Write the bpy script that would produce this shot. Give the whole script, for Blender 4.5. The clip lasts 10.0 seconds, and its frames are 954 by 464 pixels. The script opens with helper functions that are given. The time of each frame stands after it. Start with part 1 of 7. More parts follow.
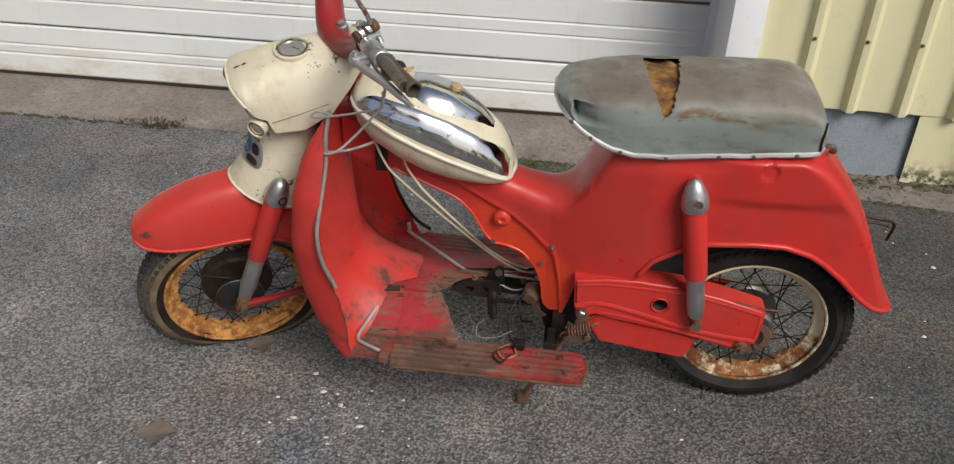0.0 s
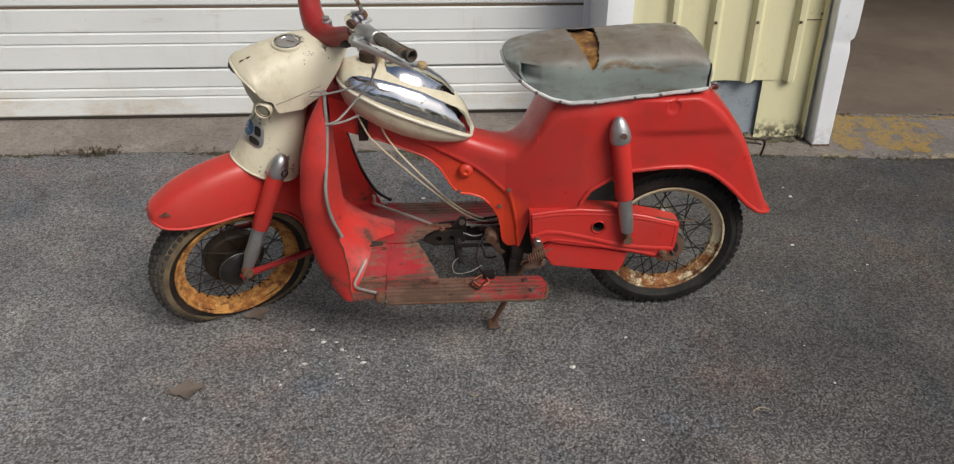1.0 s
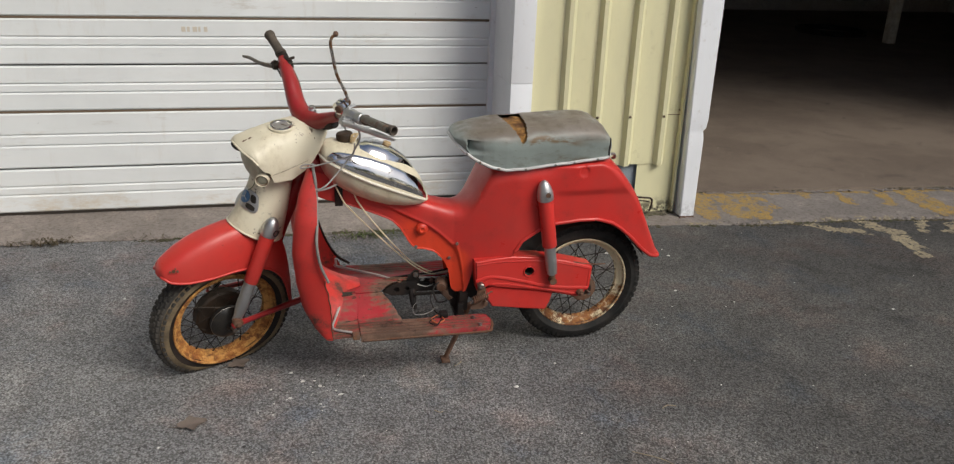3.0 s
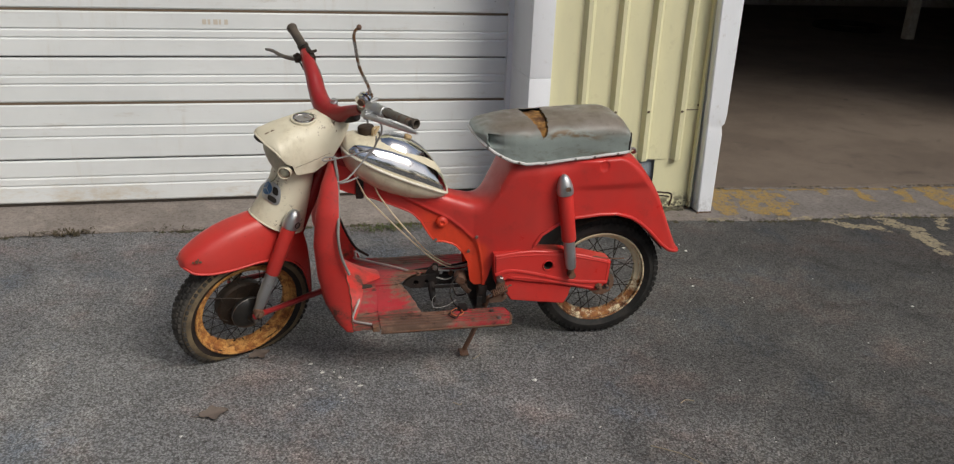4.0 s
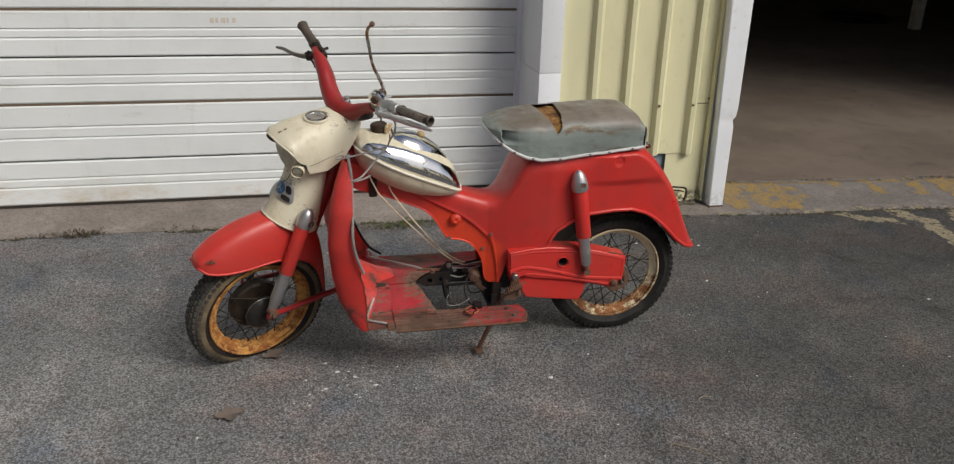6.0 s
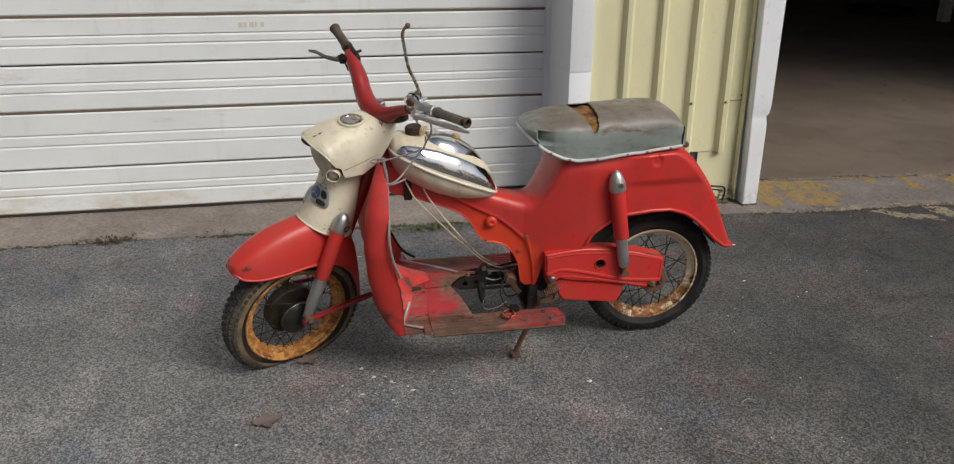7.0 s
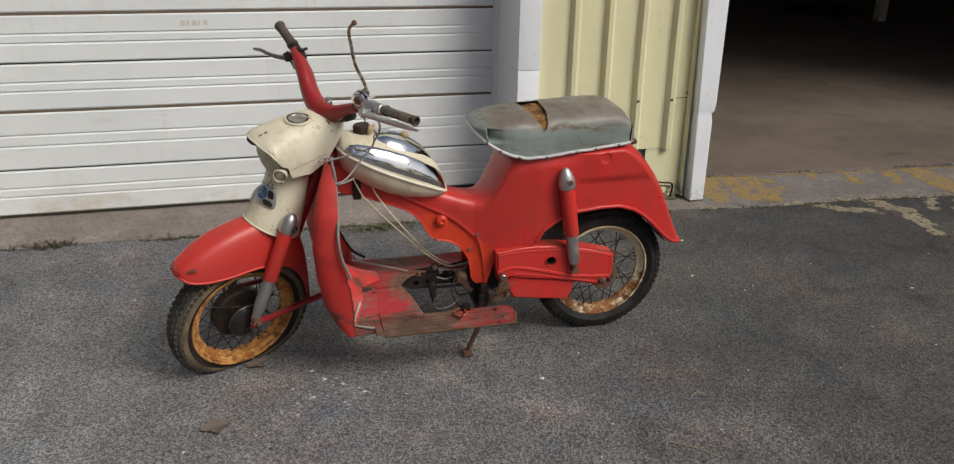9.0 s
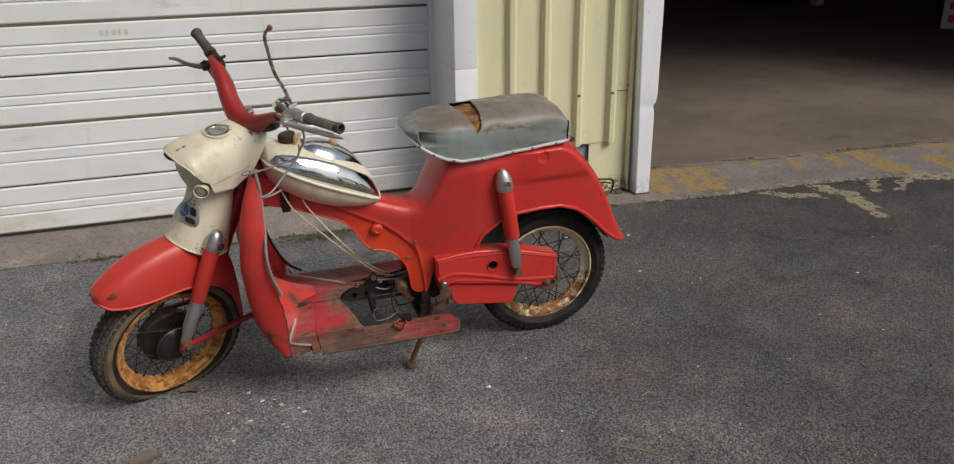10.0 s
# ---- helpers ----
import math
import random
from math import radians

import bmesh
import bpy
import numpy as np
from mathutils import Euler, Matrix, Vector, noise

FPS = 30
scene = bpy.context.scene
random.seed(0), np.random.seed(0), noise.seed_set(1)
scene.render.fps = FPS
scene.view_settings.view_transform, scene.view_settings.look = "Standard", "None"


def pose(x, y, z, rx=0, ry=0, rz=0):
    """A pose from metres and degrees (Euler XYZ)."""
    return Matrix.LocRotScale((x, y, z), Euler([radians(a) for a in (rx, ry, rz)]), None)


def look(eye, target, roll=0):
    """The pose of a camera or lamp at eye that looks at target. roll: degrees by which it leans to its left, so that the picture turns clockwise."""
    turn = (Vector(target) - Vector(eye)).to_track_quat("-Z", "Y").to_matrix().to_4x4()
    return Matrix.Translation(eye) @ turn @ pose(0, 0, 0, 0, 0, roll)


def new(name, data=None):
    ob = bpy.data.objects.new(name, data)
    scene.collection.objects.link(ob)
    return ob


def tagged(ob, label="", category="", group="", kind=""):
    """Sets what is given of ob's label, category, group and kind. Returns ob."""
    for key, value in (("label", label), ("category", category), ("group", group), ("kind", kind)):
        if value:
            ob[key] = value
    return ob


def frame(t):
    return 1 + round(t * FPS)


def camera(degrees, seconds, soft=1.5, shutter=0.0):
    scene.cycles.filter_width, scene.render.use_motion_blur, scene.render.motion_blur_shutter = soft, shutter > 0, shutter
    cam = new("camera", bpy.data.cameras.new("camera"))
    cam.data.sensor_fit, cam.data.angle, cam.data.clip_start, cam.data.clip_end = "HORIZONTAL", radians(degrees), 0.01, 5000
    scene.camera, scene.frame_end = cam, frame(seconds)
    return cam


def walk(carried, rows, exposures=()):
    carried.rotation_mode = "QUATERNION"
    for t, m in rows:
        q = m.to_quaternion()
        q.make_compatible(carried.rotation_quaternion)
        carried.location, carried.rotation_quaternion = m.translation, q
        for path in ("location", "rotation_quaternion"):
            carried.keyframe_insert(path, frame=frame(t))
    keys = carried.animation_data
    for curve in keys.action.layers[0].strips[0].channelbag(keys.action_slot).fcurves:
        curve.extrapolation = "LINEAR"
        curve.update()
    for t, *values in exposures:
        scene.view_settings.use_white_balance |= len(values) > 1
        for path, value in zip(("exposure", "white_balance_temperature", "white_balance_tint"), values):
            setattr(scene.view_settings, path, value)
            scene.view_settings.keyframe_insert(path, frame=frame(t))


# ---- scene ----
cam = camera(59.0, 10.0, 1.25)
# seconds, eye, target, roll
PATH = [
    (0, (0.027, 0.079, 1.425), (-0.15, 1.778, 0.384), 2.1),
    (0.5, (-0.043, -0.189, 1.451), (-0.043, 1.541, 0.448), 1.1),
    (1, (-0.221, -0.391, 1.427), (-0.08, 1.359, 0.471), 0.7),
    (1.5, (-0.376, -0.591, 1.43), (-0.148, 1.155, 0.483), 1.5),
    (2, (-0.46, -0.796, 1.439), (-0.125, 0.997, 0.617), 1.5),
    (2.5, (-0.516, -0.889, 1.457), (-0.087, 0.935, 0.756), 1.3),
    (3.8, (-0.573, -0.899, 1.465), (-0.102, 0.907, 0.746), 2.6),
    (4, (-0.576, -0.9, 1.463), (-0.146, 0.917, 0.745), 2.3),
    (4.5, (-0.571, -0.896, 1.462), (-0.14, 0.918, 0.739), 2.5),
    (5, (-0.568, -0.894, 1.464), (-0.107, 0.912, 0.739), 2.6),
    (5.2, (-0.558, -0.9, 1.464), (-0.138, 0.916, 0.738), 2.0),
    (6.5, (-0.639, -0.845, 1.457), (-0.222, 0.97, 0.727), 1.3),
    (7, (-0.647, -0.829, 1.455), (-0.274, 0.996, 0.726), 0.4),
    (7.5, (-0.648, -0.828, 1.454), (-0.245, 0.99, 0.726), 0.7),
    (8, (-0.646, -0.832, 1.452), (-0.222, 0.982, 0.726), 0.7),
    (8.5, (-0.645, -0.833, 1.449), (-0.19, 0.974, 0.725), 0.7),
    (9, (-0.642, -0.82, 1.447), (-0.157, 0.978, 0.719), 0.9),
    (9.5, (-0.627, -0.805, 1.444), (-0.111, 0.984, 0.712), 0.8),
    (10, (-0.555, -0.747, 1.441), (0.025, 1.02, 0.706), -0.7),
]
walk(cam, [(t, look(eye, target, roll)) for t, eye, target, roll in PATH],
     [(0, 0.02), (1, -0.01), (2.5, 0.03), (4, -0.10), (5, -0.12), (7, -0.11), (8.5, -0.11), (10, -0.13)])

# ---- light ----
SUN_ELEV, SUN_AZ = 44.0, 39.0     # degrees; azimuth to the right of straight behind the camera
world = bpy.data.worlds.new("sky")
scene.world = world
world.use_nodes = True
wn = world.node_tree.nodes
wl = world.node_tree.links
sky = wn.new("ShaderNodeTexSky")
sky.sky_type = "NISHITA"
sky.sun_disc = False
sky.sun_elevation = radians(SUN_ELEV)
sky.sun_rotation = radians(180 - SUN_AZ)
sky.air_density, sky.dust_density, sky.ozone_density = 1.0, 3.0, 1.0
wl.new(sky.outputs[0], wn["Background"].inputs[0])
wn["Background"].inputs[1].default_value = 0.092
sun_data = bpy.data.lights.new("sun", "SUN")
sun_data.energy, sun_data.angle, sun_data.color = 2.65, radians(30), (1.0, 0.96, 0.875)
sun = new("sun", sun_data)
sun_from = Vector((math.sin(radians(SUN_AZ)) * math.cos(radians(SUN_ELEV)), -math.cos(radians(SUN_AZ)) * math.cos(radians(SUN_ELEV)), math.sin(radians(SUN_ELEV))))
sun.matrix_world = look(sun_from * 20, (0, 0, 0))
scene.view_settings.exposure = 0.0


# ---- materials ----
class Mat:
    """A small builder of node materials in object-space metres."""

    def __init__(self, name, rough=0.5, metal=0.0, coat=0.0):
        self.m = bpy.data.materials.new(name)
        self.m.use_nodes = True
        self.n = self.m.node_tree.nodes
        self.l = self.m.node_tree.links
        self.b = self.n["Principled BSDF"]
        self.b.inputs["Roughness"].default_value = rough
        self.b.inputs["Metallic"].default_value = metal
        self.b.inputs["Coat Weight"].default_value = coat
        self.b.inputs["Coat Roughness"].default_value = 0.25
        tc = self.n.new("ShaderNodeTexCoord")
        self.co = tc.outputs["Object"]

    def scaled(self, v):
        mp = self.n.new("ShaderNodeMapping")
        mp.inputs["Scale"].default_value = v
        self.l.new(self.co, mp.inputs[0])
        return mp.outputs[0]

    def noise(self, scale, detail=4.0, rough=0.6, stretch=None, dist=0.0):
        t = self.n.new("ShaderNodeTexNoise")
        t.inputs["Scale"].default_value = scale
        t.inputs["Detail"].default_value = detail
        t.inputs["Roughness"].default_value = rough
        t.inputs["Distortion"].default_value = dist
        self.l.new(self.scaled(stretch) if stretch else self.co, t.inputs["Vector"])
        return t.outputs[0]

    def voronoi(self, scale, out="Distance", feature="F1"):
        t = self.n.new("ShaderNodeTexVoronoi")
        t.feature = feature
        t.inputs["Scale"].default_value = scale
        self.l.new(self.co, t.inputs["Vector"])
        return t.outputs[out]

    def axis(self, i):
        x = self.n.new("ShaderNodeSeparateXYZ")
        self.l.new(self.co, x.inputs[0])
        return x.outputs[i]

    def ramp(self, fac, lo, hi, a=0.0, b=1.0):
        r = self.n.new("ShaderNodeMapRange")
        r.inputs[1].default_value, r.inputs[2].default_value = lo, hi
        r.inputs[3].default_value, r.inputs[4].default_value = a, b
        r.interpolation_type = "SMOOTHSTEP"
        self.l.new(fac, r.inputs[0])
        return r.outputs[0]

    def math(self, op, a, b):
        t = self.n.new("ShaderNodeMath")
        t.operation = op
        for k, v in enumerate((a, b)):
            if isinstance(v, (int, float)):
                t.inputs[k].default_value = v
            else:
                self.l.new(v, t.inputs[k])
        return t.outputs[0]

    def mix(self, fac, a, b):
        t = self.n.new("ShaderNodeMix")
        t.data_type = "RGBA"
        for k, v in ((0, fac), (6, a), (7, b)):
            if isinstance(v, (int, float)):
                t.inputs[k].default_value = v
            elif isinstance(v, tuple):
                t.inputs[k].default_value = (*v, 1)
            else:
                self.l.new(v, t.inputs[k])
        return t.outputs[2]

    def tint(self, fac, a, v):
        """Multiply a by v where fac holds."""
        c = self.mix(fac, a, v)
        c.node.blend_type = "MULTIPLY"
        return c

    def color(self, v):
        if isinstance(v, tuple):
            self.b.inputs["Base Color"].default_value = (*v, 1)
        else:
            self.l.new(v, self.b.inputs["Base Color"])
        return self

    def put(self, name, v):
        self.l.new(v, self.b.inputs[name])
        return self

    def bump(self, h, strength=0.3, dist=0.002):
        t = self.n.new("ShaderNodeBump")
        t.inputs["Strength"].default_value = strength
        t.inputs["Distance"].default_value = dist
        self.l.new(h, t.inputs["Height"])
        self.l.new(t.outputs[0], self.b.inputs["Normal"])
        return self


def painted(name, base, faded, chip, rough=0.42, chip_lo=0.66, coat=0.15, dirt=(0.12, 0.08, 0.06), dirt_amount=0.35, smear_lo=0.56, bleach=None, splash=0.0):
    """Old enamel: faded clouds, grime, chips down to primer or rust."""
    k = Mat(name, rough, 0.0, coat)
    c = k.mix(k.ramp(k.noise(4.5, 5), 0.35, 0.7), base, faded)
    if bleach:
        # the corner of the shell under the boss has gone orange
        tilt = k.math("ADD", k.axis(2), k.math("MULTIPLY", k.axis(0), 0.62))
        tilt = k.math("ADD", tilt, k.math("MULTIPLY", k.math("SUBTRACT", k.noise(16, 5, 0.6), 0.5), 0.03))
        where = k.math("MULTIPLY", k.ramp(tilt, 0.462, 0.428), k.math("MULTIPLY", k.ramp(k.axis(0), 0.085, 0.055), k.ramp(k.axis(0), -0.21, -0.10)))
        c = k.mix(where, c, bleach)
    c = k.mix(k.math("MULTIPLY", k.ramp(k.noise(13, 8, 0.72), 0.5, 0.78), dirt_amount), c, dirt)
    chips = k.ramp(k.noise(55, 6, 0.65), chip_lo, chip_lo + 0.03)
    chips = k.math("MULTIPLY", chips, k.ramp(k.noise(7, 3), 0.54, 0.64))
    c = k.mix(chips, c, chip)
    specks = k.math("MULTIPLY", k.ramp(k.noise(120, 4, 0.6), 0.70, 0.74), k.ramp(k.noise(11, 3), 0.52, 0.62))
    c = k.mix(specks, c, chip)
    scratch = k.math("MULTIPLY", k.ramp(k.noise(30, 3, 0.5, (0.35, 0.35, 3.2), 1.5), 0.69, 0.73), 0.55)
    c = k.mix(scratch, c, faded)
    smear = k.math("MULTIPLY", k.ramp(k.noise(3.4, 8, 0.74, (1.0, 1.0, 0.7)), smear_lo, smear_lo + 0.18), dirt_amount)
    c = k.mix(smear, c, dirt)
    if splash:
        # road dirt thrown up from the floor
        low = k.math("ADD", k.noise(9, 9, 0.78), k.ramp(k.axis(2), 0.44, 0.23, -0.24, 0.03))
        c = k.mix(k.math("MULTIPLY", k.ramp(low, 0.48, 0.64), splash), c, dirt)
        c = k.mix(k.math("MULTIPLY", k.ramp(low, 0.585, 0.62), splash), c, chip)
    k.color(c)
    k.b.inputs["Specular IOR Level"].default_value = 0.38
    k.put("Roughness", k.ramp(k.noise(9, 6, 0.7), 0.3, 0.75, rough - 0.1, rough + 0.2))
    k.bump(k.noise(160, 5, 0.6), 0.06, 0.001)
    return k.m


RED = painted("faded_red_enamel", (0.57, 0.033, 0.027), (0.49, 0.042, 0.034), (0.06, 0.026, 0.02), 0.36, 0.66, 0.15, (0.15, 0.03, 0.025), 0.3)
BODY_RED = painted("sunbleached_red_enamel", (0.545, 0.031, 0.026), (0.465, 0.040, 0.033), (0.06, 0.026, 0.02), 0.36, 0.66, 0.15, (0.15, 0.03, 0.025), 0.35, 0.56, (0.66, 0.055, 0.02))
SCUFFED = painted("scuffed_red_enamel", (0.54, 0.030, 0.024), (0.46, 0.036, 0.030), (0.06, 0.03, 0.022), 0.5, 0.60, 0.1, (0.11, 0.040, 0.030), 0.6, 0.53, None, 0.7)
DEEP_RED = painted("deep_red_enamel", (0.30, 0.016, 0.018), (0.26, 0.022, 0.022), (0.06, 0.02, 0.02), 0.36)
CREAM = painted("aged_cream_enamel", (0.70, 0.655, 0.52), (0.64, 0.585, 0.44), (0.08, 0.05, 0.035), 0.45, 0.585, 0.10, (0.34, 0.27, 0.17), 0.6, 0.54)


def worn_board(name, clean, wipe, rubbed=False):
    k = Mat(name, 0.6)
    c = k.mix(k.ramp(k.noise(6, 4), 0.35, 0.65), (0.39, 0.026, 0.036), (0.27, 0.028, 0.032))
    ab = k.math("ABSOLUTE", k.axis(1), 0.0)
    rib = k.math("COSINE", k.math("MULTIPLY", k.math("SUBTRACT", 0.25, ab), 369.6), 0.0)
    # most dirt lies between the flap and the wires
    along = k.math("ADD", k.ramp(k.axis(0), -0.36, -0.19, -0.025, 0.09), k.ramp(k.axis(0), -0.14, 0.10, 0.0, wipe - 0.07))
    if rubbed:
        # boots have kept the middle of the flap red
        foot = k.math("MULTIPLY", k.ramp(ab, 0.158, 0.128), k.math("MULTIPLY", k.ramp(k.axis(0), -0.185, -0.225), k.ramp(k.axis(0), -0.318, -0.298)))
        along = k.math("SUBTRACT", along, k.math("MULTIPLY", foot, 0.09))
    shore = k.math("SUBTRACT", along, k.math("MULTIPLY", rib, 0.026))
    grime = k.math("ADD", shore, k.noise(5.5, 9, 0.76, (0.8, 1.1, 1)))
    c = k.mix(k.math("MULTIPLY", k.ramp(grime, 0.43 + clean, 0.58 + clean), 0.9), c, (0.155, 0.112, 0.078))
    grime = k.math("ADD", shore, k.noise(4.2, 8, 0.76, (1.0, 1.3, 1), 0.6))
    c = k.mix(k.math("MULTIPLY", k.ramp(grime, 0.49 + clean, 0.62 + clean), 0.85), c, (0.085, 0.052, 0.038))
    c = k.mix(k.math("MULTIPLY", k.ramp(k.noise(9, 8, 0.75), 0.56, 0.64), 0.9), c, (0.035, 0.020, 0.016))
    c = k.mix(k.ramp(k.noise(40, 6, 0.7, (0.3, 1, 1)), 0.60, 0.67), c, (0.05, 0.028, 0.02))
    k.b.inputs["Specular IOR Level"].default_value = 0.25
    k.color(c).bump(k.noise(120, 6, 0.7), 0.25, 0.002)
    return k.m


BOARD = worn_board("worn_red_footboard", -0.025, -0.11)
BOARD_FAR = worn_board("grimy_red_footboard", 0.085, -0.02)
FLAP = worn_board("rubbed_red_flap", -0.01, -0.06, True)


def metal(name, col, rough, stain=(0.12, 0.06, 0.03), lo=0.6, hi=0.75, spread=0.25):
    k = Mat(name, rough, 1.0)
    spots = k.ramp(k.noise(45, 7, 0.7), lo, hi)
    k.color(k.mix(spots, col, stain))
    k.put("Roughness", k.ramp(k.noise(30, 6, 0.7), 0.4, 0.75, rough, rough + spread))
    k.put("Metallic", k.math("SUBTRACT", 1.0, k.math("MULTIPLY", spots, 0.8)))
    k.bump(k.noise(90, 5), 0.08, 0.001)
    return k.m


CHROME = metal("pitted_chrome", (0.66, 0.67, 0.68), 0.085, (0.10, 0.08, 0.065), 0.58, 0.66, 0.12)
ALU = metal("dull_aluminium", (0.52, 0.53, 0.54), 0.42, (0.14, 0.11, 0.09), 0.6, 0.8)
STEEL = metal("tarnished_steel", (0.26, 0.25, 0.24), 0.4, (0.16, 0.07, 0.03), 0.5, 0.66)


ROD = metal("rust_bitten_chrome_rod", (0.55, 0.54, 0.52), 0.25, (0.15, 0.075, 0.035), 0.42, 0.54)
BRIGHT = metal("bright_alloy", (0.60, 0.60, 0.60), 0.52, (0.30, 0.26, 0.20), 0.62, 0.8)


def rust_mat(name, paint, amount, hot=(0.34, 0.13, 0.03), bright=(0.50, 0.26, 0.07), low=0.0):
    k = Mat(name, 0.8)
    r = k.mix(k.ramp(k.noise(24, 7, 0.7), 0.35, 0.68), hot, (0.10, 0.035, 0.015))
    r = k.mix(k.ramp(k.noise(60, 5), 0.5, 0.7), r, bright)
    left = k.noise(21, 9, 0.78)
    if low:
        left = k.math("ADD", left, k.math("MULTIPLY", k.axis(2), low))
    k.color(k.mix(k.ramp(left, amount, amount + 0.14), r, paint))
    k.bump(k.noise(140, 6, 0.7), 0.5, 0.002)
    return k.m


RIM_FRONT = rust_mat("rusted_rim_ochre", (0.58, 0.30, 0.085), 0.445, (0.34, 0.125, 0.028), (0.55, 0.27, 0.07))
RIM_REAR = rust_mat("rusted_cream_rim", (0.80, 0.71, 0.48), 0.385, (0.27, 0.105, 0.03), (0.40, 0.20, 0.06), 0.75)
SPOKE = metal("dark_rusty_spoke", (0.055, 0.046, 0.04), 0.6)
RUST = rust_mat("brown_rust", (0.13, 0.075, 0.05), 0.40, (0.14, 0.06, 0.03), (0.20, 0.10, 0.05))


def rubber(name, a, b, rough=0.75):
    k = Mat(name, rough)
    k.b.inputs["Specular IOR Level"].default_value = 0.3
    k.color(k.mix(k.ramp(k.noise(11, 7, 0.7), 0.38, 0.66), a, b)).bump(k.noise(150, 5), 0.2, 0.001)
    return k.m


TYRE = rubber("black_rubber", (0.013, 0.013, 0.013), (0.034, 0.031, 0.028))
TYRE_OLD = rubber("perished_rubber", (0.030, 0.029, 0.028), (0.078, 0.071, 0.062))
WALL_OLD = rubber("browned_sidewall", (0.205, 0.155, 0.092), (0.105, 0.080, 0.052))
EDGE_RUBBER = rubber("grey_edge_rubber", (0.235, 0.23, 0.215), (0.15, 0.145, 0.135), 0.6)
HUB_BROWN = rubber("brown_stained_hub", (0.020, 0.014, 0.010), (0.046, 0.029, 0.018), 0.6)
HUB_BLACK = rubber("black_hub_enamel", (0.012, 0.012, 0.012), (0.03, 0.026, 0.022), 0.28)
IVORY = rubber("ivory_bead", (0.70, 0.67, 0.57), (0.56, 0.51, 0.41), 0.4)
TAN = rubber("yellowed_plastic", (0.50, 0.38, 0.22), (0.36, 0.24, 0.12), 0.5)
GRIP = rubber("grey_brown_grip_rubber", (0.115, 0.092, 0.072), (0.07, 0.058, 0.048))
BLACK = rubber("greasy_black_metal", (0.009, 0.008, 0.008), (0.030, 0.020, 0.016), 0.6)
CABLE_GREY = rubber("grey_cable_sheath", (0.40, 0.39, 0.37), (0.27, 0.26, 0.25), 0.5)
CABLE_CREAM = rubber("yellowed_cable_sheath", (0.80, 0.74, 0.55), (0.70, 0.62, 0.43), 0.5)
COPPER = rubber("orange_wire", (0.45, 0.12, 0.05), (0.30, 0.08, 0.04), 0.5)


def vinyl():
    k = Mat("faded_seat_vinyl", 0.5)
    z = k.math("ADD", k.axis(2), k.math("MULTIPLY", k.math("SUBTRACT", k.noise(7, 5), 0.5), 0.07))
    side = k.mix(k.ramp(k.noise(6, 5), 0.35, 0.7), (0.265, 0.31, 0.295), (0.195, 0.225, 0.212))
    top = k.mix(k.ramp(k.noise(5, 5), 0.35, 0.7), (0.165, 0.138, 0.112), (0.21, 0.185, 0.16))
    c = k.mix(k.ramp(z, 0.795, 0.835), side, top)
    c = k.mix(k.math("MULTIPLY", k.ramp(k.noise(10, 8, 0.75, (1, 1, 2.5)), 0.50, 0.70), 0.7), c, (0.10, 0.078, 0.05))
    c = k.mix(k.math("MULTIPLY", k.ramp(k.noise(5, 6, 0.7, (1, 1, 2)), 0.54, 0.68), 0.45), c, (0.33, 0.36, 0.34))
    c = k.mix(k.ramp(k.noise(48, 6, 0.7, (0.5, 1, 2)), 0.66, 0.70), c, (0.05, 0.038, 0.025))
    # scraped edge behind the tear, and grime above the rear of the hem
    ridge = k.math("MULTIPLY", k.math("MULTIPLY", k.ramp(z, 0.786, 0.798), k.ramp(z, 0.818, 0.806)), k.math("MULTIPLY", k.ramp(k.axis(0), 0.20, 0.25), k.ramp(k.axis(0), 0.46, 0.36)))
    c = k.mix(k.math("MULTIPLY", ridge, k.ramp(k.noise(22, 8, 0.75, (0.7, 1, 2)), 0.42, 0.58)), c, (0.155, 0.105, 0.060))
    hem = k.math("MULTIPLY", k.ramp(z, 0.762, 0.738), k.ramp(k.axis(0), 0.24, 0.40))
    c = k.mix(k.math("MULTIPLY", hem, k.ramp(k.noise(12, 8, 0.75, (0.7, 1, 1.6)), 0.44, 0.62)), c, (0.115, 0.088, 0.055))
    k.put("Roughness", k.ramp(k.noise(8, 6, 0.7), 0.3, 0.7, 0.32, 0.62))
    k.color(c).bump(k.noise(28, 6, 0.6), 0.25, 0.004)
    return k.m


VINYL = vinyl()


def foam():
    k = Mat("exposed_brown_foam", 0.95)
    k.color(k.mix(k.ramp(k.noise(28, 8, 0.75), 0.35, 0.7), (0.09, 0.035, 0.012), (0.42, 0.22, 0.06))).bump(k.noise(70, 6, 0.7), 0.8, 0.006)
    return k.m


FOAM = foam()


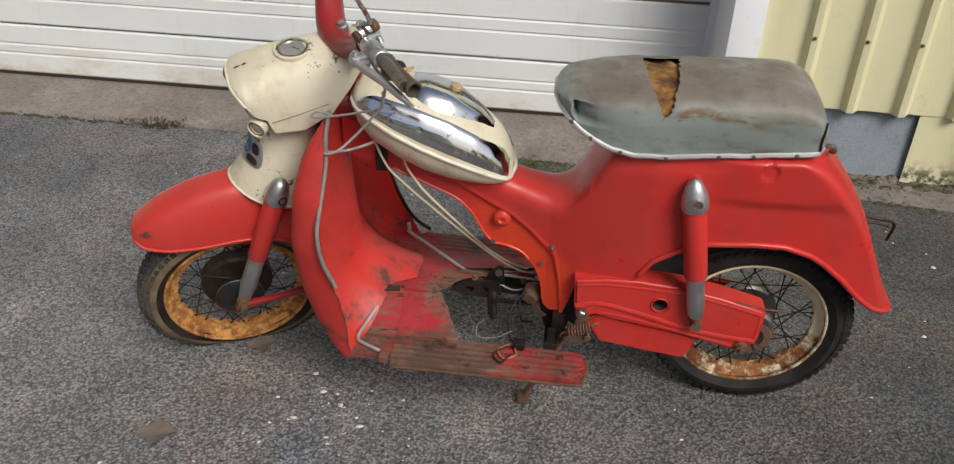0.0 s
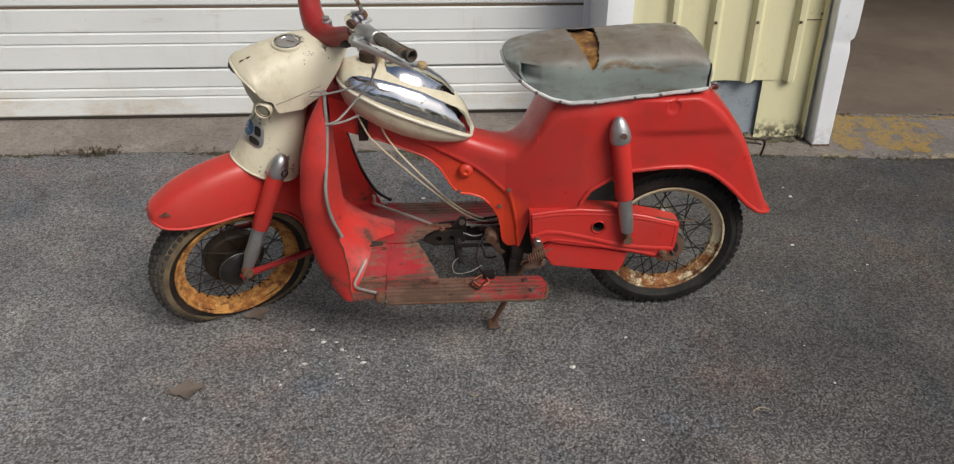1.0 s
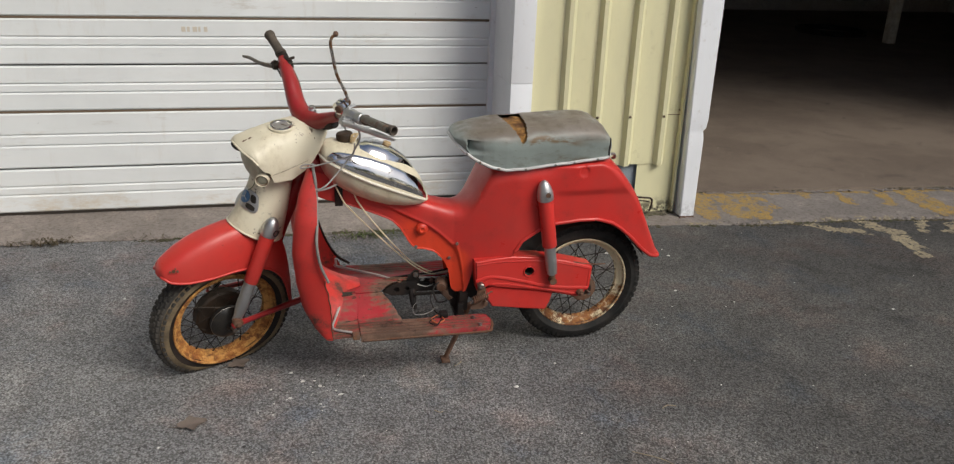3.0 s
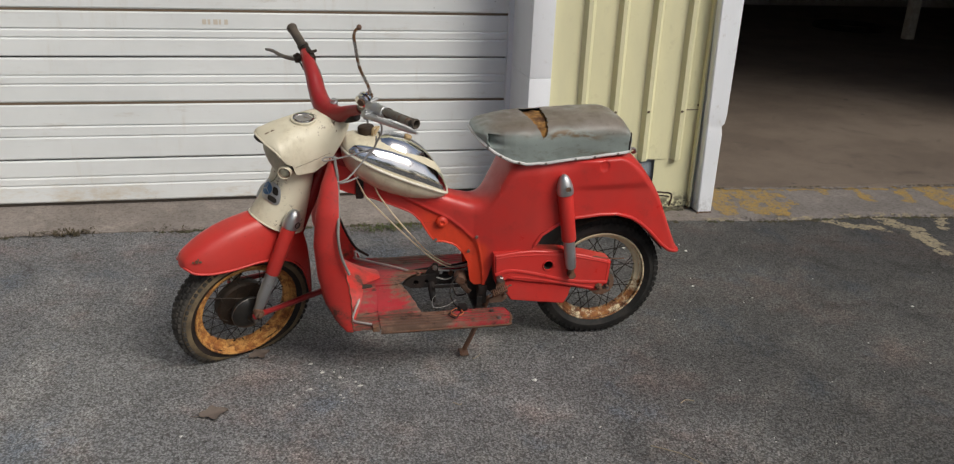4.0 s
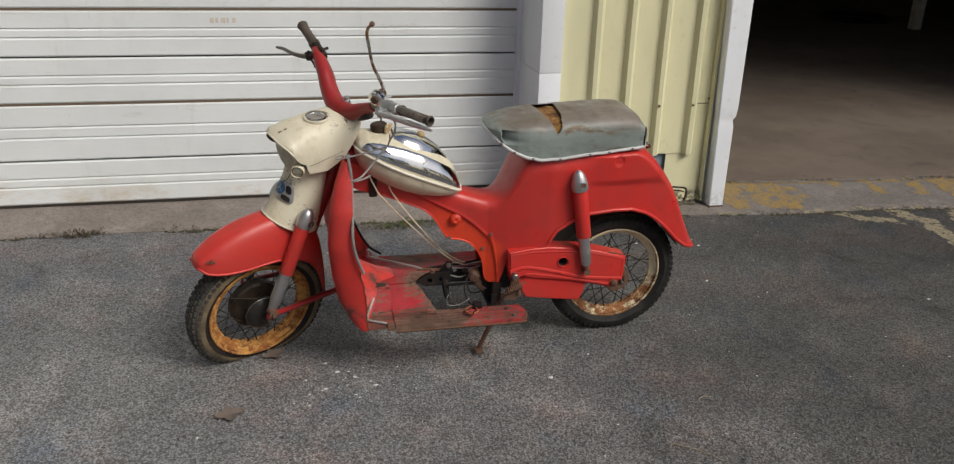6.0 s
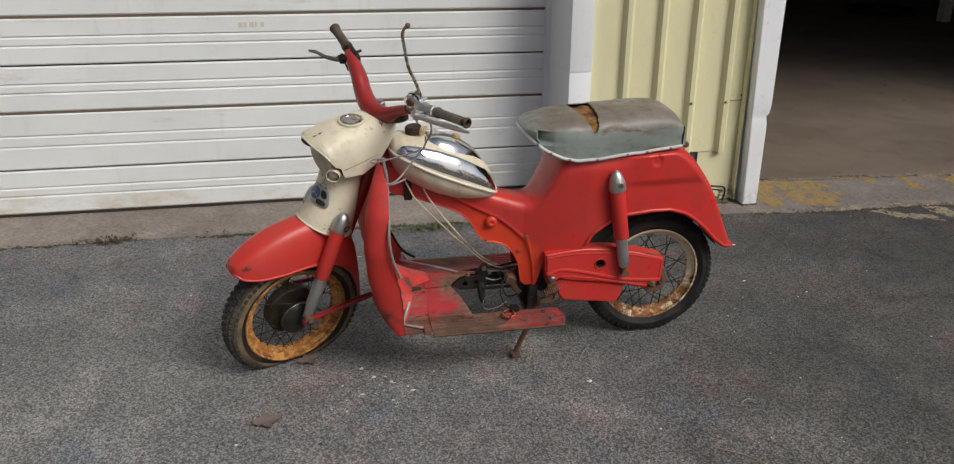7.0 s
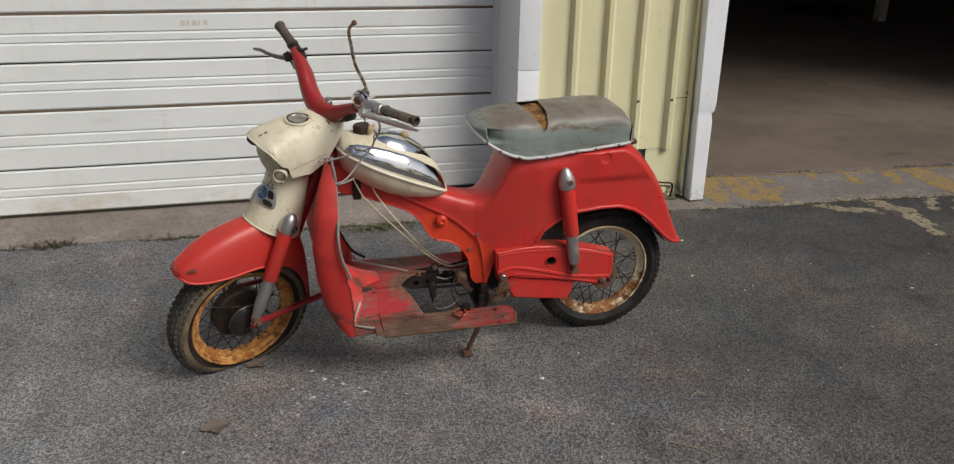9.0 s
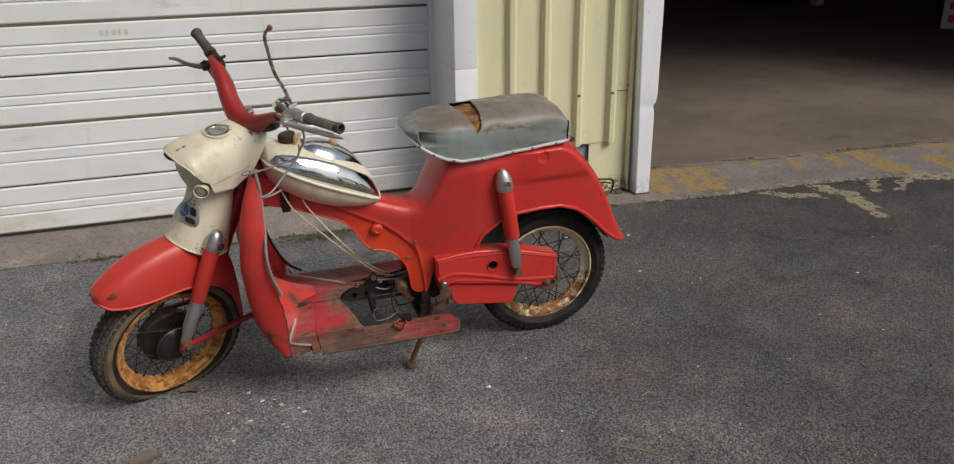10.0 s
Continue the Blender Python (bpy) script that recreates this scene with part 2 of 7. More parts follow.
def asphalt():
    k = Mat("weathered_asphalt", 0.9)
    bw = k.n.new("ShaderNodeRGBToBW")
    k.l.new(k.voronoi(150, "Color"), bw.inputs[0])
    stone = k.ramp(bw.outputs[0], 0.1, 0.95)
    cell = k.ramp(k.voronoi(150), 0.35, 0.75)
    fine = k.noise(330, 3, 0.6)
    pits = k.ramp(k.noise(75, 5, 0.65), 0.53, 0.64)
    holes = k.math("MULTIPLY", k.ramp(k.noise(42, 3, 0.6), 0.64, 0.69), k.ramp(k.noise(5, 3), 0.42, 0.55))
    c = k.mix(stone, (0.172, 0.174, 0.178), (0.270, 0.274, 0.278))
    c = k.mix(k.math("MULTIPLY", cell, 0.75), c, (0.06, 0.058, 0.056))
    c = k.mix(k.math("MULTIPLY", pits, 0.75), c, (0.045, 0.042, 0.040))
    c = k.mix(k.math("MULTIPLY", k.ramp(fine, 0.55, 0.75), 0.3), c, (0.30, 0.29, 0.28))
    c = k.mix(k.math("MULTIPLY", holes, 0.8), c, (0.025, 0.024, 0.023))
    worn = k.math("MULTIPLY", k.ramp(k.noise(62, 4, 0.62), 0.60, 0.66), k.ramp(k.noise(2.4, 4), 0.42, 0.56))
    c = k.mix(k.math("MULTIPLY", worn, 0.7), c, (0.03, 0.029, 0.028))
    pale = k.math("MULTIPLY", k.ramp(k.noise(88, 3, 0.55), 0.66, 0.70), 0.5)
    c = k.mix(pale, c, (0.40, 0.39, 0.375))

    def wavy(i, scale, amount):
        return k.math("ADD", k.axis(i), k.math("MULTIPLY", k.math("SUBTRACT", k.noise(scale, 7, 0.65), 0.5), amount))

    # pale and dark clouds, darker right and towards the wall, paler front left, tints
    c = k.tint(k.ramp(k.noise(1.1, 8, 0.7), 0.40, 0.62), c, (1.34, 1.33, 1.31))
    c = k.tint(k.ramp(k.noise(4.5, 9, 0.75), 0.50, 0.64), c, (1.30, 1.28, 1.25))
    c = k.tint(k.ramp(k.noise(3.1, 9, 0.76, None, 0.8), 0.52, 0.66), c, (0.66, 0.66, 0.66))
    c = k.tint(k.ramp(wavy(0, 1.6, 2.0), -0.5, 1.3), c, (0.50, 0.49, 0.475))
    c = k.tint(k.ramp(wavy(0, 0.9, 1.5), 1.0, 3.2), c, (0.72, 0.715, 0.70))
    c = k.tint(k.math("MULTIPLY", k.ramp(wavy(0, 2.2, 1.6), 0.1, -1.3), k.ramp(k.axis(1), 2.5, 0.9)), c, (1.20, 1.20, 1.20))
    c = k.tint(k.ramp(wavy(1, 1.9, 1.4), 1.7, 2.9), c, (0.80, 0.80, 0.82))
    c = k.tint(k.ramp(k.noise(2.3, 7, 0.68), 0.50, 0.66), c, (1.13, 0.97, 0.93))
    c = k.tint(k.ramp(k.noise(2.9, 7, 0.68, (1.1, 0.9, 1)), 0.53, 0.68), c, (0.79, 0.88, 1.0))
    c = k.mix(k.math("MULTIPLY", k.ramp(k.noise(17, 9, 0.75), 0.68, 0.73), 0.35), c, (0.38, 0.36, 0.34))
    k.color(c)
    h = k.math("SUBTRACT", k.math("MULTIPLY", fine, 0.6), k.math("ADD", k.math("MULTIPLY", cell, 0.9), k.math("ADD", k.math("MULTIPLY", pits, 0.8), holes)))
    k.bump(h, 0.75, 0.004)
    return k.m


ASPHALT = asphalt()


def concrete(name, a, b, stain, scale=3.0):
    k = Mat(name, 0.9)
    c = k.mix(k.ramp(k.noise(scale, 6, 0.65), 0.35, 0.68), a, b)
    c = k.mix(k.math("MULTIPLY", k.ramp(k.noise(scale * 5, 8, 0.75), 0.52, 0.72), 0.55), c, stain)
    c = k.mix(k.math("MULTIPLY", k.ramp(k.noise(170, 3), 0.45, 0.7), 0.4), c, stain)
    if scale < 4:
        c = k.tint(k.ramp(k.noise(58, 8, 0.8), 0.46, 0.62), c, (0.66, 0.65, 0.64))
        c = k.tint(k.ramp(k.noise(9, 8, 0.78), 0.50, 0.66), c, (1.22, 1.21, 1.18))
        # darker and cooler from x = 1.2 to 2.0
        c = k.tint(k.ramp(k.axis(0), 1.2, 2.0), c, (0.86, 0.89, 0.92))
        c = k.mix(k.ramp(k.noise(130, 4, 0.6), 0.70, 0.74), c, (0.05, 0.045, 0.04))
    k.color(c).bump(k.noise(110, 7, 0.7), 0.5, 0.004)
    return k.m


CONCRETE = concrete("worn_apron_concrete", (0.20, 0.174, 0.157), (0.27, 0.236, 0.214), (0.10, 0.085, 0.075))
def workshop_floor():
    k = Mat("dusty_workshop_concrete", 0.85)
    c = k.mix(k.ramp(k.noise(1.3, 7, 0.68), 0.36, 0.66), (0.122, 0.094, 0.073), (0.170, 0.135, 0.106))
    c = k.mix(k.math("MULTIPLY", k.ramp(k.noise(3.2, 8, 0.75, (1, 1, 1), 0.7), 0.52, 0.70), 0.5), c, (0.06, 0.046, 0.036))
    c = k.mix(k.math("MULTIPLY", k.ramp(k.noise(5.0, 5, 0.6), 0.68, 0.74), 0.8), c, (0.035, 0.03, 0.026))
    c = k.mix(k.ramp(k.noise(26, 4, 0.6), 0.745, 0.76), c, (0.45, 0.43, 0.40))
    c = k.mix(k.math("MULTIPLY", k.ramp(k.noise(170, 3), 0.45, 0.7), 0.35), c, (0.055, 0.046, 0.04))
    k.color(c).bump(k.noise(110, 7, 0.7), 0.4, 0.003)
    return k.m


FLOOR_IN = workshop_floor()
PLINTH = concrete("blue_grey_plinth_paint", (0.25, 0.30, 0.35), (0.30, 0.34, 0.38), (0.10, 0.11, 0.12), 5.0)


def worn_mark(name, a, b, under):
    """Floor paint worn through to what lies under it."""
    k = Mat(name, 0.85)
    c = k.mix(k.ramp(k.noise(6, 6, 0.65), 0.35, 0.68), a, b)
    c = k.mix(k.math("MULTIPLY", k.ramp(k.noise(22, 9, 0.78), 0.42, 0.60), 0.9), c, under)
    c = k.mix(k.math("MULTIPLY", k.ramp(k.noise(75, 7, 0.75), 0.50, 0.62), 0.8), c, (0.12, 0.10, 0.085))
    c = k.mix(k.math("MULTIPLY", k.ramp(k.noise(170, 3), 0.5, 0.7), 0.4), c, (0.10, 0.085, 0.06))
    k.color(c).bump(k.noise(110, 7, 0.7), 0.5, 0.004)
    return k.m


YELLOW_MARK = worn_mark("worn_yellow_floor_paint", (0.36, 0.225, 0.045), (0.31, 0.205, 0.06), (0.25, 0.195, 0.12))
BEIGE_MARK = worn_mark("worn_beige_floor_paint", (0.37, 0.315, 0.20), (0.32, 0.27, 0.175), (0.19, 0.165, 0.125))
DARK_WALL = concrete("dingy_workshop_wall", (0.24, 0.20, 0.165), (0.28, 0.235, 0.195), (0.03, 0.027, 0.024), 1.0)
# pale tone picked to bounce light inside, not a known finish
PALE_BOUNCE = concrete("pale_bounce_wall", (0.62, 0.58, 0.52), (0.68, 0.64, 0.58), (0.36, 0.33, 0.29), 1.0)


def door_paint():
    k = Mat("dirty_white_door_paint", 0.45)
    c = k.mix(k.ramp(k.noise(2.2, 5), 0.35, 0.7), (0.75, 0.78, 0.785), (0.685, 0.715, 0.72))
    streak = k.ramp(k.noise(5, 7, 0.7, (2.2, 1, 0.45)), 0.56, 0.8)
    c = k.mix(k.math("MULTIPLY", streak, 0.35), c, (0.48, 0.42, 0.34))
    smut = k.math("MULTIPLY", k.ramp(k.noise(2.6, 8, 0.76, (0.7, 1, 3.0)), 0.58, 0.72), 0.5)
    c = k.mix(smut, c, (0.46, 0.42, 0.36))
    c = k.mix(k.ramp(k.noise(60, 4, 0.6, (0.5, 1, 1.5)), 0.745, 0.76), c, (0.12, 0.11, 0.10))
    low = k.math("MULTIPLY", k.ramp(k.axis(2), 0.22, 0.06), k.ramp(k.noise(4, 6, 0.7, (1, 1, 2.5)), 0.45, 0.68))
    c = k.mix(k.math("MULTIPLY", low, 0.6), c, (0.50, 0.38, 0.22))
    k.color(c).bump(k.noise(6, 4), 0.12, 0.006)
    return k.m


DOOR = door_paint()


def sheet_paint(name, a, b, dirt, foot=1.0):
    k = Mat(name, 0.5)
    c = k.mix(k.ramp(k.noise(3, 5, 0.6, (2, 1, 0.5)), 0.35, 0.7), a, b)
    c = k.mix(k.math("MULTIPLY", k.ramp(k.noise(16, 8, 0.75), 0.56, 0.78), 0.5), c, dirt)
    low = k.math("MULTIPLY", k.ramp(k.axis(2), 0.13, 0.04), k.ramp(k.noise(38, 6, 0.7), 0.42, 0.58))
    c = k.mix(k.math("MULTIPLY", low, foot), c, (0.05, 0.042, 0.03))
    k.color(c).bump(k.noise(9, 4), 0.1, 0.004)
    return k.m


YELLOW = sheet_paint("pale_yellow_sheet_paint", (0.715, 0.685, 0.44), (0.655, 0.63, 0.41), (0.40, 0.36, 0.20))
TRIM = sheet_paint("white_trim_paint", (0.79, 0.82, 0.86), (0.74, 0.765, 0.80), (0.40, 0.36, 0.30), 0.25)
DARK_GAP = Mat("dark_gap", 0.9).color((0.03, 0.024, 0.018)).m
BROWN_GAP = Mat("brown_weather_strip", 0.9).color((0.15, 0.11, 0.075)).m
SCREW = metal("rusty_screw", (0.18, 0.14, 0.10), 0.5)


def glass_mat():
    k = Mat("dusty_lens", 0.38)
    k.color(k.mix(k.ramp(k.noise(40, 5), 0.4, 0.7), (0.46, 0.45, 0.34), (0.58, 0.56, 0.43)))
    k.b.inputs["Transmission Weight"].default_value = 0.08
    return k.m


LENS = glass_mat()
DIAL = Mat("pale_dial", 0.25, 0.0, 0.8).color((0.24, 0.23, 0.215)).m
BLUE = Mat("blue_badge_enamel", 0.3, 0.0, 0.4).color((0.035, 0.115, 0.24)).m
LEAF = rubber("dry_brown_leaf", (0.175, 0.142, 0.120), (0.125, 0.100, 0.085), 0.85)
WEED = rubber("dry_weed", (0.095, 0.075, 0.048), (0.06, 0.05, 0.03), 0.9)
DIRT = rubber("mossy_dirt", (0.075, 0.062, 0.042), (0.05, 0.055, 0.028), 0.95)


def mossy():
    k = Mat("mossy_crumbled_concrete", 0.95)
    c = k.mix(k.ramp(k.noise(7, 6, 0.7), 0.40, 0.62), (0.20, 0.175, 0.13), (0.10, 0.092, 0.055))
    c = k.mix(k.ramp(k.noise(46, 7, 0.75), 0.47, 0.56), c, (0.030, 0.028, 0.018))
    c = k.mix(k.ramp(k.noise(85, 5, 0.7), 0.62, 0.68), c, (0.34, 0.31, 0.26))
    k.color(c).bump(k.noise(60, 7, 0.75), 0.8, 0.008)
    return k.m


MOSSY = mossy()
MOSS = rubber("green_weed", (0.07, 0.095, 0.03), (0.10, 0.10, 0.045), 0.9)
STRAW = rubber("dry_straw", (0.40, 0.34, 0.24), (0.28, 0.23, 0.16), 0.8)
CHIPWHITE = Mat("pale_paint_fleck", 0.8).color((0.62, 0.61, 0.58)).m
CARD = Mat("white_carton", 0.8).color((0.62, 0.60, 0.58)).m
PRINT = Mat("carton_print", 0.8).color((0.42, 0.06, 0.10)).m
GREY_PRINT = Mat("ghost_lettering", 0.7).color((0.60, 0.555, 0.475)).m


# ---- mesh helpers ----
def finish(bm, sharp=38.0):
    bmesh.ops.recalc_face_normals(bm, faces=bm.faces)
    lim = radians(sharp)
    for f in bm.faces:
        f.smooth = True
    for e in bm.edges:
        if len(e.link_faces) != 2 or e.calc_face_angle(0) > lim:
            e.smooth = False


def part(name, bm, material, parent=None, label="", m=None, sharp=38.0):
    """One mesh object, under a thing or a part."""
    finish(bm, sharp)
    me = bpy.data.meshes.new(name)
    bm.to_mesh(me)
    bm.free()
    for one in material if isinstance(material, (list, tuple)) else [material]:
        me.materials.append(one)
    ob = new(name, me)
    if parent is not None:
        ob.parent = parent
    if m is not None:
        ob.matrix_basis = m
    if label:
        ob["label"] = label
    return ob


def spline(pts, n=8):
    """Points of a smooth line through pts (Catmull-Rom)."""
    p = [Vector(q) for q in pts]
    if len(p) < 3:
        return p
    p = [p[0] * 2 - p[1]] + p + [p[-1] * 2 - p[-2]]
    out = []
    for i in range(1, len(p) - 2):
        a, b, c, d = p[i - 1:i + 3]
        for k in range(n):
            t = k / n
            out.append(0.5 * (2 * b + (c - a) * t + (2 * a - 5 * b + 4 * c - d) * t * t + (3 * b - a - 3 * c + d) * t ** 3))
    out.append(p[-2])
    return out


def skin(bm, rows, closed=True, cap=(False, False), mat=0):
    """Quads between rows of equal length."""
    vs = [[bm.verts.new(q) for q in r] for r in rows]
    n = len(rows[0])
    for a, b in zip(vs, vs[1:]):
        for j in range(n if closed else n - 1):
            k = (j + 1) % n
            f = bm.faces.new((a[j], a[k], b[k], b[j]))
            f.material_index = mat
    for flag, r in zip(cap, (vs[0], vs[-1])):
        if flag:
            f = bm.faces.new(r)
            f.material_index = mat
    return vs


def tube(bm, pts, r, sides=10, smooth=6, cap=True, flat=1.0, mat=0):
    """A round (or flattened) tube along a smooth line; r may be a list per given point."""
    line = spline(pts, smooth) if smooth else [Vector(q) for q in pts]
    if isinstance(r, (int, float)):
        rad = [r] * len(line)
    else:
        rad = list(np.interp(np.linspace(0, len(r) - 1, len(line)), range(len(r)), r))
    up = None
    rows = []
    for i, q in enumerate(line):
        d = (line[min(i + 1, len(line) - 1)] - line[max(i - 1, 0)]).normalized()
        if up is None:
            up = d.orthogonal().normalized()
        else:
            up = (up - d * up.dot(d)).normalized()
        side = d.cross(up)
        rows.append([q + (up * math.cos(a) * flat + side * math.sin(a)) * rad[i] for a in (2 * math.pi * k / sides for k in range(sides))])
    skin(bm, rows, True, (cap, cap), mat)


def lathe(bm, prof, origin=(0, 0, 0), axis=(0, 1, 0), sides=24, cap=(True, True), mat=0, arc=(0, 2 * math.pi)):
    """Turn (radius, along) pairs about an axis."""
    o, d = Vector(origin), Vector(axis).normalized()
    u = d.orthogonal().normalized()
    w = d.cross(u)
    rows = [[o + d * h + (u * math.cos(2 * math.pi * k / sides) + w * math.sin(2 * math.pi * k / sides)) * max(r, 1e-4) for k in range(sides)] for r, h in prof]
    skin(bm, rows, True, cap, mat)


def box(bm, lo, hi, bevel=0.0, m=None, mat=0):
    lo, hi = Vector(lo), Vector(hi)
    res = bmesh.ops.create_cube(bm, size=1.0, matrix=Matrix.Translation((lo + hi) / 2) @ Matrix.Diagonal((*(hi - lo), 1)))
    vs = res["verts"]
    if m is not None:
        bmesh.ops.transform(bm, matrix=m, verts=vs)
    for f in {f for v in vs for f in v.link_faces}:
        f.material_index = mat
    if bevel:
        es = list({e for v in vs for e in v.link_edges})
        bmesh.ops.bevel(bm, geom=es, offset=bevel, segments=2, affect="EDGES", profile=0.6)


def plate(bm, outline, holes, y0, y1, bevel=0.0):
    """A plate in the xz plane from outline (and round holes (x, z, r)), from y0 to y1."""
    edges = []
    loops = [list(outline)] + [[(hx + hr * math.cos(2 * math.pi * k / 20), hz + hr * math.sin(2 * math.pi * k / 20)) for k in range(20)] for hx, hz, hr in holes]
    for lp in loops:
        vs = [bm.verts.new((x, y0, z)) for x, z in lp]
        edges += [bm.edges.new((vs[i], vs[(i + 1) % len(vs)])) for i in range(len(vs))]
    fill = bmesh.ops.triangle_fill(bm, use_beauty=True, edges=edges)
    faces = [g for g in fill["geom"] if isinstance(g, bmesh.types.BMFace)]
    bmesh.ops.recalc_face_normals(bm, faces=faces)
    if faces and faces[0].normal.y > 0:
        bmesh.ops.reverse_faces(bm, faces=faces)
    ext = bmesh.ops.extrude_face_region(bm, geom=faces, use_keep_orig=True)
    vs = [g for g in ext["geom"] if isinstance(g, bmesh.types.BMVert)]
    bmesh.ops.translate(bm, verts=vs, vec=(0, y1 - y0, 0))


def thicken(bm, t):
    bmesh.ops.recalc_face_normals(bm, faces=bm.faces)
    bmesh.ops.solidify(bm, geom=list(bm.faces), thickness=t)


def lerp(x, xs, ys):
    return float(np.interp(x, xs, ys))


def thing(name, label, category, m, group="", kind=""):
    ob = new(name)
    ob.empty_display_size = 0.05
    ob.matrix_basis = m
    return tagged(ob, label, category, group, kind)


def structure(name, bm, mat, label="", sharp=38.0):
    return tagged(part(name, bm, mat, None, "", None, sharp), label, "", "", "structure")


# ---- the setting ----
FACE_Y, DOOR_Y, IN_Y = 2.95, 3.31, 3.22     # cladding, sectional door, edge of the inside floor


def apron_front(x):
    line = float(np.interp(x, [-6, -2, -1.2, -0.15, 0.6, 1.1, 1.46, 2.0, 2.5, 3.0, 3.4, 8.0], [3.02, 3.0, 2.985, 2.968, 2.92, 2.865, 2.828, 2.768, 2.738, 2.692, 2.64, 2.4]))
    return line + 0.008 * math.sin(3.1 * x) + 0.014 * noise.noise((x * 2.3, 0.4, 0))


# ground: one sheet out to the horizon
bm = bmesh.new()
cuts = [-900, -200, -60, -20, -8, -4, -2, 0, 2, 4, 8, 20, 60, 200, 900]
skin(bm, [[(x, y, 0.0) for x in cuts] for y in cuts], False)
structure("ground", bm, ASPHALT, "weathered grey asphalt yard with pale specks and worn spots, darker to the right")

# concrete apron along the wall, rising gently
bm = bmesh.new()
xs = np.arange(-6.0, 8.01, 0.05)
rows = []
for k in range(9):
    f = k / 8
    r = []
    for x in xs:
        y0 = apron_front(x) + 0.015 * noise.noise((x * 14, 3.0, 0))
        y = y0 + (3.42 - y0) * f
        r.append((x, y, (0.004 if k == 0 else 0.008) + 0.036 * f + 0.002 * noise.noise((x * 5, y * 5, 1))))
    rows.append(r)
rows.insert(0, [(x, y - 0.004, -0.01) for x, y, z in rows[0]])
skin(bm, rows, False)
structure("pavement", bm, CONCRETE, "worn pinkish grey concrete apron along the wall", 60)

# inside floor
bm = bmesh.new()
xs2 = np.arange(1.2, 12.01, 0.1)
rows = []
for y in (0, 0.004, 0.6, 1.5, 3, 6, 10):
    rows.append([(x, IN_Y - 0.062 * (x - 1.75) * (1 if y < 1 else 0) + y + 0.006 * noise.noise((x * 9, 0, 2)), 0.03 if y == 0 else 0.048) for x in xs2])
skin(bm, rows, False)
structure("floor", bm, FLOOR_IN, "dusty brown concrete workshop floor", 60)


def blotches(name, mat, z, cells, inside, label):
    """Worn paint: small flakes where the mask holds."""
    bm = bmesh.new()
    x0, x1, y0, y1, step = cells
    made = {}

    def vert(i, j):
        if (i, j) not in made:
            x, y = x0 + i * step, y0 + j * step
            jx, jy = noise.noise((x * 160, y * 160, 5)) * step * 0.7, noise.noise((x * 160, y * 160, 9)) * step * 0.7
            made[i, j] = bm.verts.new((x + jx, y + jy, z(x, y)))
        return made[i, j]

    for i in range(int((x1 - x0) / step)):
        for j in range(int((y1 - y0) / step)):
            if inside(x0 + (i + 0.5) * step, y0 + (j + 0.5) * step):
                bm.faces.new((vert(i, j), vert(i + 1, j), vert(i + 1, j + 1), vert(i, j + 1)))
    return structure(name, bm, mat, label, 80)


def apron_z(x, y):
    y0 = apron_front(x)
    return 0.0089 + 0.036 * max(0.0, (y - y0) / (3.42 - y0)) + 0.002 * noise.noise((x * 5, y * 5, 1))


def fl(x, y, s):
    return noise.fractal((x * s, y * s, 3.3), 0.8, 2.0, 4)


def seg_dist(x, y, a, b):
    ax, ay, bx, by = *a, *b
    t = max(0, min(1, ((x - ax) * (bx - ax) + (y - ay) * (by - ay)) / ((bx - ax) ** 2 + (by - ay) ** 2)))
    return math.hypot(x - ax - t * (bx - ax), y - ay - t * (by - ay))


STRIPES = [((1.78, 3.18), (1.68, 2.91), 0.045), ((1.88, 3.15), (1.84, 2.89), 0.045), ((2.00, 3.16), (1.98, 2.86), 0.042), ((2.09, 3.10), (2.12, 2.98), 0.012), ((2.38, 3.16), (2.37, 3.09), 0.015),
           ((2.60, 3.14), (2.59, 2.98), 0.012), ((2.88, 3.14), (2.83, 2.95), 0.022), ((3.05, 3.08), (3.07, 2.75), 0.07), ((3.42, 2.88), (3.40, 2.76), 0.05), ((3.6, 3.05), (3.75, 2.9), 0.06)]


def yellow_mask(x, y):
    line = IN_Y - 0.062 * (x - 1.75) - 0.03
    if y > line + 0.045 or y < apron_front(x) + 0.03:
        return False
    d = min([abs(y - line) * 1.2] + [seg_dist(x, y, a, b) - w for a, b, w in STRIPES])
    return d < 0.012 + 0.040 * fl(x, y, 13) and fl(x + 7, y, 38) > -0.38


blotches("paint_marking", YELLOW_MARK, apron_z, (1.5, 4.0, 2.6, 3.25, 0.0045), yellow_mask, "flaking yellow safety paint on the concrete sill")
SPILLS = [((2.15, 2.73), (2.24, 2.66), 0.03), ((2.24, 2.66), (2.38, 2.60), 0.03), ((2.48, 2.74), (2.55, 2.56), 0.05), ((2.55, 2.56), (2.51, 2.38), 0.042), ((2.51, 2.38), (2.49, 2.25), 0.028),
          ((2.84, 2.70), (2.72, 2.56), 0.022), ((3.02, 2.66), (2.88, 2.55), 0.022), ((3.1, 2.66), (3.4, 2.58), 0.05), ((3.4, 2.66), (3.7, 2.55), 0.06)]


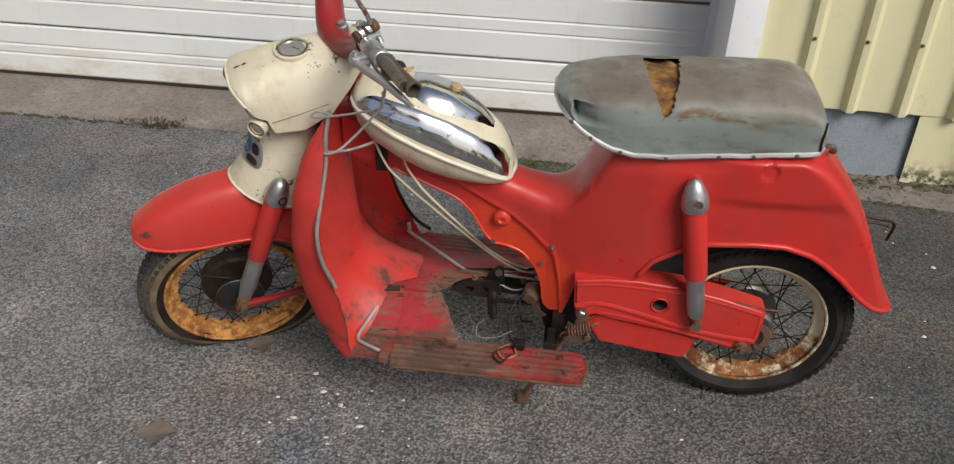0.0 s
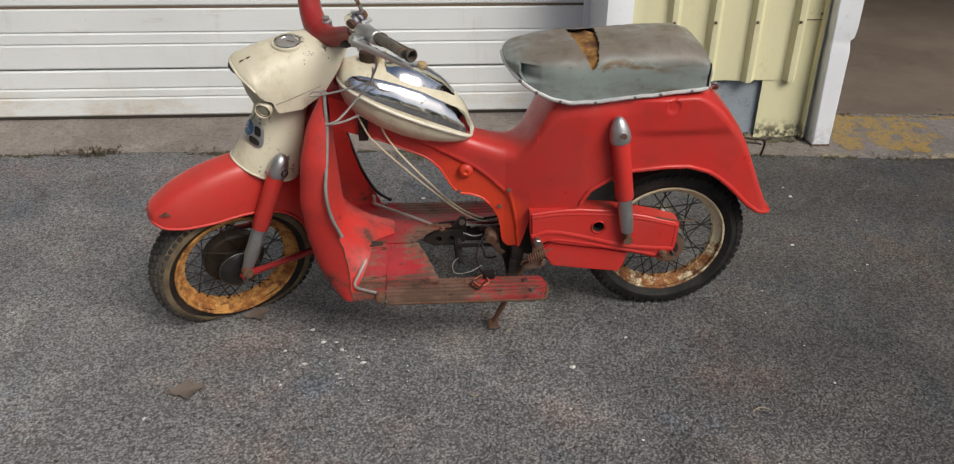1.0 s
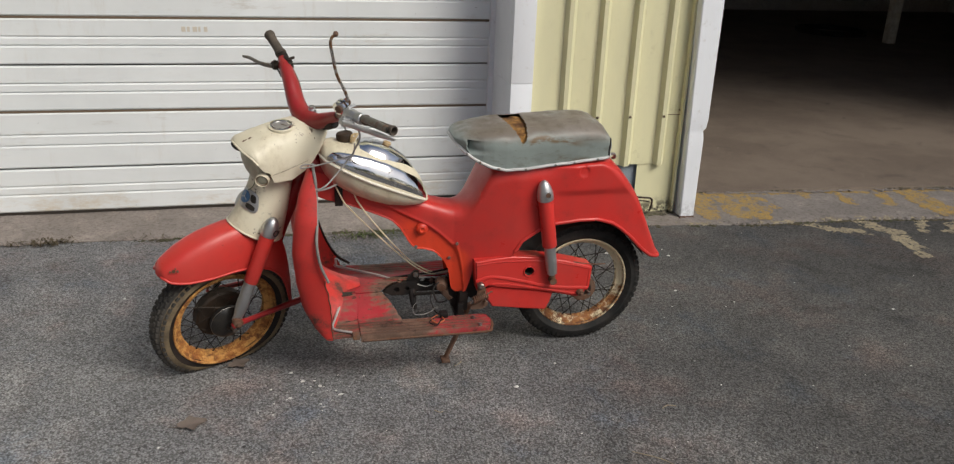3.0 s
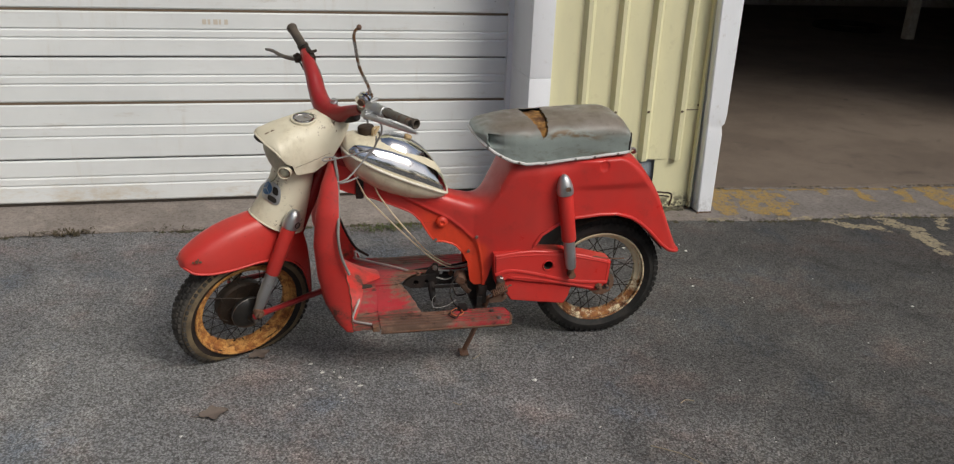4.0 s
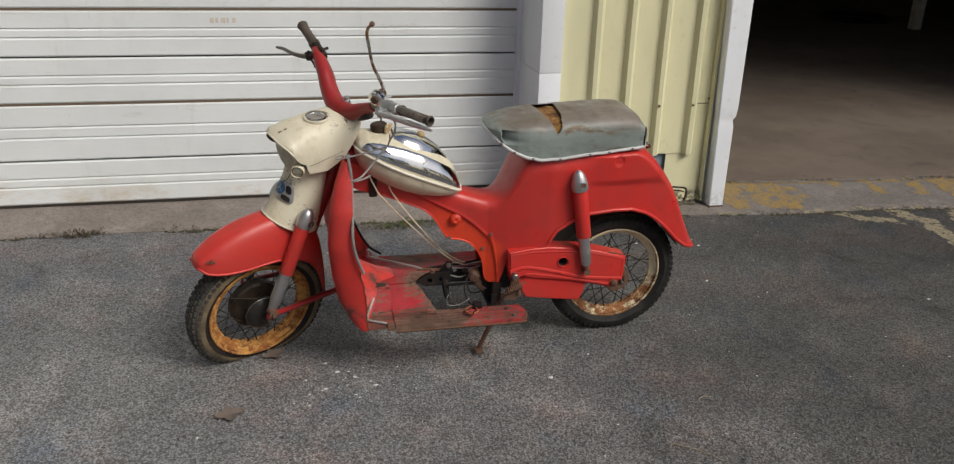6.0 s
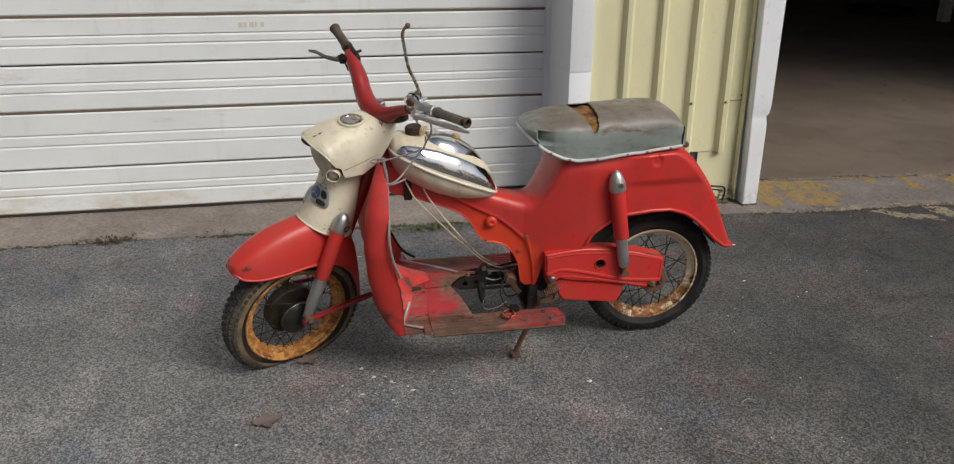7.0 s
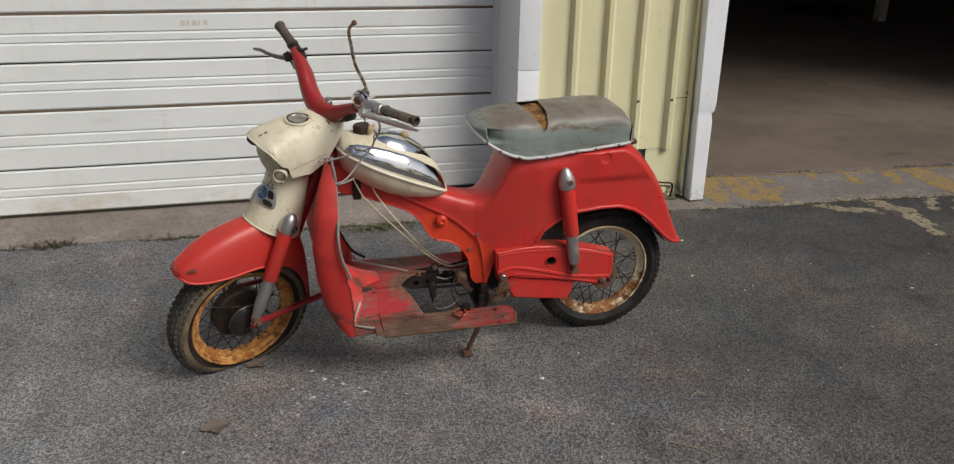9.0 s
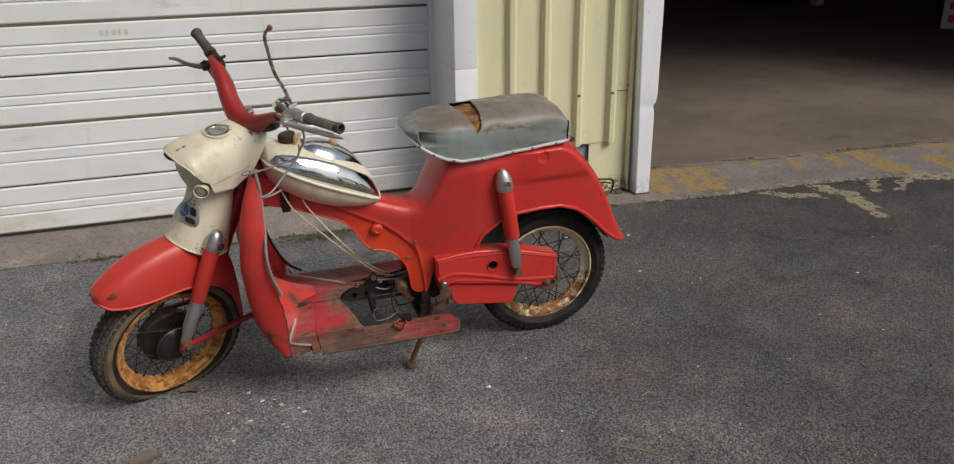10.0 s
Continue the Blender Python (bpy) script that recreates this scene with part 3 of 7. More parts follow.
def beige_mask(x, y):
    edge = apron_front(x)
    d = min([abs(y - edge - 0.012) * 1.1] + [seg_dist(x, y, a, b) - w for a, b, w in SPILLS])
    return d < 0.002 + 0.036 * fl(x, y, 15) and fl(x + 3, y, 34) > -0.40


blotches("spilled_marking", BEIGE_MARK, lambda x, y: apron_z(x, y) if y > apron_front(x) else 0.0016, (1.45, 4.0, 2.15, 2.95, 0.005), beige_mask, "worn beige paint spilled over the asphalt edge")


def rubble(name, mat, line, x0, x1, n, size, rise, seed, label):
    """Crumbs of broken surface scattered along a line."""
    rnd = random.Random(seed)
    bm = bmesh.new()
    for _ in range(n):
        x = rnd.uniform(x0, x1)
        if noise.noise((x * 1.7, seed, 0)) + 0.6 * noise.noise((x * 6.0, seed, 3)) < -0.12:
            continue
        y, z = line(x)
        y += rnd.gauss(0, size * 0.9)
        r = size * rnd.uniform(0.25, 1.0) ** 1.6
        turn = rnd.uniform(0, 3.14)
        ring = []
        for k in range(6):
            a = turn + 6.283 * k / 6
            ring.append(bm.verts.new((x + 1.7 * r * rnd.uniform(0.6, 1.2) * math.cos(a), y + r * rnd.uniform(0.6, 1.2) * math.sin(a), z - 0.002)))
        top = [bm.verts.new((v.co.x * 0.55 + x * 0.45, v.co.y * 0.55 + y * 0.45, z + rise * r / size * rnd.uniform(0.6, 1.2))) for v in ring]
        for k in range(6):
            bm.faces.new((ring[k], ring[(k + 1) % 6], top[(k + 1) % 6], top[k]))
        bm.faces.new(top)
    return tagged(part(name, bm, mat, None, "", None, 20), label, "", "", "stuff")


rubble("joint_crumbs", DIRT, lambda x: (apron_front(x) - 0.006, 0.002), -2.6, 3.6, 1500, 0.010, 0.004, 3, "dark dirt and crumbs in the joint before the concrete")
rubble("edge_crumbs", CONCRETE, lambda x: (apron_front(x) + 0.012, 0.008), -2.6, 3.6, 900, 0.012, 0.006, 5, "broken concrete crumbs along the apron edge")
rubble("sill_crumbs", DIRT, lambda x: (IN_Y - 0.062 * (x - 1.75) - 0.006, 0.040), 1.55, 4.0, 420, 0.006, 0.003, 9, "dark chips along the broken edge of the workshop floor")
rubble("sill_lip", CONCRETE, lambda x: (IN_Y - 0.062 * (x - 1.75) - 0.014, 0.037), 1.6, 4.0, 420, 0.009, 0.004, 12, "pale broken lip along the edge of the workshop floor")

# sectional door
DOOR_X0, DOOR_X1 = -4.6, 0.537
LINES = [0.050, 0.264, 0.538, 0.752, 0.968, 1.19, 1.41, 1.63, 1.85, 2.07, 2.29, 2.51]
sect = []
for k in range(len(LINES) - 1):
    z0, z1 = LINES[k] + (0.0 if k == 0 else 0.004), LINES[k + 1] - (0.004 if k % 2 == 0 else 0.008)
    h = z1 - z0
    g1, g2 = z1 - 0.388 * h, z1 - 0.585 * h
    prof = [(0.03, z0), (0.004, z0), (0.0, z0 + 0.006)]
    for g in (g2, g1):
        prof += [(0.0, g - 0.009), (0.0055, g - 0.001), (0.0055, g + 0.002), (0.0, g + 0.004)]
    prof += [(0.0, z1 - 0.006), (0.004, z1), (0.03, z1)]
    bm = bmesh.new()
    rows = []
    for x in np.linspace(DOOR_X0, DOOR_X1, 42):
        rows.append([(x, DOOR_Y + d + 0.0016 * noise.noise((x * 1.7, z * 2.0, k)), z) for d, z in prof])
    skin(bm, rows, False)
    sect.append((bm, k))
bm = bmesh.new()
box(bm, (DOOR_X0, DOOR_Y + 0.022, 0.05), (DOOR_X1, DOOR_Y + 0.05, 2.52))
door = structure("door_1", bm, DARK_GAP, "closed white sectional garage door, grimy along its bottom edge")
for b, k in sect:
    part("panel", b, DOOR, door, "", None, 12)
for z in LINES[2::2]:
    bm = bmesh.new()
    box(bm, (DOOR_X0, DOOR_Y + 0.003, z - 0.007), (DOOR_X1, DOOR_Y + 0.02, z + 0.003))
    part("weather_strip", bm, BROWN_GAP, door)
bm = bmesh.new()
box(bm, (DOOR_X0, DOOR_Y + 0.002, 0.038), (DOOR_X1, DOOR_Y + 0.026, 0.05))
part("bottom_seal", bm, DARK_GAP, door)
for x, w in ((-0.94, 0.018), (-0.915, 0.012), (-0.89, 0.02), (-0.865, 0.010), (-0.84, 0.016)):
    bm = bmesh.new()
    box(bm, (x, DOOR_Y - 0.0012, 0.905), (x + w, DOOR_Y + 0.001, 0.928))
    part("ghost_letter", bm, GREY_PRINT, door, "faint worn lettering")

# reveal, guide rail and white corner trim
bm = bmesh.new()
box(bm, (0.537, DOOR_Y - 0.03, 0.045), (0.562, DOOR_Y + 0.05, 2.6))
structure("door_rail", bm, TRIM, "white steel guide rail of the garage door")
for z0, z1 in ((0.04, 0.7145), (0.7165, 2.6)):
    bm = bmesh.new()
    box(bm, (0.560, FACE_Y - 0.006, z0), (0.668, FACE_Y + 0.03, z1), 0.003)
    box(bm, (0.560, FACE_Y + 0.028, z0), (0.575, DOOR_Y + 0.05, z1))
    structure("trim", bm, TRIM, "white sheet-metal corner trim beside the garage door")
bm = bmesh.new()
box(bm, (DOOR_X0 - 1.5, FACE_Y, 2.5), (0.66, DOOR_Y + 0.06, 4.2))
structure("wall_lintel", bm, YELLOW, "pale yellow wall above the garage door")
bm = bmesh.new()
box(bm, (DOOR_X0 - 3.0, FACE_Y, 0.0), (DOOR_X0 + 0.02, DOOR_Y + 0.06, 4.2))
structure("wall_west", bm, YELLOW, "pale yellow wall past the garage door")

# unseen dark wall, added to block light from the left
bm = bmesh.new()
box(bm, (-6.8, -24.0, 0.0), (-6.5, 2.9, 6.5))
structure("shade_wall", bm, DARK_WALL, "unseen dark wall added to darken left-facing surfaces")

# wall core, plinth and ribbed cladding
bm = bmesh.new()
box(bm, (0.57, 3.012, 0.0), (1.46, 3.30, 4.2))
structure("wall_pier", bm, DARK_WALL, "wall pier between the two doorways")
bm = bmesh.new()
rows = []
for x in np.linspace(0.57, 1.305, 30):
    rows.append([(x, 3.0 + 0.004 * noise.noise((x * 7, z * 7, 0)) - 0.03 * max(0, 0.07 - z), z) for z in np.linspace(0.0, 0.34, 16)])
skin(bm, rows, False)
structure("plinth", bm, PLINTH, "blue-grey painted masonry plinth, mossy at its foot", 60)


def clad_profile(x_lo, x_hi):
    pts = [(x_lo, 0.0)]
    for c in (0.83, 1.003, 1.178, 1.36):
        if x_lo < c < x_hi:
            pts += [(c - 0.012, 0.0), (c + 0.001, -0.030), (c + 0.022, -0.032), (c + 0.046, 0.0)]
    return pts + [(x_hi, 0.0)]


for z0, z1, off in ((0.29, 4.2, 0.0),):
    bm = bmesh.new()
    prof = clad_profile(0.66, 1.402)
    dense = []
    for (xa, ya), (xb, yb) in zip(prof, prof[1:]):
        dense += [(xa + (xb - xa) * t / 3, ya + (yb - ya) * t / 3) for t in range(3)]
    dense.append(prof[-1])
    zs = list(np.linspace(z0, 1.2, 14)) + [1.6, 2.4, z1]
    rows = [[(x + 0.002 * noise.noise((x * 6, z * 3, 1)), FACE_Y + 0.026 + y - off + 0.003 * noise.noise((x * 5, z * 2.2, 4)), z + (0.004 * noise.noise((x * 20, 0, 0)) if z == z0 else 0)) for x, y in dense] for z in zs]
    skin(bm, rows, False)
    thicken(bm, 0.0015)
    structure("wall_cladding", bm, YELLOW, "pale yellow ribbed sheet-metal cladding", 25)
for z0, z1, off in ((0.025, 0.56, 0.0), (0.548, 4.2, 0.003)):
    bm = bmesh.new()
    box(bm, (1.268 if z0 < 0.1 else 1.39, FACE_Y + 0.0305 - off, z0), (1.50, FACE_Y + 0.034 - off, z1))
    flashing = structure("flashing", bm, YELLOW, "flat pale yellow corner flashing, dirty at its foot")
bm = bmesh.new()
box(bm, (1.39, FACE_Y + 0.0268, 0.5445), (1.50, FACE_Y + 0.0300, 0.5475))
part("joint_line", bm, BROWN_GAP, flashing)
bm = bmesh.new()
box(bm, (1.470, FACE_Y - 0.004, 0.03), (1.4805, FACE_Y + 0.0268, 4.2), 0.002)
part("folded_edge", bm, YELLOW, flashing, "folded edge beside the jamb")
for i, c in enumerate((0.84, 1.012, 1.187, 1.369, 1.47)):
    bm = bmesh.new()
    y = FACE_Y - 0.0085 if i < 4 else FACE_Y + 0.026
    lathe(bm, [(0.0065, 0.004), (0.0065, 0.0), (0.004, -0.003), (0.0, -0.0035)], (c, y, 0.545 if i < 4 else 0.57), (0, 1, 0), 10, (False, True))
    tagged(part("screw", bm, SCREW), "rusty roofing screw in the yellow cladding", "screw", "cladding screws")

# white jamb of the open doorway, dented
bm = bmesh.new()
rows = []
for z in (0.022, 0.1, 0.2, 0.3, 0.38, 0.43, 0.46, 0.475, 0.49, 0.53, 0.6, 0.8, 1.1, 1.6, 2.4, 3.2):
    s = min(1.0, z / 1.1)
    dent = 0.5 * math.exp(-((z - 0.475) / 0.022) ** 2)
    wide = 0.012 * (1 if z > 0.48 else 0)
    xl, xr = 1.504 - 0.022 * s + 0.006 * dent, 1.578 + 0.004 * s + wide - 0.012 * dent
    yf = 2.900 + 0.012 * dent
    rows.append([(xl, FACE_Y + 0.10, z), (xl, yf + 0.004, z), (xl + 0.004, yf, z), (xr - 0.004, yf, z), (xr, yf + 0.004, z), (xr, FACE_Y + 0.35, z)])
skin(bm, rows, False)
thicken(bm, -0.003)
structure("door_jamb", bm, TRIM, "dented white steel jamb of the open doorway, rusting at its foot", 30)
bm = bmesh.new()
rows = [[(1.498 + 0.084 * t, 2.893 + 0.012 * abs(math.sin(9 * t)), z + 0.004 * noise.noise((t * 9, 0, 0))) for t in np.linspace(0, 1, 9)] for z in (0.010, 0.020)]
skin(bm, rows, False)
thicken(bm, 0.004)
structure("jamb_rust", bm, RUST, "rust at the foot of the white jamb")

# the dark workshop behind the open doorway
# unseen walls; pale inside and opened wide to bring light onto the floor
for name, lo, hi in (("wall_inside_west", (1.30, 3.30, 0.0), (1.47, 13.2, 4.2)), ("wall_inside_north", (1.30, 13.0, 0.0), (12.2, 13.2, 4.2)),
                     ("wall_inside_east", (12.0, 3.0, 0.0), (12.2, 13.2, 4.2)), ("wall_east", (6.2, 2.95, 0.0), (12.2, 3.25, 4.2)), ("wall_above_doorway", (1.46, 2.95, 3.3), (6.2, 3.25, 4.2))):
    bm = bmesh.new()
    box(bm, lo, hi)
    structure(name, bm, PALE_BOUNCE if "inside" in name else YELLOW, "unseen workshop wall, pale to bounce light" if "inside" in name else "pale yellow outside wall")
bm = bmesh.new()
box(bm, (-8.0, 2.9, 4.2), (12.4, 13.4, 4.4))
structure("ceiling", bm, PALE_BOUNCE, "unseen workshop ceiling and roof, pale to bounce light")
bm = bmesh.new()
box(bm, (7.46, 8.90, 0.048), (7.58, 9.02, 4.2), 0.01)
structure("post", bm, IVORY, "pale square timber post on the workshop floor")

carton = thing("carton", "white cardboard box with dark red print on the workshop floor", "box", pose(7.43, 6.51, 0.048, 0, 0, -48.6))
bm = bmesh.new()
box(bm, (-0.2, 0, 0), (0.55, 0.4, 0.5), 0.006)
part("carton_body", bm, CARD, carton)
for x, z, w, h in ((-0.14, 0.07, 0.13, 0.08), (-0.14, 0.21, 0.13, 0.08), (0.06, 0.07, 0.2, 0.08), (0.06, 0.21, 0.2, 0.08), (-0.14, 0.33, 0.10, 0.035)):
    bm = bmesh.new()
    box(bm, (x, -0.003, z), (x + w, 0.0, z + h))
    part("print", bm, PRINT, carton)
hose = thing("hose", "coiled black hose on the workshop floor", "hose", pose(7.3, 9.9, 0.06))
bm = bmesh.new()
tube(bm, [((0.45 + 0.03 * math.sin(3 * a)) * math.cos(a), 0.5 * math.sin(a), 0.02 * (a / 6.3)) for a in np.linspace(0, 18, 60)], 0.02, 6, 2)
part("hose_coil", bm, BLACK, hose)

# trees on the far side of the yard
rnd = random.Random(21)
bm = bmesh.new()
for k in range(26):
    cx, cy, ch = -34 + 2.7 * k + rnd.uniform(-0.8, 0.8), -19 + rnd.uniform(-3, 3), rnd.uniform(3.2, 6.5)
    tube(bm, [(cx, cy, 0), (cx + 0.1, cy, ch * 0.4), (cx, cy + 0.1, ch * 0.75)], [0.22, 0.16, 0.05], 6, 2)
    for _ in range(150):
        a, e, r = rnd.uniform(0, 6.283), rnd.uniform(-1.2, 1.5), rnd.uniform(0.4, 1.0) ** 0.5
        q = Vector((cx + 1.7 * r * math.cos(a) * math.cos(e), cy + 1.5 * r * math.sin(a) * math.cos(e), ch * 0.66 + ch * 0.42 * r * math.sin(e)))
        u = Vector((rnd.gauss(0, 1), rnd.gauss(0, 1), rnd.gauss(0, 1))).normalized()
        w = u.orthogonal().normalized() * rnd.uniform(0.15, 0.4)
        u = u * rnd.uniform(0.2, 0.5)
        vs = [bm.verts.new(p) for p in (q - u, q + w, q + u, q - w)]
        bm.faces.new(vs)
tagged(part("far_trees", bm, MOSS), "row of dark green trees across the yard", "trees", "", "stuff")

# litter and weeds
def leaf(x, y, turn, s, label):
    t = thing("leaf", label, "leaf", pose(x, y, 0.004, 0, 0, turn), "dead leaves")
    bm = bmesh.new()
    rows = []
    for i in range(9):
        u = i / 8
        w = s * 0.38 * math.sin(math.pi * min(1, u * 0.93 + 0.05)) * (1 + 0.22 * math.sin(17 * u) + 0.22 * math.sin(41 * u))
        rows.append([(s * (u - 0.5), w * k, 0.003 + 0.05 * s * abs(k) ** 1.5 + 0.025 * s * (1 + math.sin(5 * u + 2 * k))) for k in (-1, -0.5, 0, 0.5, 1)])
    skin(bm, rows, False)
    thicken(bm, 0.0008)
    part("blade", bm, LEAF, t)
    bm = bmesh.new()
    tube(bm, [(-0.5 * s, 0, 0.003), (-0.68 * s, 0.03 * s, 0.004), (-0.8 * s, 0.09 * s, 0.003)], 0.001, 5, 3)
    part("stalk", bm, LEAF, t)


leaf(-0.828, 1.390, 12, 0.085, "curled dry brown leaf on the asphalt")
leaf(-0.70, 1.735, 25, 0.075, "flattened brown leaf beside the front tyre")


def weeds(x, y, spread, n, mat, seed, label):
    rnd = random.Random(seed)
    t = thing("weed", label, "weed", pose(x, y, 0.003), "", "stuff")
    bm = bmesh.new()
    for _ in range(n):
        px_, py_ = rnd.gauss(0, spread), rnd.gauss(0, 0.022)
        a, h, b = rnd.uniform(0, 6.28), rnd.uniform(0.004, 0.02), rnd.uniform(0.015, 0.05)
        q = Vector((px_, py_, 0))
        d = Vector((math.cos(a), math.sin(a), 0))
        s = d.cross(Vector((0, 0, 1))) * rnd.uniform(0.0012, 0.003)
        m1, m2 = q + d * b * 0.5 + Vector((0, 0, h)), q + d * b + Vector((0, 0, h * 0.6))
        v = [bm.verts.new(p) for p in (q - s, q + s, m1 + s, m1 - s, m2)]
        bm.faces.new((v[0], v[1], v[2], v[3]))
        bm.faces.new((v[3], v[2], v[4]))
    part("stems", bm, mat, t)


weeds(-1.56, 2.995, 0.06, 150, WEED, 1, "dry weeds in the joint between asphalt and concrete")
weeds(-1.25, 2.98, 0.25, 40, WEED, 2, "sparse dry weeds along the concrete edge")
weeds(-0.10, 2.90, 0.10, 170, MOSS, 3, "low green weeds in the joint at the concrete edge")
weeds(0.45, 2.90, 0.12, 160, MOSS, 4, "low weeds at the edge of the concrete")
weeds(1.05, 2.945, 0.22, 260, MOSS, 5, "moss and weeds at the foot of the plinth")
bm = bmesh.new()
rows = []
for x in np.arange(0.60, 1.50, 0.012):
    row = []
    for k in range(9):
        t = k / 8
        n1 = noise.noise((x * 22, t * 3, 6)) + 0.6 * noise.noise((x * 60, t * 9, 2))
        row.append((x, 2.915 + 0.09 * t + 0.012 * noise.noise((x * 9, 0, 7)) * (1 - t), 0.008 + (0.030 + 0.012 * n1) * t ** 1.3 + 0.003 * n1))
    rows.append(row)
skin(bm, rows, False)
tagged(part("dirt_bank", bm, MOSSY), "dark mossy dirt heaped along the foot of the wall", "dirt", "", "stuff")

rnd = random.Random(8)
bm = bmesh.new()
for _ in range(330):
    if rnd.random() < 0.15:
        x, y = rnd.gauss(-0.47, 0.09), rnd.gauss(1.50, 0.06)
    else:
        x, y = rnd.uniform(-2.2, 2.8), rnd.uniform(-0.2, 2.7)
    s = rnd.uniform(0.0012, 0.0036) + 0.0075 * rnd.random() ** 6
    if 0.35 < x < 0.6 and 1.68 < y < 1.86:
        continue
    n = 6
    o = rnd.uniform(0, 6)
    vs = [bm.verts.new((x + s * rnd.uniform(0.5, 1.3) * math.cos(o + 6.283 * k / n), y + s * rnd.uniform(0.4, 1.1) * math.sin(o + 6.283 * k / n), 0.003)) for k in range(n)]
    top = bm.verts.new((x, y, 0.003 + s * 0.5))
    for k in range(n):
        bm.faces.new((vs[k], vs[(k + 1) % n], top))
tagged(part("grit", bm, CHIPWHITE), "scattered pale paint flecks and grit on the asphalt", "grit", "", "stuff")

# dry grass stalks and a pale scrap lying on the asphalt
for pts in ([(0.02, 1.60, 0), (0.04, 1.615, 0), (0.05, 1.63, 0)], [(0.43, 1.02, 0), (0.50, 0.97, 0), (0.545, 0.91, 0)], [(0.62, 1.22, 0), (0.645, 1.235, 0), (0.67, 1.225, 0)], [(-0.10, 1.34, 0), (-0.085, 1.325, 0), (-0.075, 1.33, 0)]):
    q = Vector(pts[1])
    t = thing("stalk", "short dry grass stalk lying on the asphalt", "stalk", pose(q.x, q.y, 0.004), "dry stalks")
    bm = bmesh.new()
    tube(bm, [Vector(p) - q for p in pts], 0.0014, 5, 4)
    part("stem", bm, STRAW, t)

# ---- the moped ----
# own axes: x to the rear, y to its right-hand side, z up; it leans a little on its stand
LEAN, STEER, RAKE = 4.2, 27.0, 21.0
ROOT = pose(0, 1.775, 0, LEAN, 0, 0)
moped = thing("moped", "old red and cream moped with torn grey seat and rusty wheels", "moped", ROOT)
HEAD = Vector((-0.425, 0, 0.88))
ST = Matrix.Translation(HEAD) @ Matrix.Rotation(radians(STEER), 4, Vector((math.sin(radians(RAKE)), 0, math.cos(radians(RAKE))))) @ Matrix.Translation(-HEAD)


def mirror_y(pts):
    return [(x, -y, z) for x, y, z in pts]


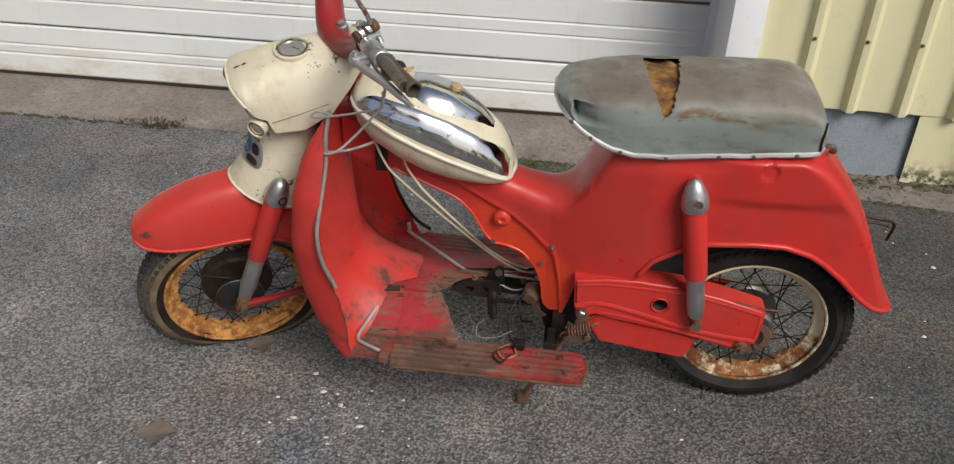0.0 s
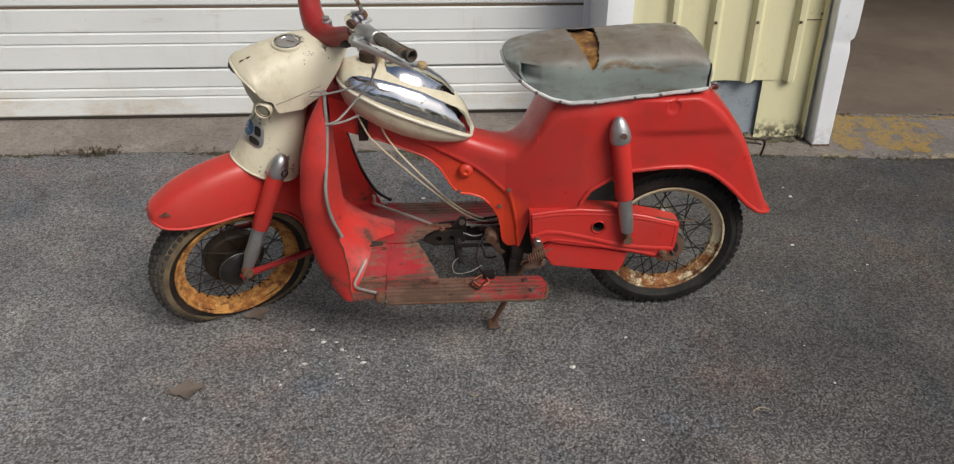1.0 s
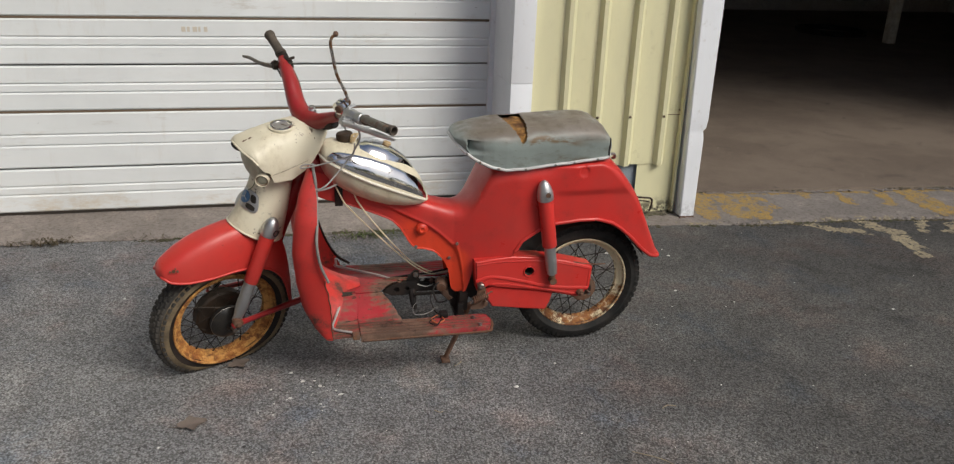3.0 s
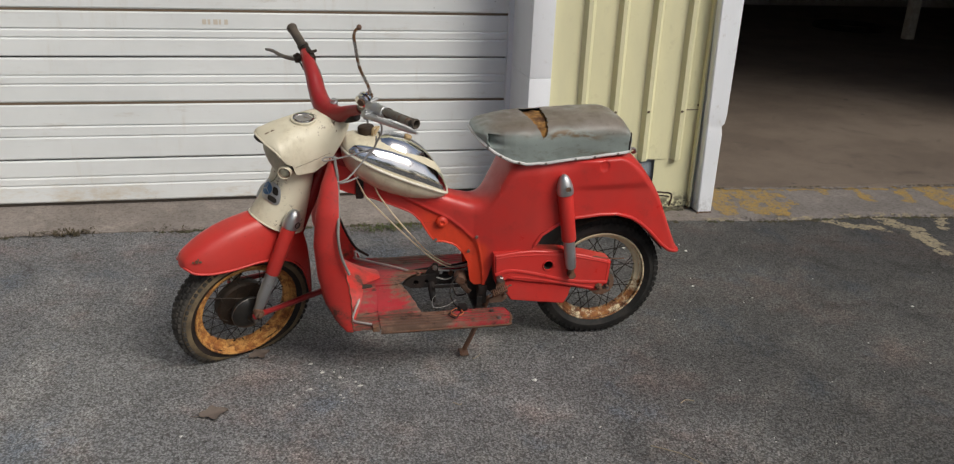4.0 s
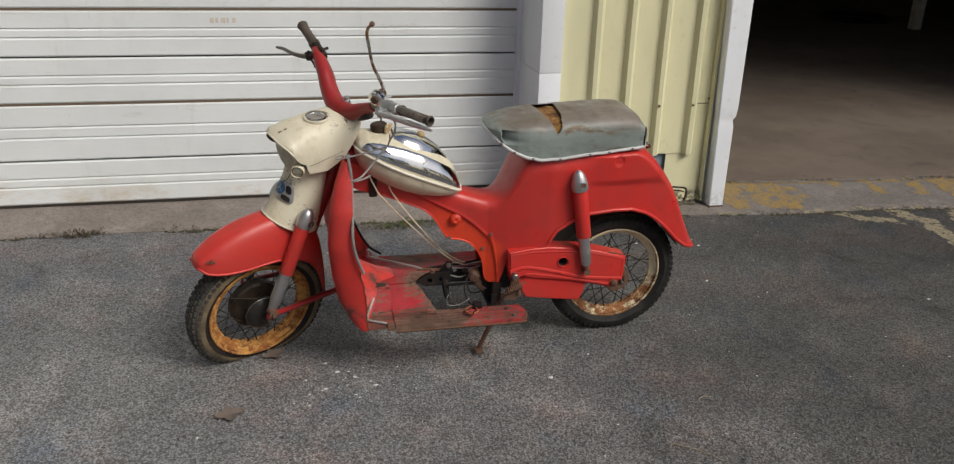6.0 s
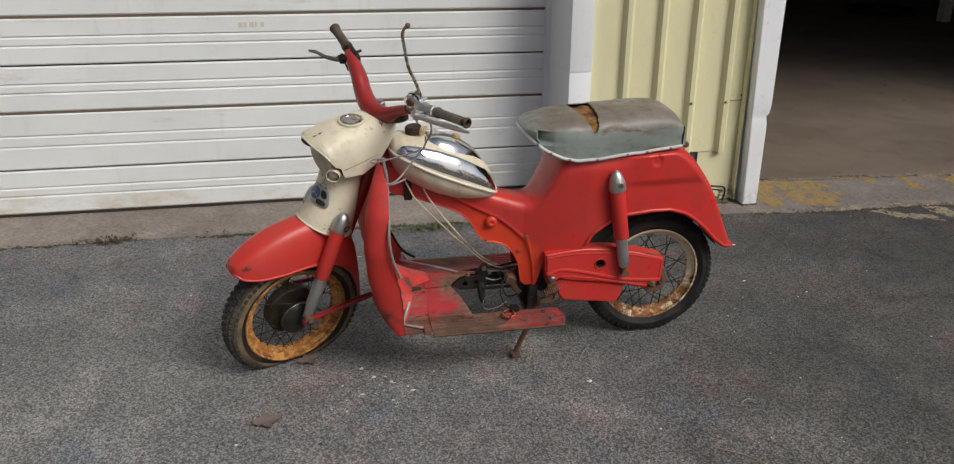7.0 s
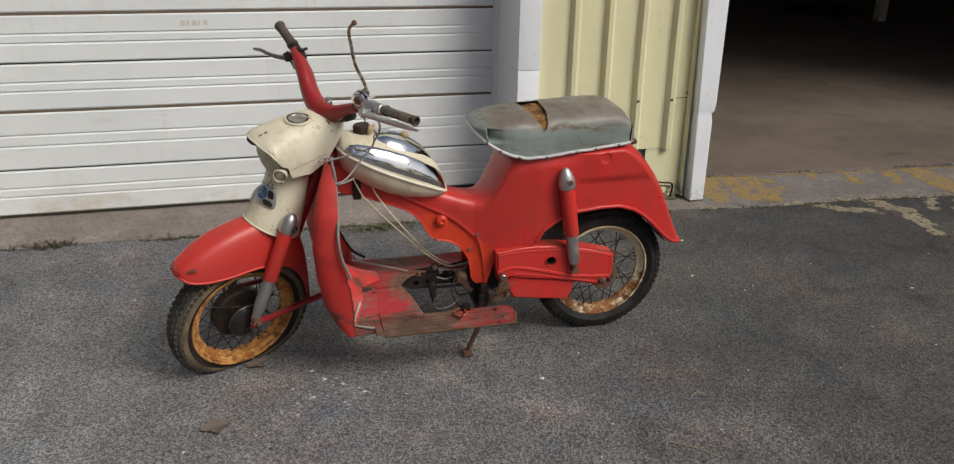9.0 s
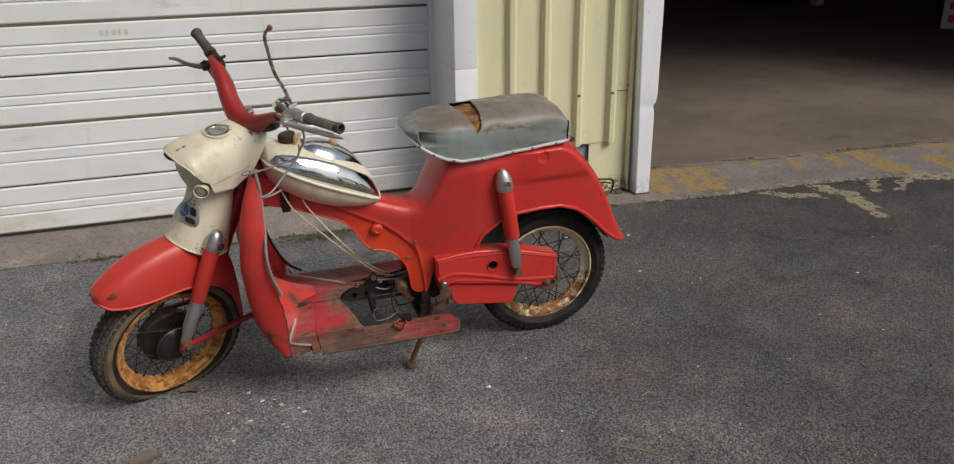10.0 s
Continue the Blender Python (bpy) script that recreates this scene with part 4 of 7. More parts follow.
# -- wheels --
def wheel(name, centre, turn, tyre_mat, side_mat, rim_mat, r_tyre, r_rim, half, label, flat=False):
    """A wire wheel about the y axis: hub, rim, tyre with tread blocks, 36 spokes."""
    m = turn @ Matrix.Translation(centre)
    well = 0.026 if flat else 0.019
    bm = bmesh.new()
    if flat:
        lathe(bm, [(0.036, -0.030), (0.036, -0.004), (0.080, 0.000), (0.086, 0.006), (0.086, 0.036), (0.080, 0.042), (0.05, 0.052), (0.012, 0.06), (0.012, 0.08)], (0, 0, 0), (0, 1, 0), 40)
    else:
        lathe(bm, [(0.012, -0.075), (0.012, -0.055), (0.05, -0.052), (0.056, -0.045), (0.056, -0.028), (0.030, -0.024), (0.028, 0.02), (0.066, 0.022), (0.072, 0.028), (0.072, 0.05), (0.05, 0.056), (0.012, 0.06), (0.012, 0.08)], (0, 0, 0), (0, 1, 0), 32)
    hub = part(name, bm, HUB_BROWN if flat else STEEL, moped, label, m)
    if flat:
        bm = bmesh.new()
        lathe(bm, [(0.012, -0.080), (0.016, -0.066), (0.030, -0.063), (0.048, -0.056), (0.0575, -0.047), (0.0585, -0.040), (0.056, -0.028), (0.036, -0.026)], (0, 0, 0), (0, 1, 0), 40)
        part("brake_plate", bm, HUB_BLACK, hub, "domed black brake plate")
        bm = bmesh.new()
        tube(bm, [(0.0580 * math.cos(a), -0.0440, 0.0580 * math.sin(a)) for a in np.linspace(0, 2 * math.pi, 49)], 0.0011, 6, 1, False)
        part("plate_rim", bm, STEEL, hub)
    bm = bmesh.new()
    rp = [(r_rim, -0.030), (r_rim + 0.003, -0.028), (r_rim + 0.003, -0.024), (r_rim - 0.006, -0.021), (r_rim - 0.010, -0.014), (r_rim - well, -0.009), (r_rim - well - 0.002, 0.0)]
    rp = rp + [(r, -y) for r, y in reversed(rp[:-1])]
    inner = [(r - 0.004, y * 0.92) for r, y in reversed(rp)]
    lathe(bm, rp + inner + [rp[0]], (0, 0, 0), (0, 1, 0), 72, (False, False))
    part("rim", bm, rim_mat, hub)
    for sy in (-1, 1):
        bm = bmesh.new()
        tube(bm, [(r_rim * math.cos(a), sy * 0.0315, r_rim * math.sin(a)) for a in np.linspace(0, 2 * math.pi, 97)], 0.0038, 8, 1, False)
        part("rim_flange", bm, rim_mat, hub)
    # tyre
    bm = bmesh.new()
    deep = r_tyre - r_rim
    prof = []
    for k in range(17):
        a = math.pi * (k / 16)
        y, r = -half * math.cos(a) ** 1 if abs(math.cos(a)) < 1e-9 else -half * math.copysign(abs(math.cos(a)) ** 0.75, math.cos(a)), r_rim + 0.002 + deep * math.sin(a) ** 0.7
        prof.append((r, y))
    prof[0], prof[-1] = (r_rim - 0.004, -half * 0.62), (r_rim - 0.004, half * 0.62)
    lathe(bm, prof, (0, 0, 0), (0, 1, 0), 96, (False, False))
    for f in bm.faces:
        c = f.calc_center_median()
        rr = math.hypot(c.x, c.z)
        # innermost band coloured black for the shaded gap at the rim
        f.material_index = 1 if r_rim + (0.013 if flat else 0.0) < rr < r_tyre - 0.010 else (2 if rr < r_rim + 0.013 else 0)
    nblk = 62
    for row, (yy, w) in enumerate(((-0.0345, 0.0075), (-0.0235, 0.0082), (-0.0118, 0.0086), (0.0, 0.0086), (0.0118, 0.0086), (0.0235, 0.0082), (0.0345, 0.0075))):
        yy, w = yy * half / 0.04, w * half / 0.04
        base = float(np.interp(yy, [p[1] for p in prof[1:-1]], [p[0] for p in prof[1:-1]]))
        for k in range(nblk):
            a = 2 * math.pi * (k + 0.5 * (row % 2)) / nblk
            mm = Matrix.Rotation(-a, 4, "Y")
            ln = math.pi * base / nblk * 0.70
            vs = [bm.verts.new(mm @ Vector((sx * ln, yy + sy * w * 0.55, base + h))) for h, sx, sy in
                  ((-0.004, -1, -1), (-0.004, 1, -1), (-0.004, 1, 1), (-0.004, -1, 1), (0.0044, -0.8, -0.8), (0.0044, 0.8, -0.8), (0.0044, 0.8, 0.8), (0.0044, -0.8, 0.8))]
            for q in ((4, 5, 6, 7), (0, 1, 5, 4), (1, 2, 6, 5), (2, 3, 7, 6), (3, 0, 4, 7)):
                bm.faces.new([vs[i] for i in q])
    wm = ROOT @ m
    inv = wm.inverted()
    for v in bm.verts:
        p = wm @ v.co
        if flat:
            r0 = math.hypot(v.co.x, v.co.z)
            low = max(0.0, 0.075 - p.z) / 0.075
            if low > 0 and r0 > r_rim - 0.01:
                v.co.y *= 1 - 0.45 * low
                p = wm @ v.co
        p.z = max(p.z, 0.0025)
        v.co = inv @ p
    part("tyre", bm, (tyre_mat, side_mat, BLACK), hub)
    # spokes: four lacings, nine of each
    for side, rh, yh in ((-1, 0.052, -0.034), (1, 0.083 if flat else 0.068, 0.036)):
        for way in (-1, 1):
            a = Vector((rh * math.sin(way * 1.15), yh, rh * math.cos(way * 1.15)))
            b = Vector((0.006 * way, 0.004 * side, r_rim - well))
            bm = bmesh.new()
            tube(bm, [a, (a + b) / 2, b], 0.0013 if flat else 0.0016, 6, 1)
            lathe(bm, [(0.0024, 0.0), (0.0024, 0.012)], b, (a - b), 6)
            first = None
            for k in range(9):
                rot = Matrix.Rotation(2 * math.pi * (k + (0.25 if side > 0 else 0) + (0.5 if way > 0 else 0)) / 9, 4, "Y")
                if first is None:
                    first = part("spoke", bm, SPOKE, hub, "", rot)
                else:
                    o = new("spoke", first.data)
                    o.parent, o.matrix_basis = hub, rot
    return hub


wheel("front_wheel", (-0.748, 0, 0.202), ST, TYRE_OLD, WALL_OLD, RIM_FRONT, 0.230, 0.174, 0.043, "flat front tyre on a rusty spoked rim", True)
rear = wheel("rear_wheel", (0.503, 0, 0.231), Matrix.Identity(4), TYRE, TYRE, RIM_REAR, 0.2315, 0.1740, 0.046, "black tyre on a rust-stained cream spoked rim")

# -- rear body shell --
TOP_U = [-0.44, -0.36, -0.28, -0.20, -0.12, -0.05, 0.0, 0.03, 0.06, 0.084, 0.100, 0.116, 0.14, 0.20, 0.40, 0.50, 0.535, 0.56, 0.60, 0.64, 0.667, 0.714, 0.762, 0.788]
TOP_Z = [0.735, 0.700, 0.665, 0.630, 0.600, 0.577, 0.563, 0.559, 0.568, 0.596, 0.630, 0.672, 0.706, 0.714, 0.726, 0.731, 0.726, 0.712, 0.672, 0.622, 0.583, 0.486, 0.388, 0.340]
LOW_U = [-0.44, -0.40, -0.34, -0.286, -0.25, -0.185, -0.155, -0.138, -0.122, -0.104, -0.075, -0.045, -0.030, -0.008, 0.006, 0.0125, 0.0150, 0.020, 0.034, 0.066, 0.078, 0.086, 0.094, 0.20, 0.215, 0.243, 0.295, 0.353, 0.44, 0.51, 0.565, 0.60, 0.64, 0.695, 0.735, 0.786]
LOW_Z = [0.618, 0.598, 0.583, 0.563, 0.548, 0.517, 0.487, 0.458, 0.430, 0.412, 0.411, 0.402, 0.393, 0.366, 0.338, 0.305, 0.280, 0.262, 0.251, 0.257, 0.300, 0.337, 0.375, 0.388, 0.400, 0.450, 0.486, 0.510, 0.518, 0.516, 0.497, 0.474, 0.440, 0.384, 0.352, 0.334]
WID_U = [-0.44, -0.30, -0.15, -0.05, 0.02, 0.08, 0.14, 0.22, 0.40, 0.52, 0.62, 0.70, 0.75, 0.782]
WID = [0.030, 0.038, 0.048, 0.058, 0.069, 0.088, 0.104, 0.118, 0.120, 0.115, 0.106, 0.092, 0.080, 0.066]
# edge of the outer pressing, past the boss and down the front corner
EDGE_U = [-0.254, -0.187, -0.12, -0.065, -0.023, 0.005, 0.027, 0.036, 0.043, 0.053, 0.060]
EDGE_Z = [0.591, 0.559, 0.524, 0.496, 0.464, 0.437, 0.416, 0.395, 0.369, 0.317, 0.240]


def smooth01(x):
    x = max(0.0, min(1.0, x))
    return x * x * (3 - 2 * x)


def body_top(u):
    return sum(lerp(u + 0.004 * k, TOP_U, TOP_Z) for k in range(-4, 5)) / 9


def body_half(u, z):
    """Half width of the shell's flank at u and height z."""
    w = lerp(u, WID_U, WID)
    fade = smooth01((u - 0.30) / 0.12) * smooth01((0.68 - u) / 0.06)
    w += 0.009 * fade * smooth01((z - 0.607) / 0.03)
    top = body_top(u)
    if u > 0.1:
        w -= 0.012 * smooth01((z - (top - 0.05)) / 0.05) * (1 - fade)
    ring = math.hypot(u - 0.438, z - 0.698)
    w -= 0.004 * smooth01((0.0185 - ring) / 0.004)
    if -0.254 < u < 0.060:
        steep = 0.85 if u < 0.027 else 0.35
        below = (lerp(u, EDGE_U, EDGE_Z) - z) * steep
        w -= 0.0055 * smooth01(below / 0.007 + 0.5) * smooth01((u + 0.254) / 0.05)
        w += 0.0022 * math.exp(-((below + 0.006) / 0.005) ** 2)
    return w


def body_row(u):
    zt, zb = body_top(u), lerp(u, LOW_U, LOW_Z)
    h = zt - zb
    r = min(lerp(u, [0.05, 0.14, 0.50, 0.56], [0.045, 0.014, 0.014, 0.045]), 0.55 * h)
    left = []
    for k in range(37):
        z = zb + (h - r) * k / 36
        left.append((-body_half(u, z), z))
    w0 = body_half(u, zt - r)
    for k in range(1, 9):
        a = 0.5 * math.pi * k / 8
        left.append((-w0 * math.cos(a) ** 0.72 if k < 8 else 0.0, zt - r + r * math.sin(a) ** 0.8))
    return [(u, y, z) for y, z in left] + [(u, -y, z) for y, z in reversed(left[:-1])]


us = sorted(set(list(np.linspace(-0.44, 0.788, 110)) + list(np.linspace(-0.20, 0.10, 90)) + list(np.linspace(0.41, 0.47, 24))))
bm = bmesh.new()
skin(bm, [body_row(float(u)) for u in us], False)
thicken(bm, 0.0025)
arch = [(u, -body_half(u, lerp(u, LOW_U, LOW_Z)) - 0.001, lerp(u, LOW_U, LOW_Z) + 0.004) for u in np.linspace(0.222, 0.780, 50)]
tube(bm, arch, 0.0065, 8, 1)
tube(bm, mirror_y(arch), 0.0065, 8, 1)
tube(bm, [(u, -body_half(u, lerp(u, LOW_U, LOW_Z)) - 0.0005, lerp(u, LOW_U, LOW_Z) + 0.003) for u in np.linspace(-0.33, -0.02, 24)], 0.003, 6, 1)
body = part("body_shell", bm, BODY_RED, moped, "faded red pressed-steel rear body, bleached orange at its front corner", None, 50)

bm = bmesh.new()
lathe(bm, [(0.0205, 0.002), (0.0195, -0.005), (0.015, -0.010), (0.008, -0.0115), (0.0055, -0.008), (0.0, -0.008)], (-0.086, -body_half(-0.086, 0.51) + 0.003, 0.488), (0, 1, 0), 24, (False, True))
part("boss", bm, BODY_RED, moped, "round pressed boss with a bolt hole")
for u, z in ((0.031, 0.437), (0.008, 0.380), (-0.104, 0.421)):
    bm = bmesh.new()
    lathe(bm, [(0.0058, 0.0), (0.0058, -0.003), (0.0026, -0.004), (0.0, 0.0)], (u, -body_half(u, z) - 0.002, z), (0, 1, 0), 10, (False, True))
    part("bolt", bm, STEEL, moped)
# inner mudguard behind the flank, dark
bm = bmesh.new()
rows = []
for k in range(28):
    a = radians(28 + 150 * k / 27)
    r = 0.250
    rows.append([(0.503 + r * math.cos(a), y, 0.228 + r * math.sin(a) if 0.228 + r * math.sin(a) > 0.26 else 0.26) for y in (-0.06, -0.05, 0, 0.05, 0.06)])
skin(bm, rows, False)
thicken(bm, 0.002)
part("inner_guard", bm, HUB_BROWN, moped, "black inner mudguard")

# tail fittings
bm = bmesh.new()
tube(bm, [(0.67, -0.03, 0.560), (0.710, -0.032, 0.556), (0.734, -0.032, 0.552), (0.742, -0.03, 0.536), (0.738, -0.028, 0.502)], 0.0035, 6)
tube(bm, [(0.67, -0.03, 0.546), (0.712, -0.03, 0.543), (0.732, -0.03, 0.538)], 0.003, 6)
part("plate_bracket", bm, SPOKE, moped, "bent steel number plate bracket")
bm = bmesh.new()
box(bm, (0.535, -0.055, 0.716), (0.548, -0.03, 0.742), 0.002)
tube(bm, [(0.54, -0.06, 0.73), (0.558, -0.063, 0.735), (0.566, -0.06, 0.722), (0.566, -0.04, 0.712)], 0.005, 8)
part("seat_latch", bm, STEEL, moped, "rusty seat latch")

# -- seat --
SEAT_U = [0.010, 0.014, 0.022, 0.035, 0.058, 0.095, 0.13, 0.17, 0.25, 0.35, 0.44, 0.475, 0.497, 0.512, 0.522, 0.530, 0.535]
SEAT_W = [0.034, 0.052, 0.072, 0.086, 0.101, 0.114, 0.120, 0.123, 0.124, 0.122, 0.120, 0.119, 0.118, 0.117, 0.114, 0.106, 0.085]
SEAT_B = [0.794, 0.790, 0.782, 0.770, 0.753, 0.733, 0.719, 0.712, 0.716, 0.727, 0.736, 0.739, 0.741, 0.742, 0.743, 0.744, 0.746]
SEAT_T = [0.799, 0.803, 0.808, 0.814, 0.822, 0.830, 0.836, 0.840, 0.845, 0.851, 0.854, 0.851, 0.843, 0.832, 0.819, 0.803, 0.788]


def seat_point(u, t, inset=0.0):
    """t from 0 (left hem) to 1 (right hem) over the top."""
    w, b, h = lerp(u, SEAT_U, SEAT_W) - inset, lerp(u, SEAT_U, SEAT_B), lerp(u, SEAT_U, SEAT_T) - inset
    s = abs(2 * t - 1)
    sg = -1 if t < 0.5 else 1
    if s > 0.62:
        k = (s - 0.62) / 0.38
        y, z = w * (1 - 0.05 * k), b + (h - b) * (0.50 - 0.50 * k)
    else:
        a = 0.5 * math.pi * (s / 0.62)
        y, z = w * math.sin(a) ** 0.75, b + (h - b) * (0.50 + 0.50 * math.cos(a) ** 0.62)
    z += 0.0025 * noise.noise((u * 14, y * 14, 0.3)) + 0.0018 * noise.noise((u * 35, y * 30, 2))
    tall = smooth01((z - 0.758) / 0.018) * smooth01((0.830 - z) / 0.010) * smooth01((s - 0.45) / 0.12)
    fold = 0.044 + 0.010 * ((z - 0.798) / 0.035) ** 2
    tuck = smooth01((u - fold) / 0.004) * math.exp(-max(0.0, u - fold) / 0.020) * tall
    y -= 0.042 * tuck
    y += 0.003 * smooth01((u - 0.030) / 0.012) * smooth01((fold + 0.002 - u) / 0.004) * tall
    z += 0.004 * math.exp(-((u - 0.235) / 0.03) ** 2) * (1 if sg < 0 and 0.2 < s < 0.7 else 0)
    return (u, sg * y, z)


def in_tear(u, y, z):
    if y > 0.06 or z < 0.795:
        return False
    f = 0.35 + 0.65 * (0.842 - z) / 0.044 if y < -0.085 else 0.35 * (0.06 - y) / 0.145
    f = max(0.0, min(1.0, f))
    wob = 0.0035 * noise.noise((z * 140, y * 90, u * 30))
    left = lerp(f, [0, 0.2, 0.35, 0.7, 0.92, 1], [0.180, 0.186, 0.196, 0.208, 0.215, 0.2185])
    right = lerp(f, [0, 0.25, 0.4, 0.7, 0.9, 1], [0.252, 0.246, 0.239, 0.235, 0.228, 0.2195])
    return left + wob < u < right + wob


bm = bmesh.new()
nu, nt = 300, 170
rows = [[seat_point(0.010 + 0.525 * i / nu, j / nt) for j in range(nt + 1)] for i in range(nu + 1)]
grid = skin(bm, rows, False)
for r in (grid[0], grid[-1]):
    bm.faces.new(r)
dead = [f for f in bm.faces if len(f.verts) == 4 and in_tear(*f.calc_center_median())]
bmesh.ops.delete(bm, geom=dead, context="FACES")
seat = part("seat", bm, VINYL, moped, "faded grey-green vinyl seat with a brown top", None, 55)
bm = bmesh.new()
rows = []
for i in range(30):
    u = 0.165 + 0.11 * i / 29
    rows.append([tuple(Vector(seat_point(u, 0.06 + 0.60 * j / 30, 0.009)) + Vector((0, 0, 0.006 * noise.noise((u * 45, j * 0.35, 1))))) for j in range(31)])
skin(bm, rows, False)
part("foam", bm, FOAM, seat, "brown crumbling foam showing through the tear")
hem = [tuple(Vector(seat_point(u, 0.0)) + Vector((0, -0.002, -0.002))) for u in np.linspace(0.010, 0.533, 40)]
bm = bmesh.new()
loop = hem[::-1] + mirror_y(hem)
tube(bm, loop, 0.0055, 8, 1)
part("trim_strip", bm, BRIGHT, seat, "bright aluminium trim strip")
for u in (0.045, 0.085, 0.145, 0.235, 0.335, 0.40, 0.48):
    bm = bmesh.new()
    q = seat_point(u, 0.0)
    lathe(bm, [(0.0045, 0.0), (0.004, -0.003), (0.0, -0.004)], (q[0], q[1] - 0.0065, q[2] - 0.002), (0, 1, 0), 10, (False, True))
    part("rivet", bm, STEEL, seat)
bm = bmesh.new()
tube(bm, [tuple(Vector(seat_point(0.0415 + 0.010 * ((k - 5) / 5) ** 2, 0.245 - 0.185 * k / 10)) + Vector((0, -0.001, 0))) for k in range(11)], 0.0018, 6, 2)
part("piping", bm, VINYL, seat)
bm = bmesh.new()
tube(bm, [tuple(Vector(seat_point(0.5215 - 0.003 * math.sin(0.39 * k), 0.015 + 0.27 * k / 8)) + Vector((0.001, -0.0015, 0))) for k in range(9)], 0.0022, 6, 2)
part("piping", bm, BLACK, seat, "black rear piping")
bm = bmesh.new()
plate_pts = [(u, lerp(u, SEAT_U, SEAT_B) - 0.002) for u in np.linspace(0.02, 0.53, 20)]
skin(bm, [[(u, -lerp(u, SEAT_U, SEAT_W) * 0.93, z), (u, lerp(u, SEAT_U, SEAT_W) * 0.93, z)] for u, z in plate_pts], False)
thicken(bm, 0.004)
part("seat_pan", bm, BLACK, seat)

# -- fuel tank --
TK_U = [-0.412, -0.4082, -0.3969, -0.3695, -0.3128, -0.2561, -0.1995, -0.1428, -0.1097, -0.088, -0.0767, -0.071]
TK_S = [0.752, 0.750, 0.744, 0.731, 0.703, 0.677, 0.653, 0.628, 0.613, 0.603, 0.597, 0.593]
TK_T = [0.760, 0.770, 0.780, 0.785, 0.782, 0.772, 0.750, 0.715, 0.685, 0.655, 0.629, 0.608]
TK_B = [0.726, 0.701, 0.679, 0.648, 0.613, 0.588, 0.572, 0.566, 0.567, 0.572, 0.579, 0.586]
TK_W = [0.028, 0.050, 0.071, 0.089, 0.101, 0.104, 0.101, 0.092, 0.083, 0.073, 0.062, 0.042]


def tank_point(u, a, out=0.0):
    """a in degrees: -90 bottom, 0 left seam, 90 top, 180 right seam."""
    w, s, t, b = (lerp(u, TK_U, q) for q in (TK_W, TK_S, TK_T, TK_B))
    c, n = math.cos(radians(a)), math.sin(radians(a))
    y = -(w + out) * math.copysign(abs(c) ** 0.85, c)
    h = (t - s) if n > 0 else (s - b)
    z = s + math.copysign((h + out) * abs(n) ** 0.9, n)
    return (u, y, z)


def smooth_range(a, b, n):
    return [a + (b - a) * (0.5 - 0.5 * math.cos(math.pi * k / n)) for k in range(n + 1)]


bm = bmesh.new()
skin(bm, [[tank_point(u, -90 + 360 * k / 48) for k in range(48)] for u in smooth_range(-0.412, -0.071, 44)], True, (True, True))
tank = part("fuel_tank", bm, CREAM, moped, "cream enamel teardrop fuel tank", None, 60)
for name, lo, hi in (("chrome_panel", 6, 56), ("chrome_panel", 124, 174)):
    bm = bmesh.new()
    rows = []
    for u in smooth_range(-0.392, -0.076, 48):
        reach = lerp(u, [-0.392, -0.378, -0.355, -0.25, -0.133, -0.105, -0.088, -0.076], [14, 34, 42, 40, 42, 50, 60, 62])
        a0, a1 = (lo, lo + reach) if lo < 90 else (hi - reach, hi)
        rows.append([tank_point(u, a0 + (a1 - a0) * k / 10, 0.0022 if 0 < k < 10 else 0.0004) for k in range(11)])
    skin(bm, rows, False)
    part(name, bm, CHROME, tank, "pitted chrome side panel")
bm = bmesh.new()
for side in (0, 180):
    tube(bm, [tank_point(u, side, 0.003) for u in smooth_range(-0.412, -0.071, 30)], 0.0045, 8, 1)
tube(bm, [(-0.411, -0.028, 0.752), (-0.415, 0, 0.752), (-0.411, 0.028, 0.752)], 0.0045, 8)
tube(bm, [(-0.072, -0.044, 0.594), (-0.066, 0, 0.593), (-0.072, 0.044, 0.594)], 0.0045, 8)
part("seam_bead", bm, IVORY, tank, "ivory seam bead")
bm = bmesh.new()
rows = []
for u in smooth_range(-0.288, -0.115, 26):
    f = (u + 0.288) / 0.173
    w = 0.078 * (math.sin(math.pi * min(1, 0.16 + 0.8 * f)) ** 0.55) * (1 - 0.40 * f)
    zt = lerp(u, TK_U, TK_T)
    rows.append([(u, w * k, zt - 0.075 * (w * k) ** 2 / 0.02 + 0.021 * (1 - abs(k) ** 4) * math.sin(math.pi * min(0.98, max(0.05, f))) ** 0.4 - 0.002) for k in np.linspace(-1, 1, 15)])
skin(bm, rows, False)
part("tank_lid", bm, CHROME, tank, "chrome teardrop lid along the tank top")
bm = bmesh.new()
lathe(bm, [(0.010, -0.004), (0.010, 0.003), (0.013, 0.005), (0.013, 0.012), (0.009, 0.015), (0.0, 0.015)], (-0.200, -0.004, 0.764), (0.33, 0, 0.94), 16, (False, True))
part("lid_knob", bm, TAN, tank, "yellowed knob")
bm = bmesh.new()
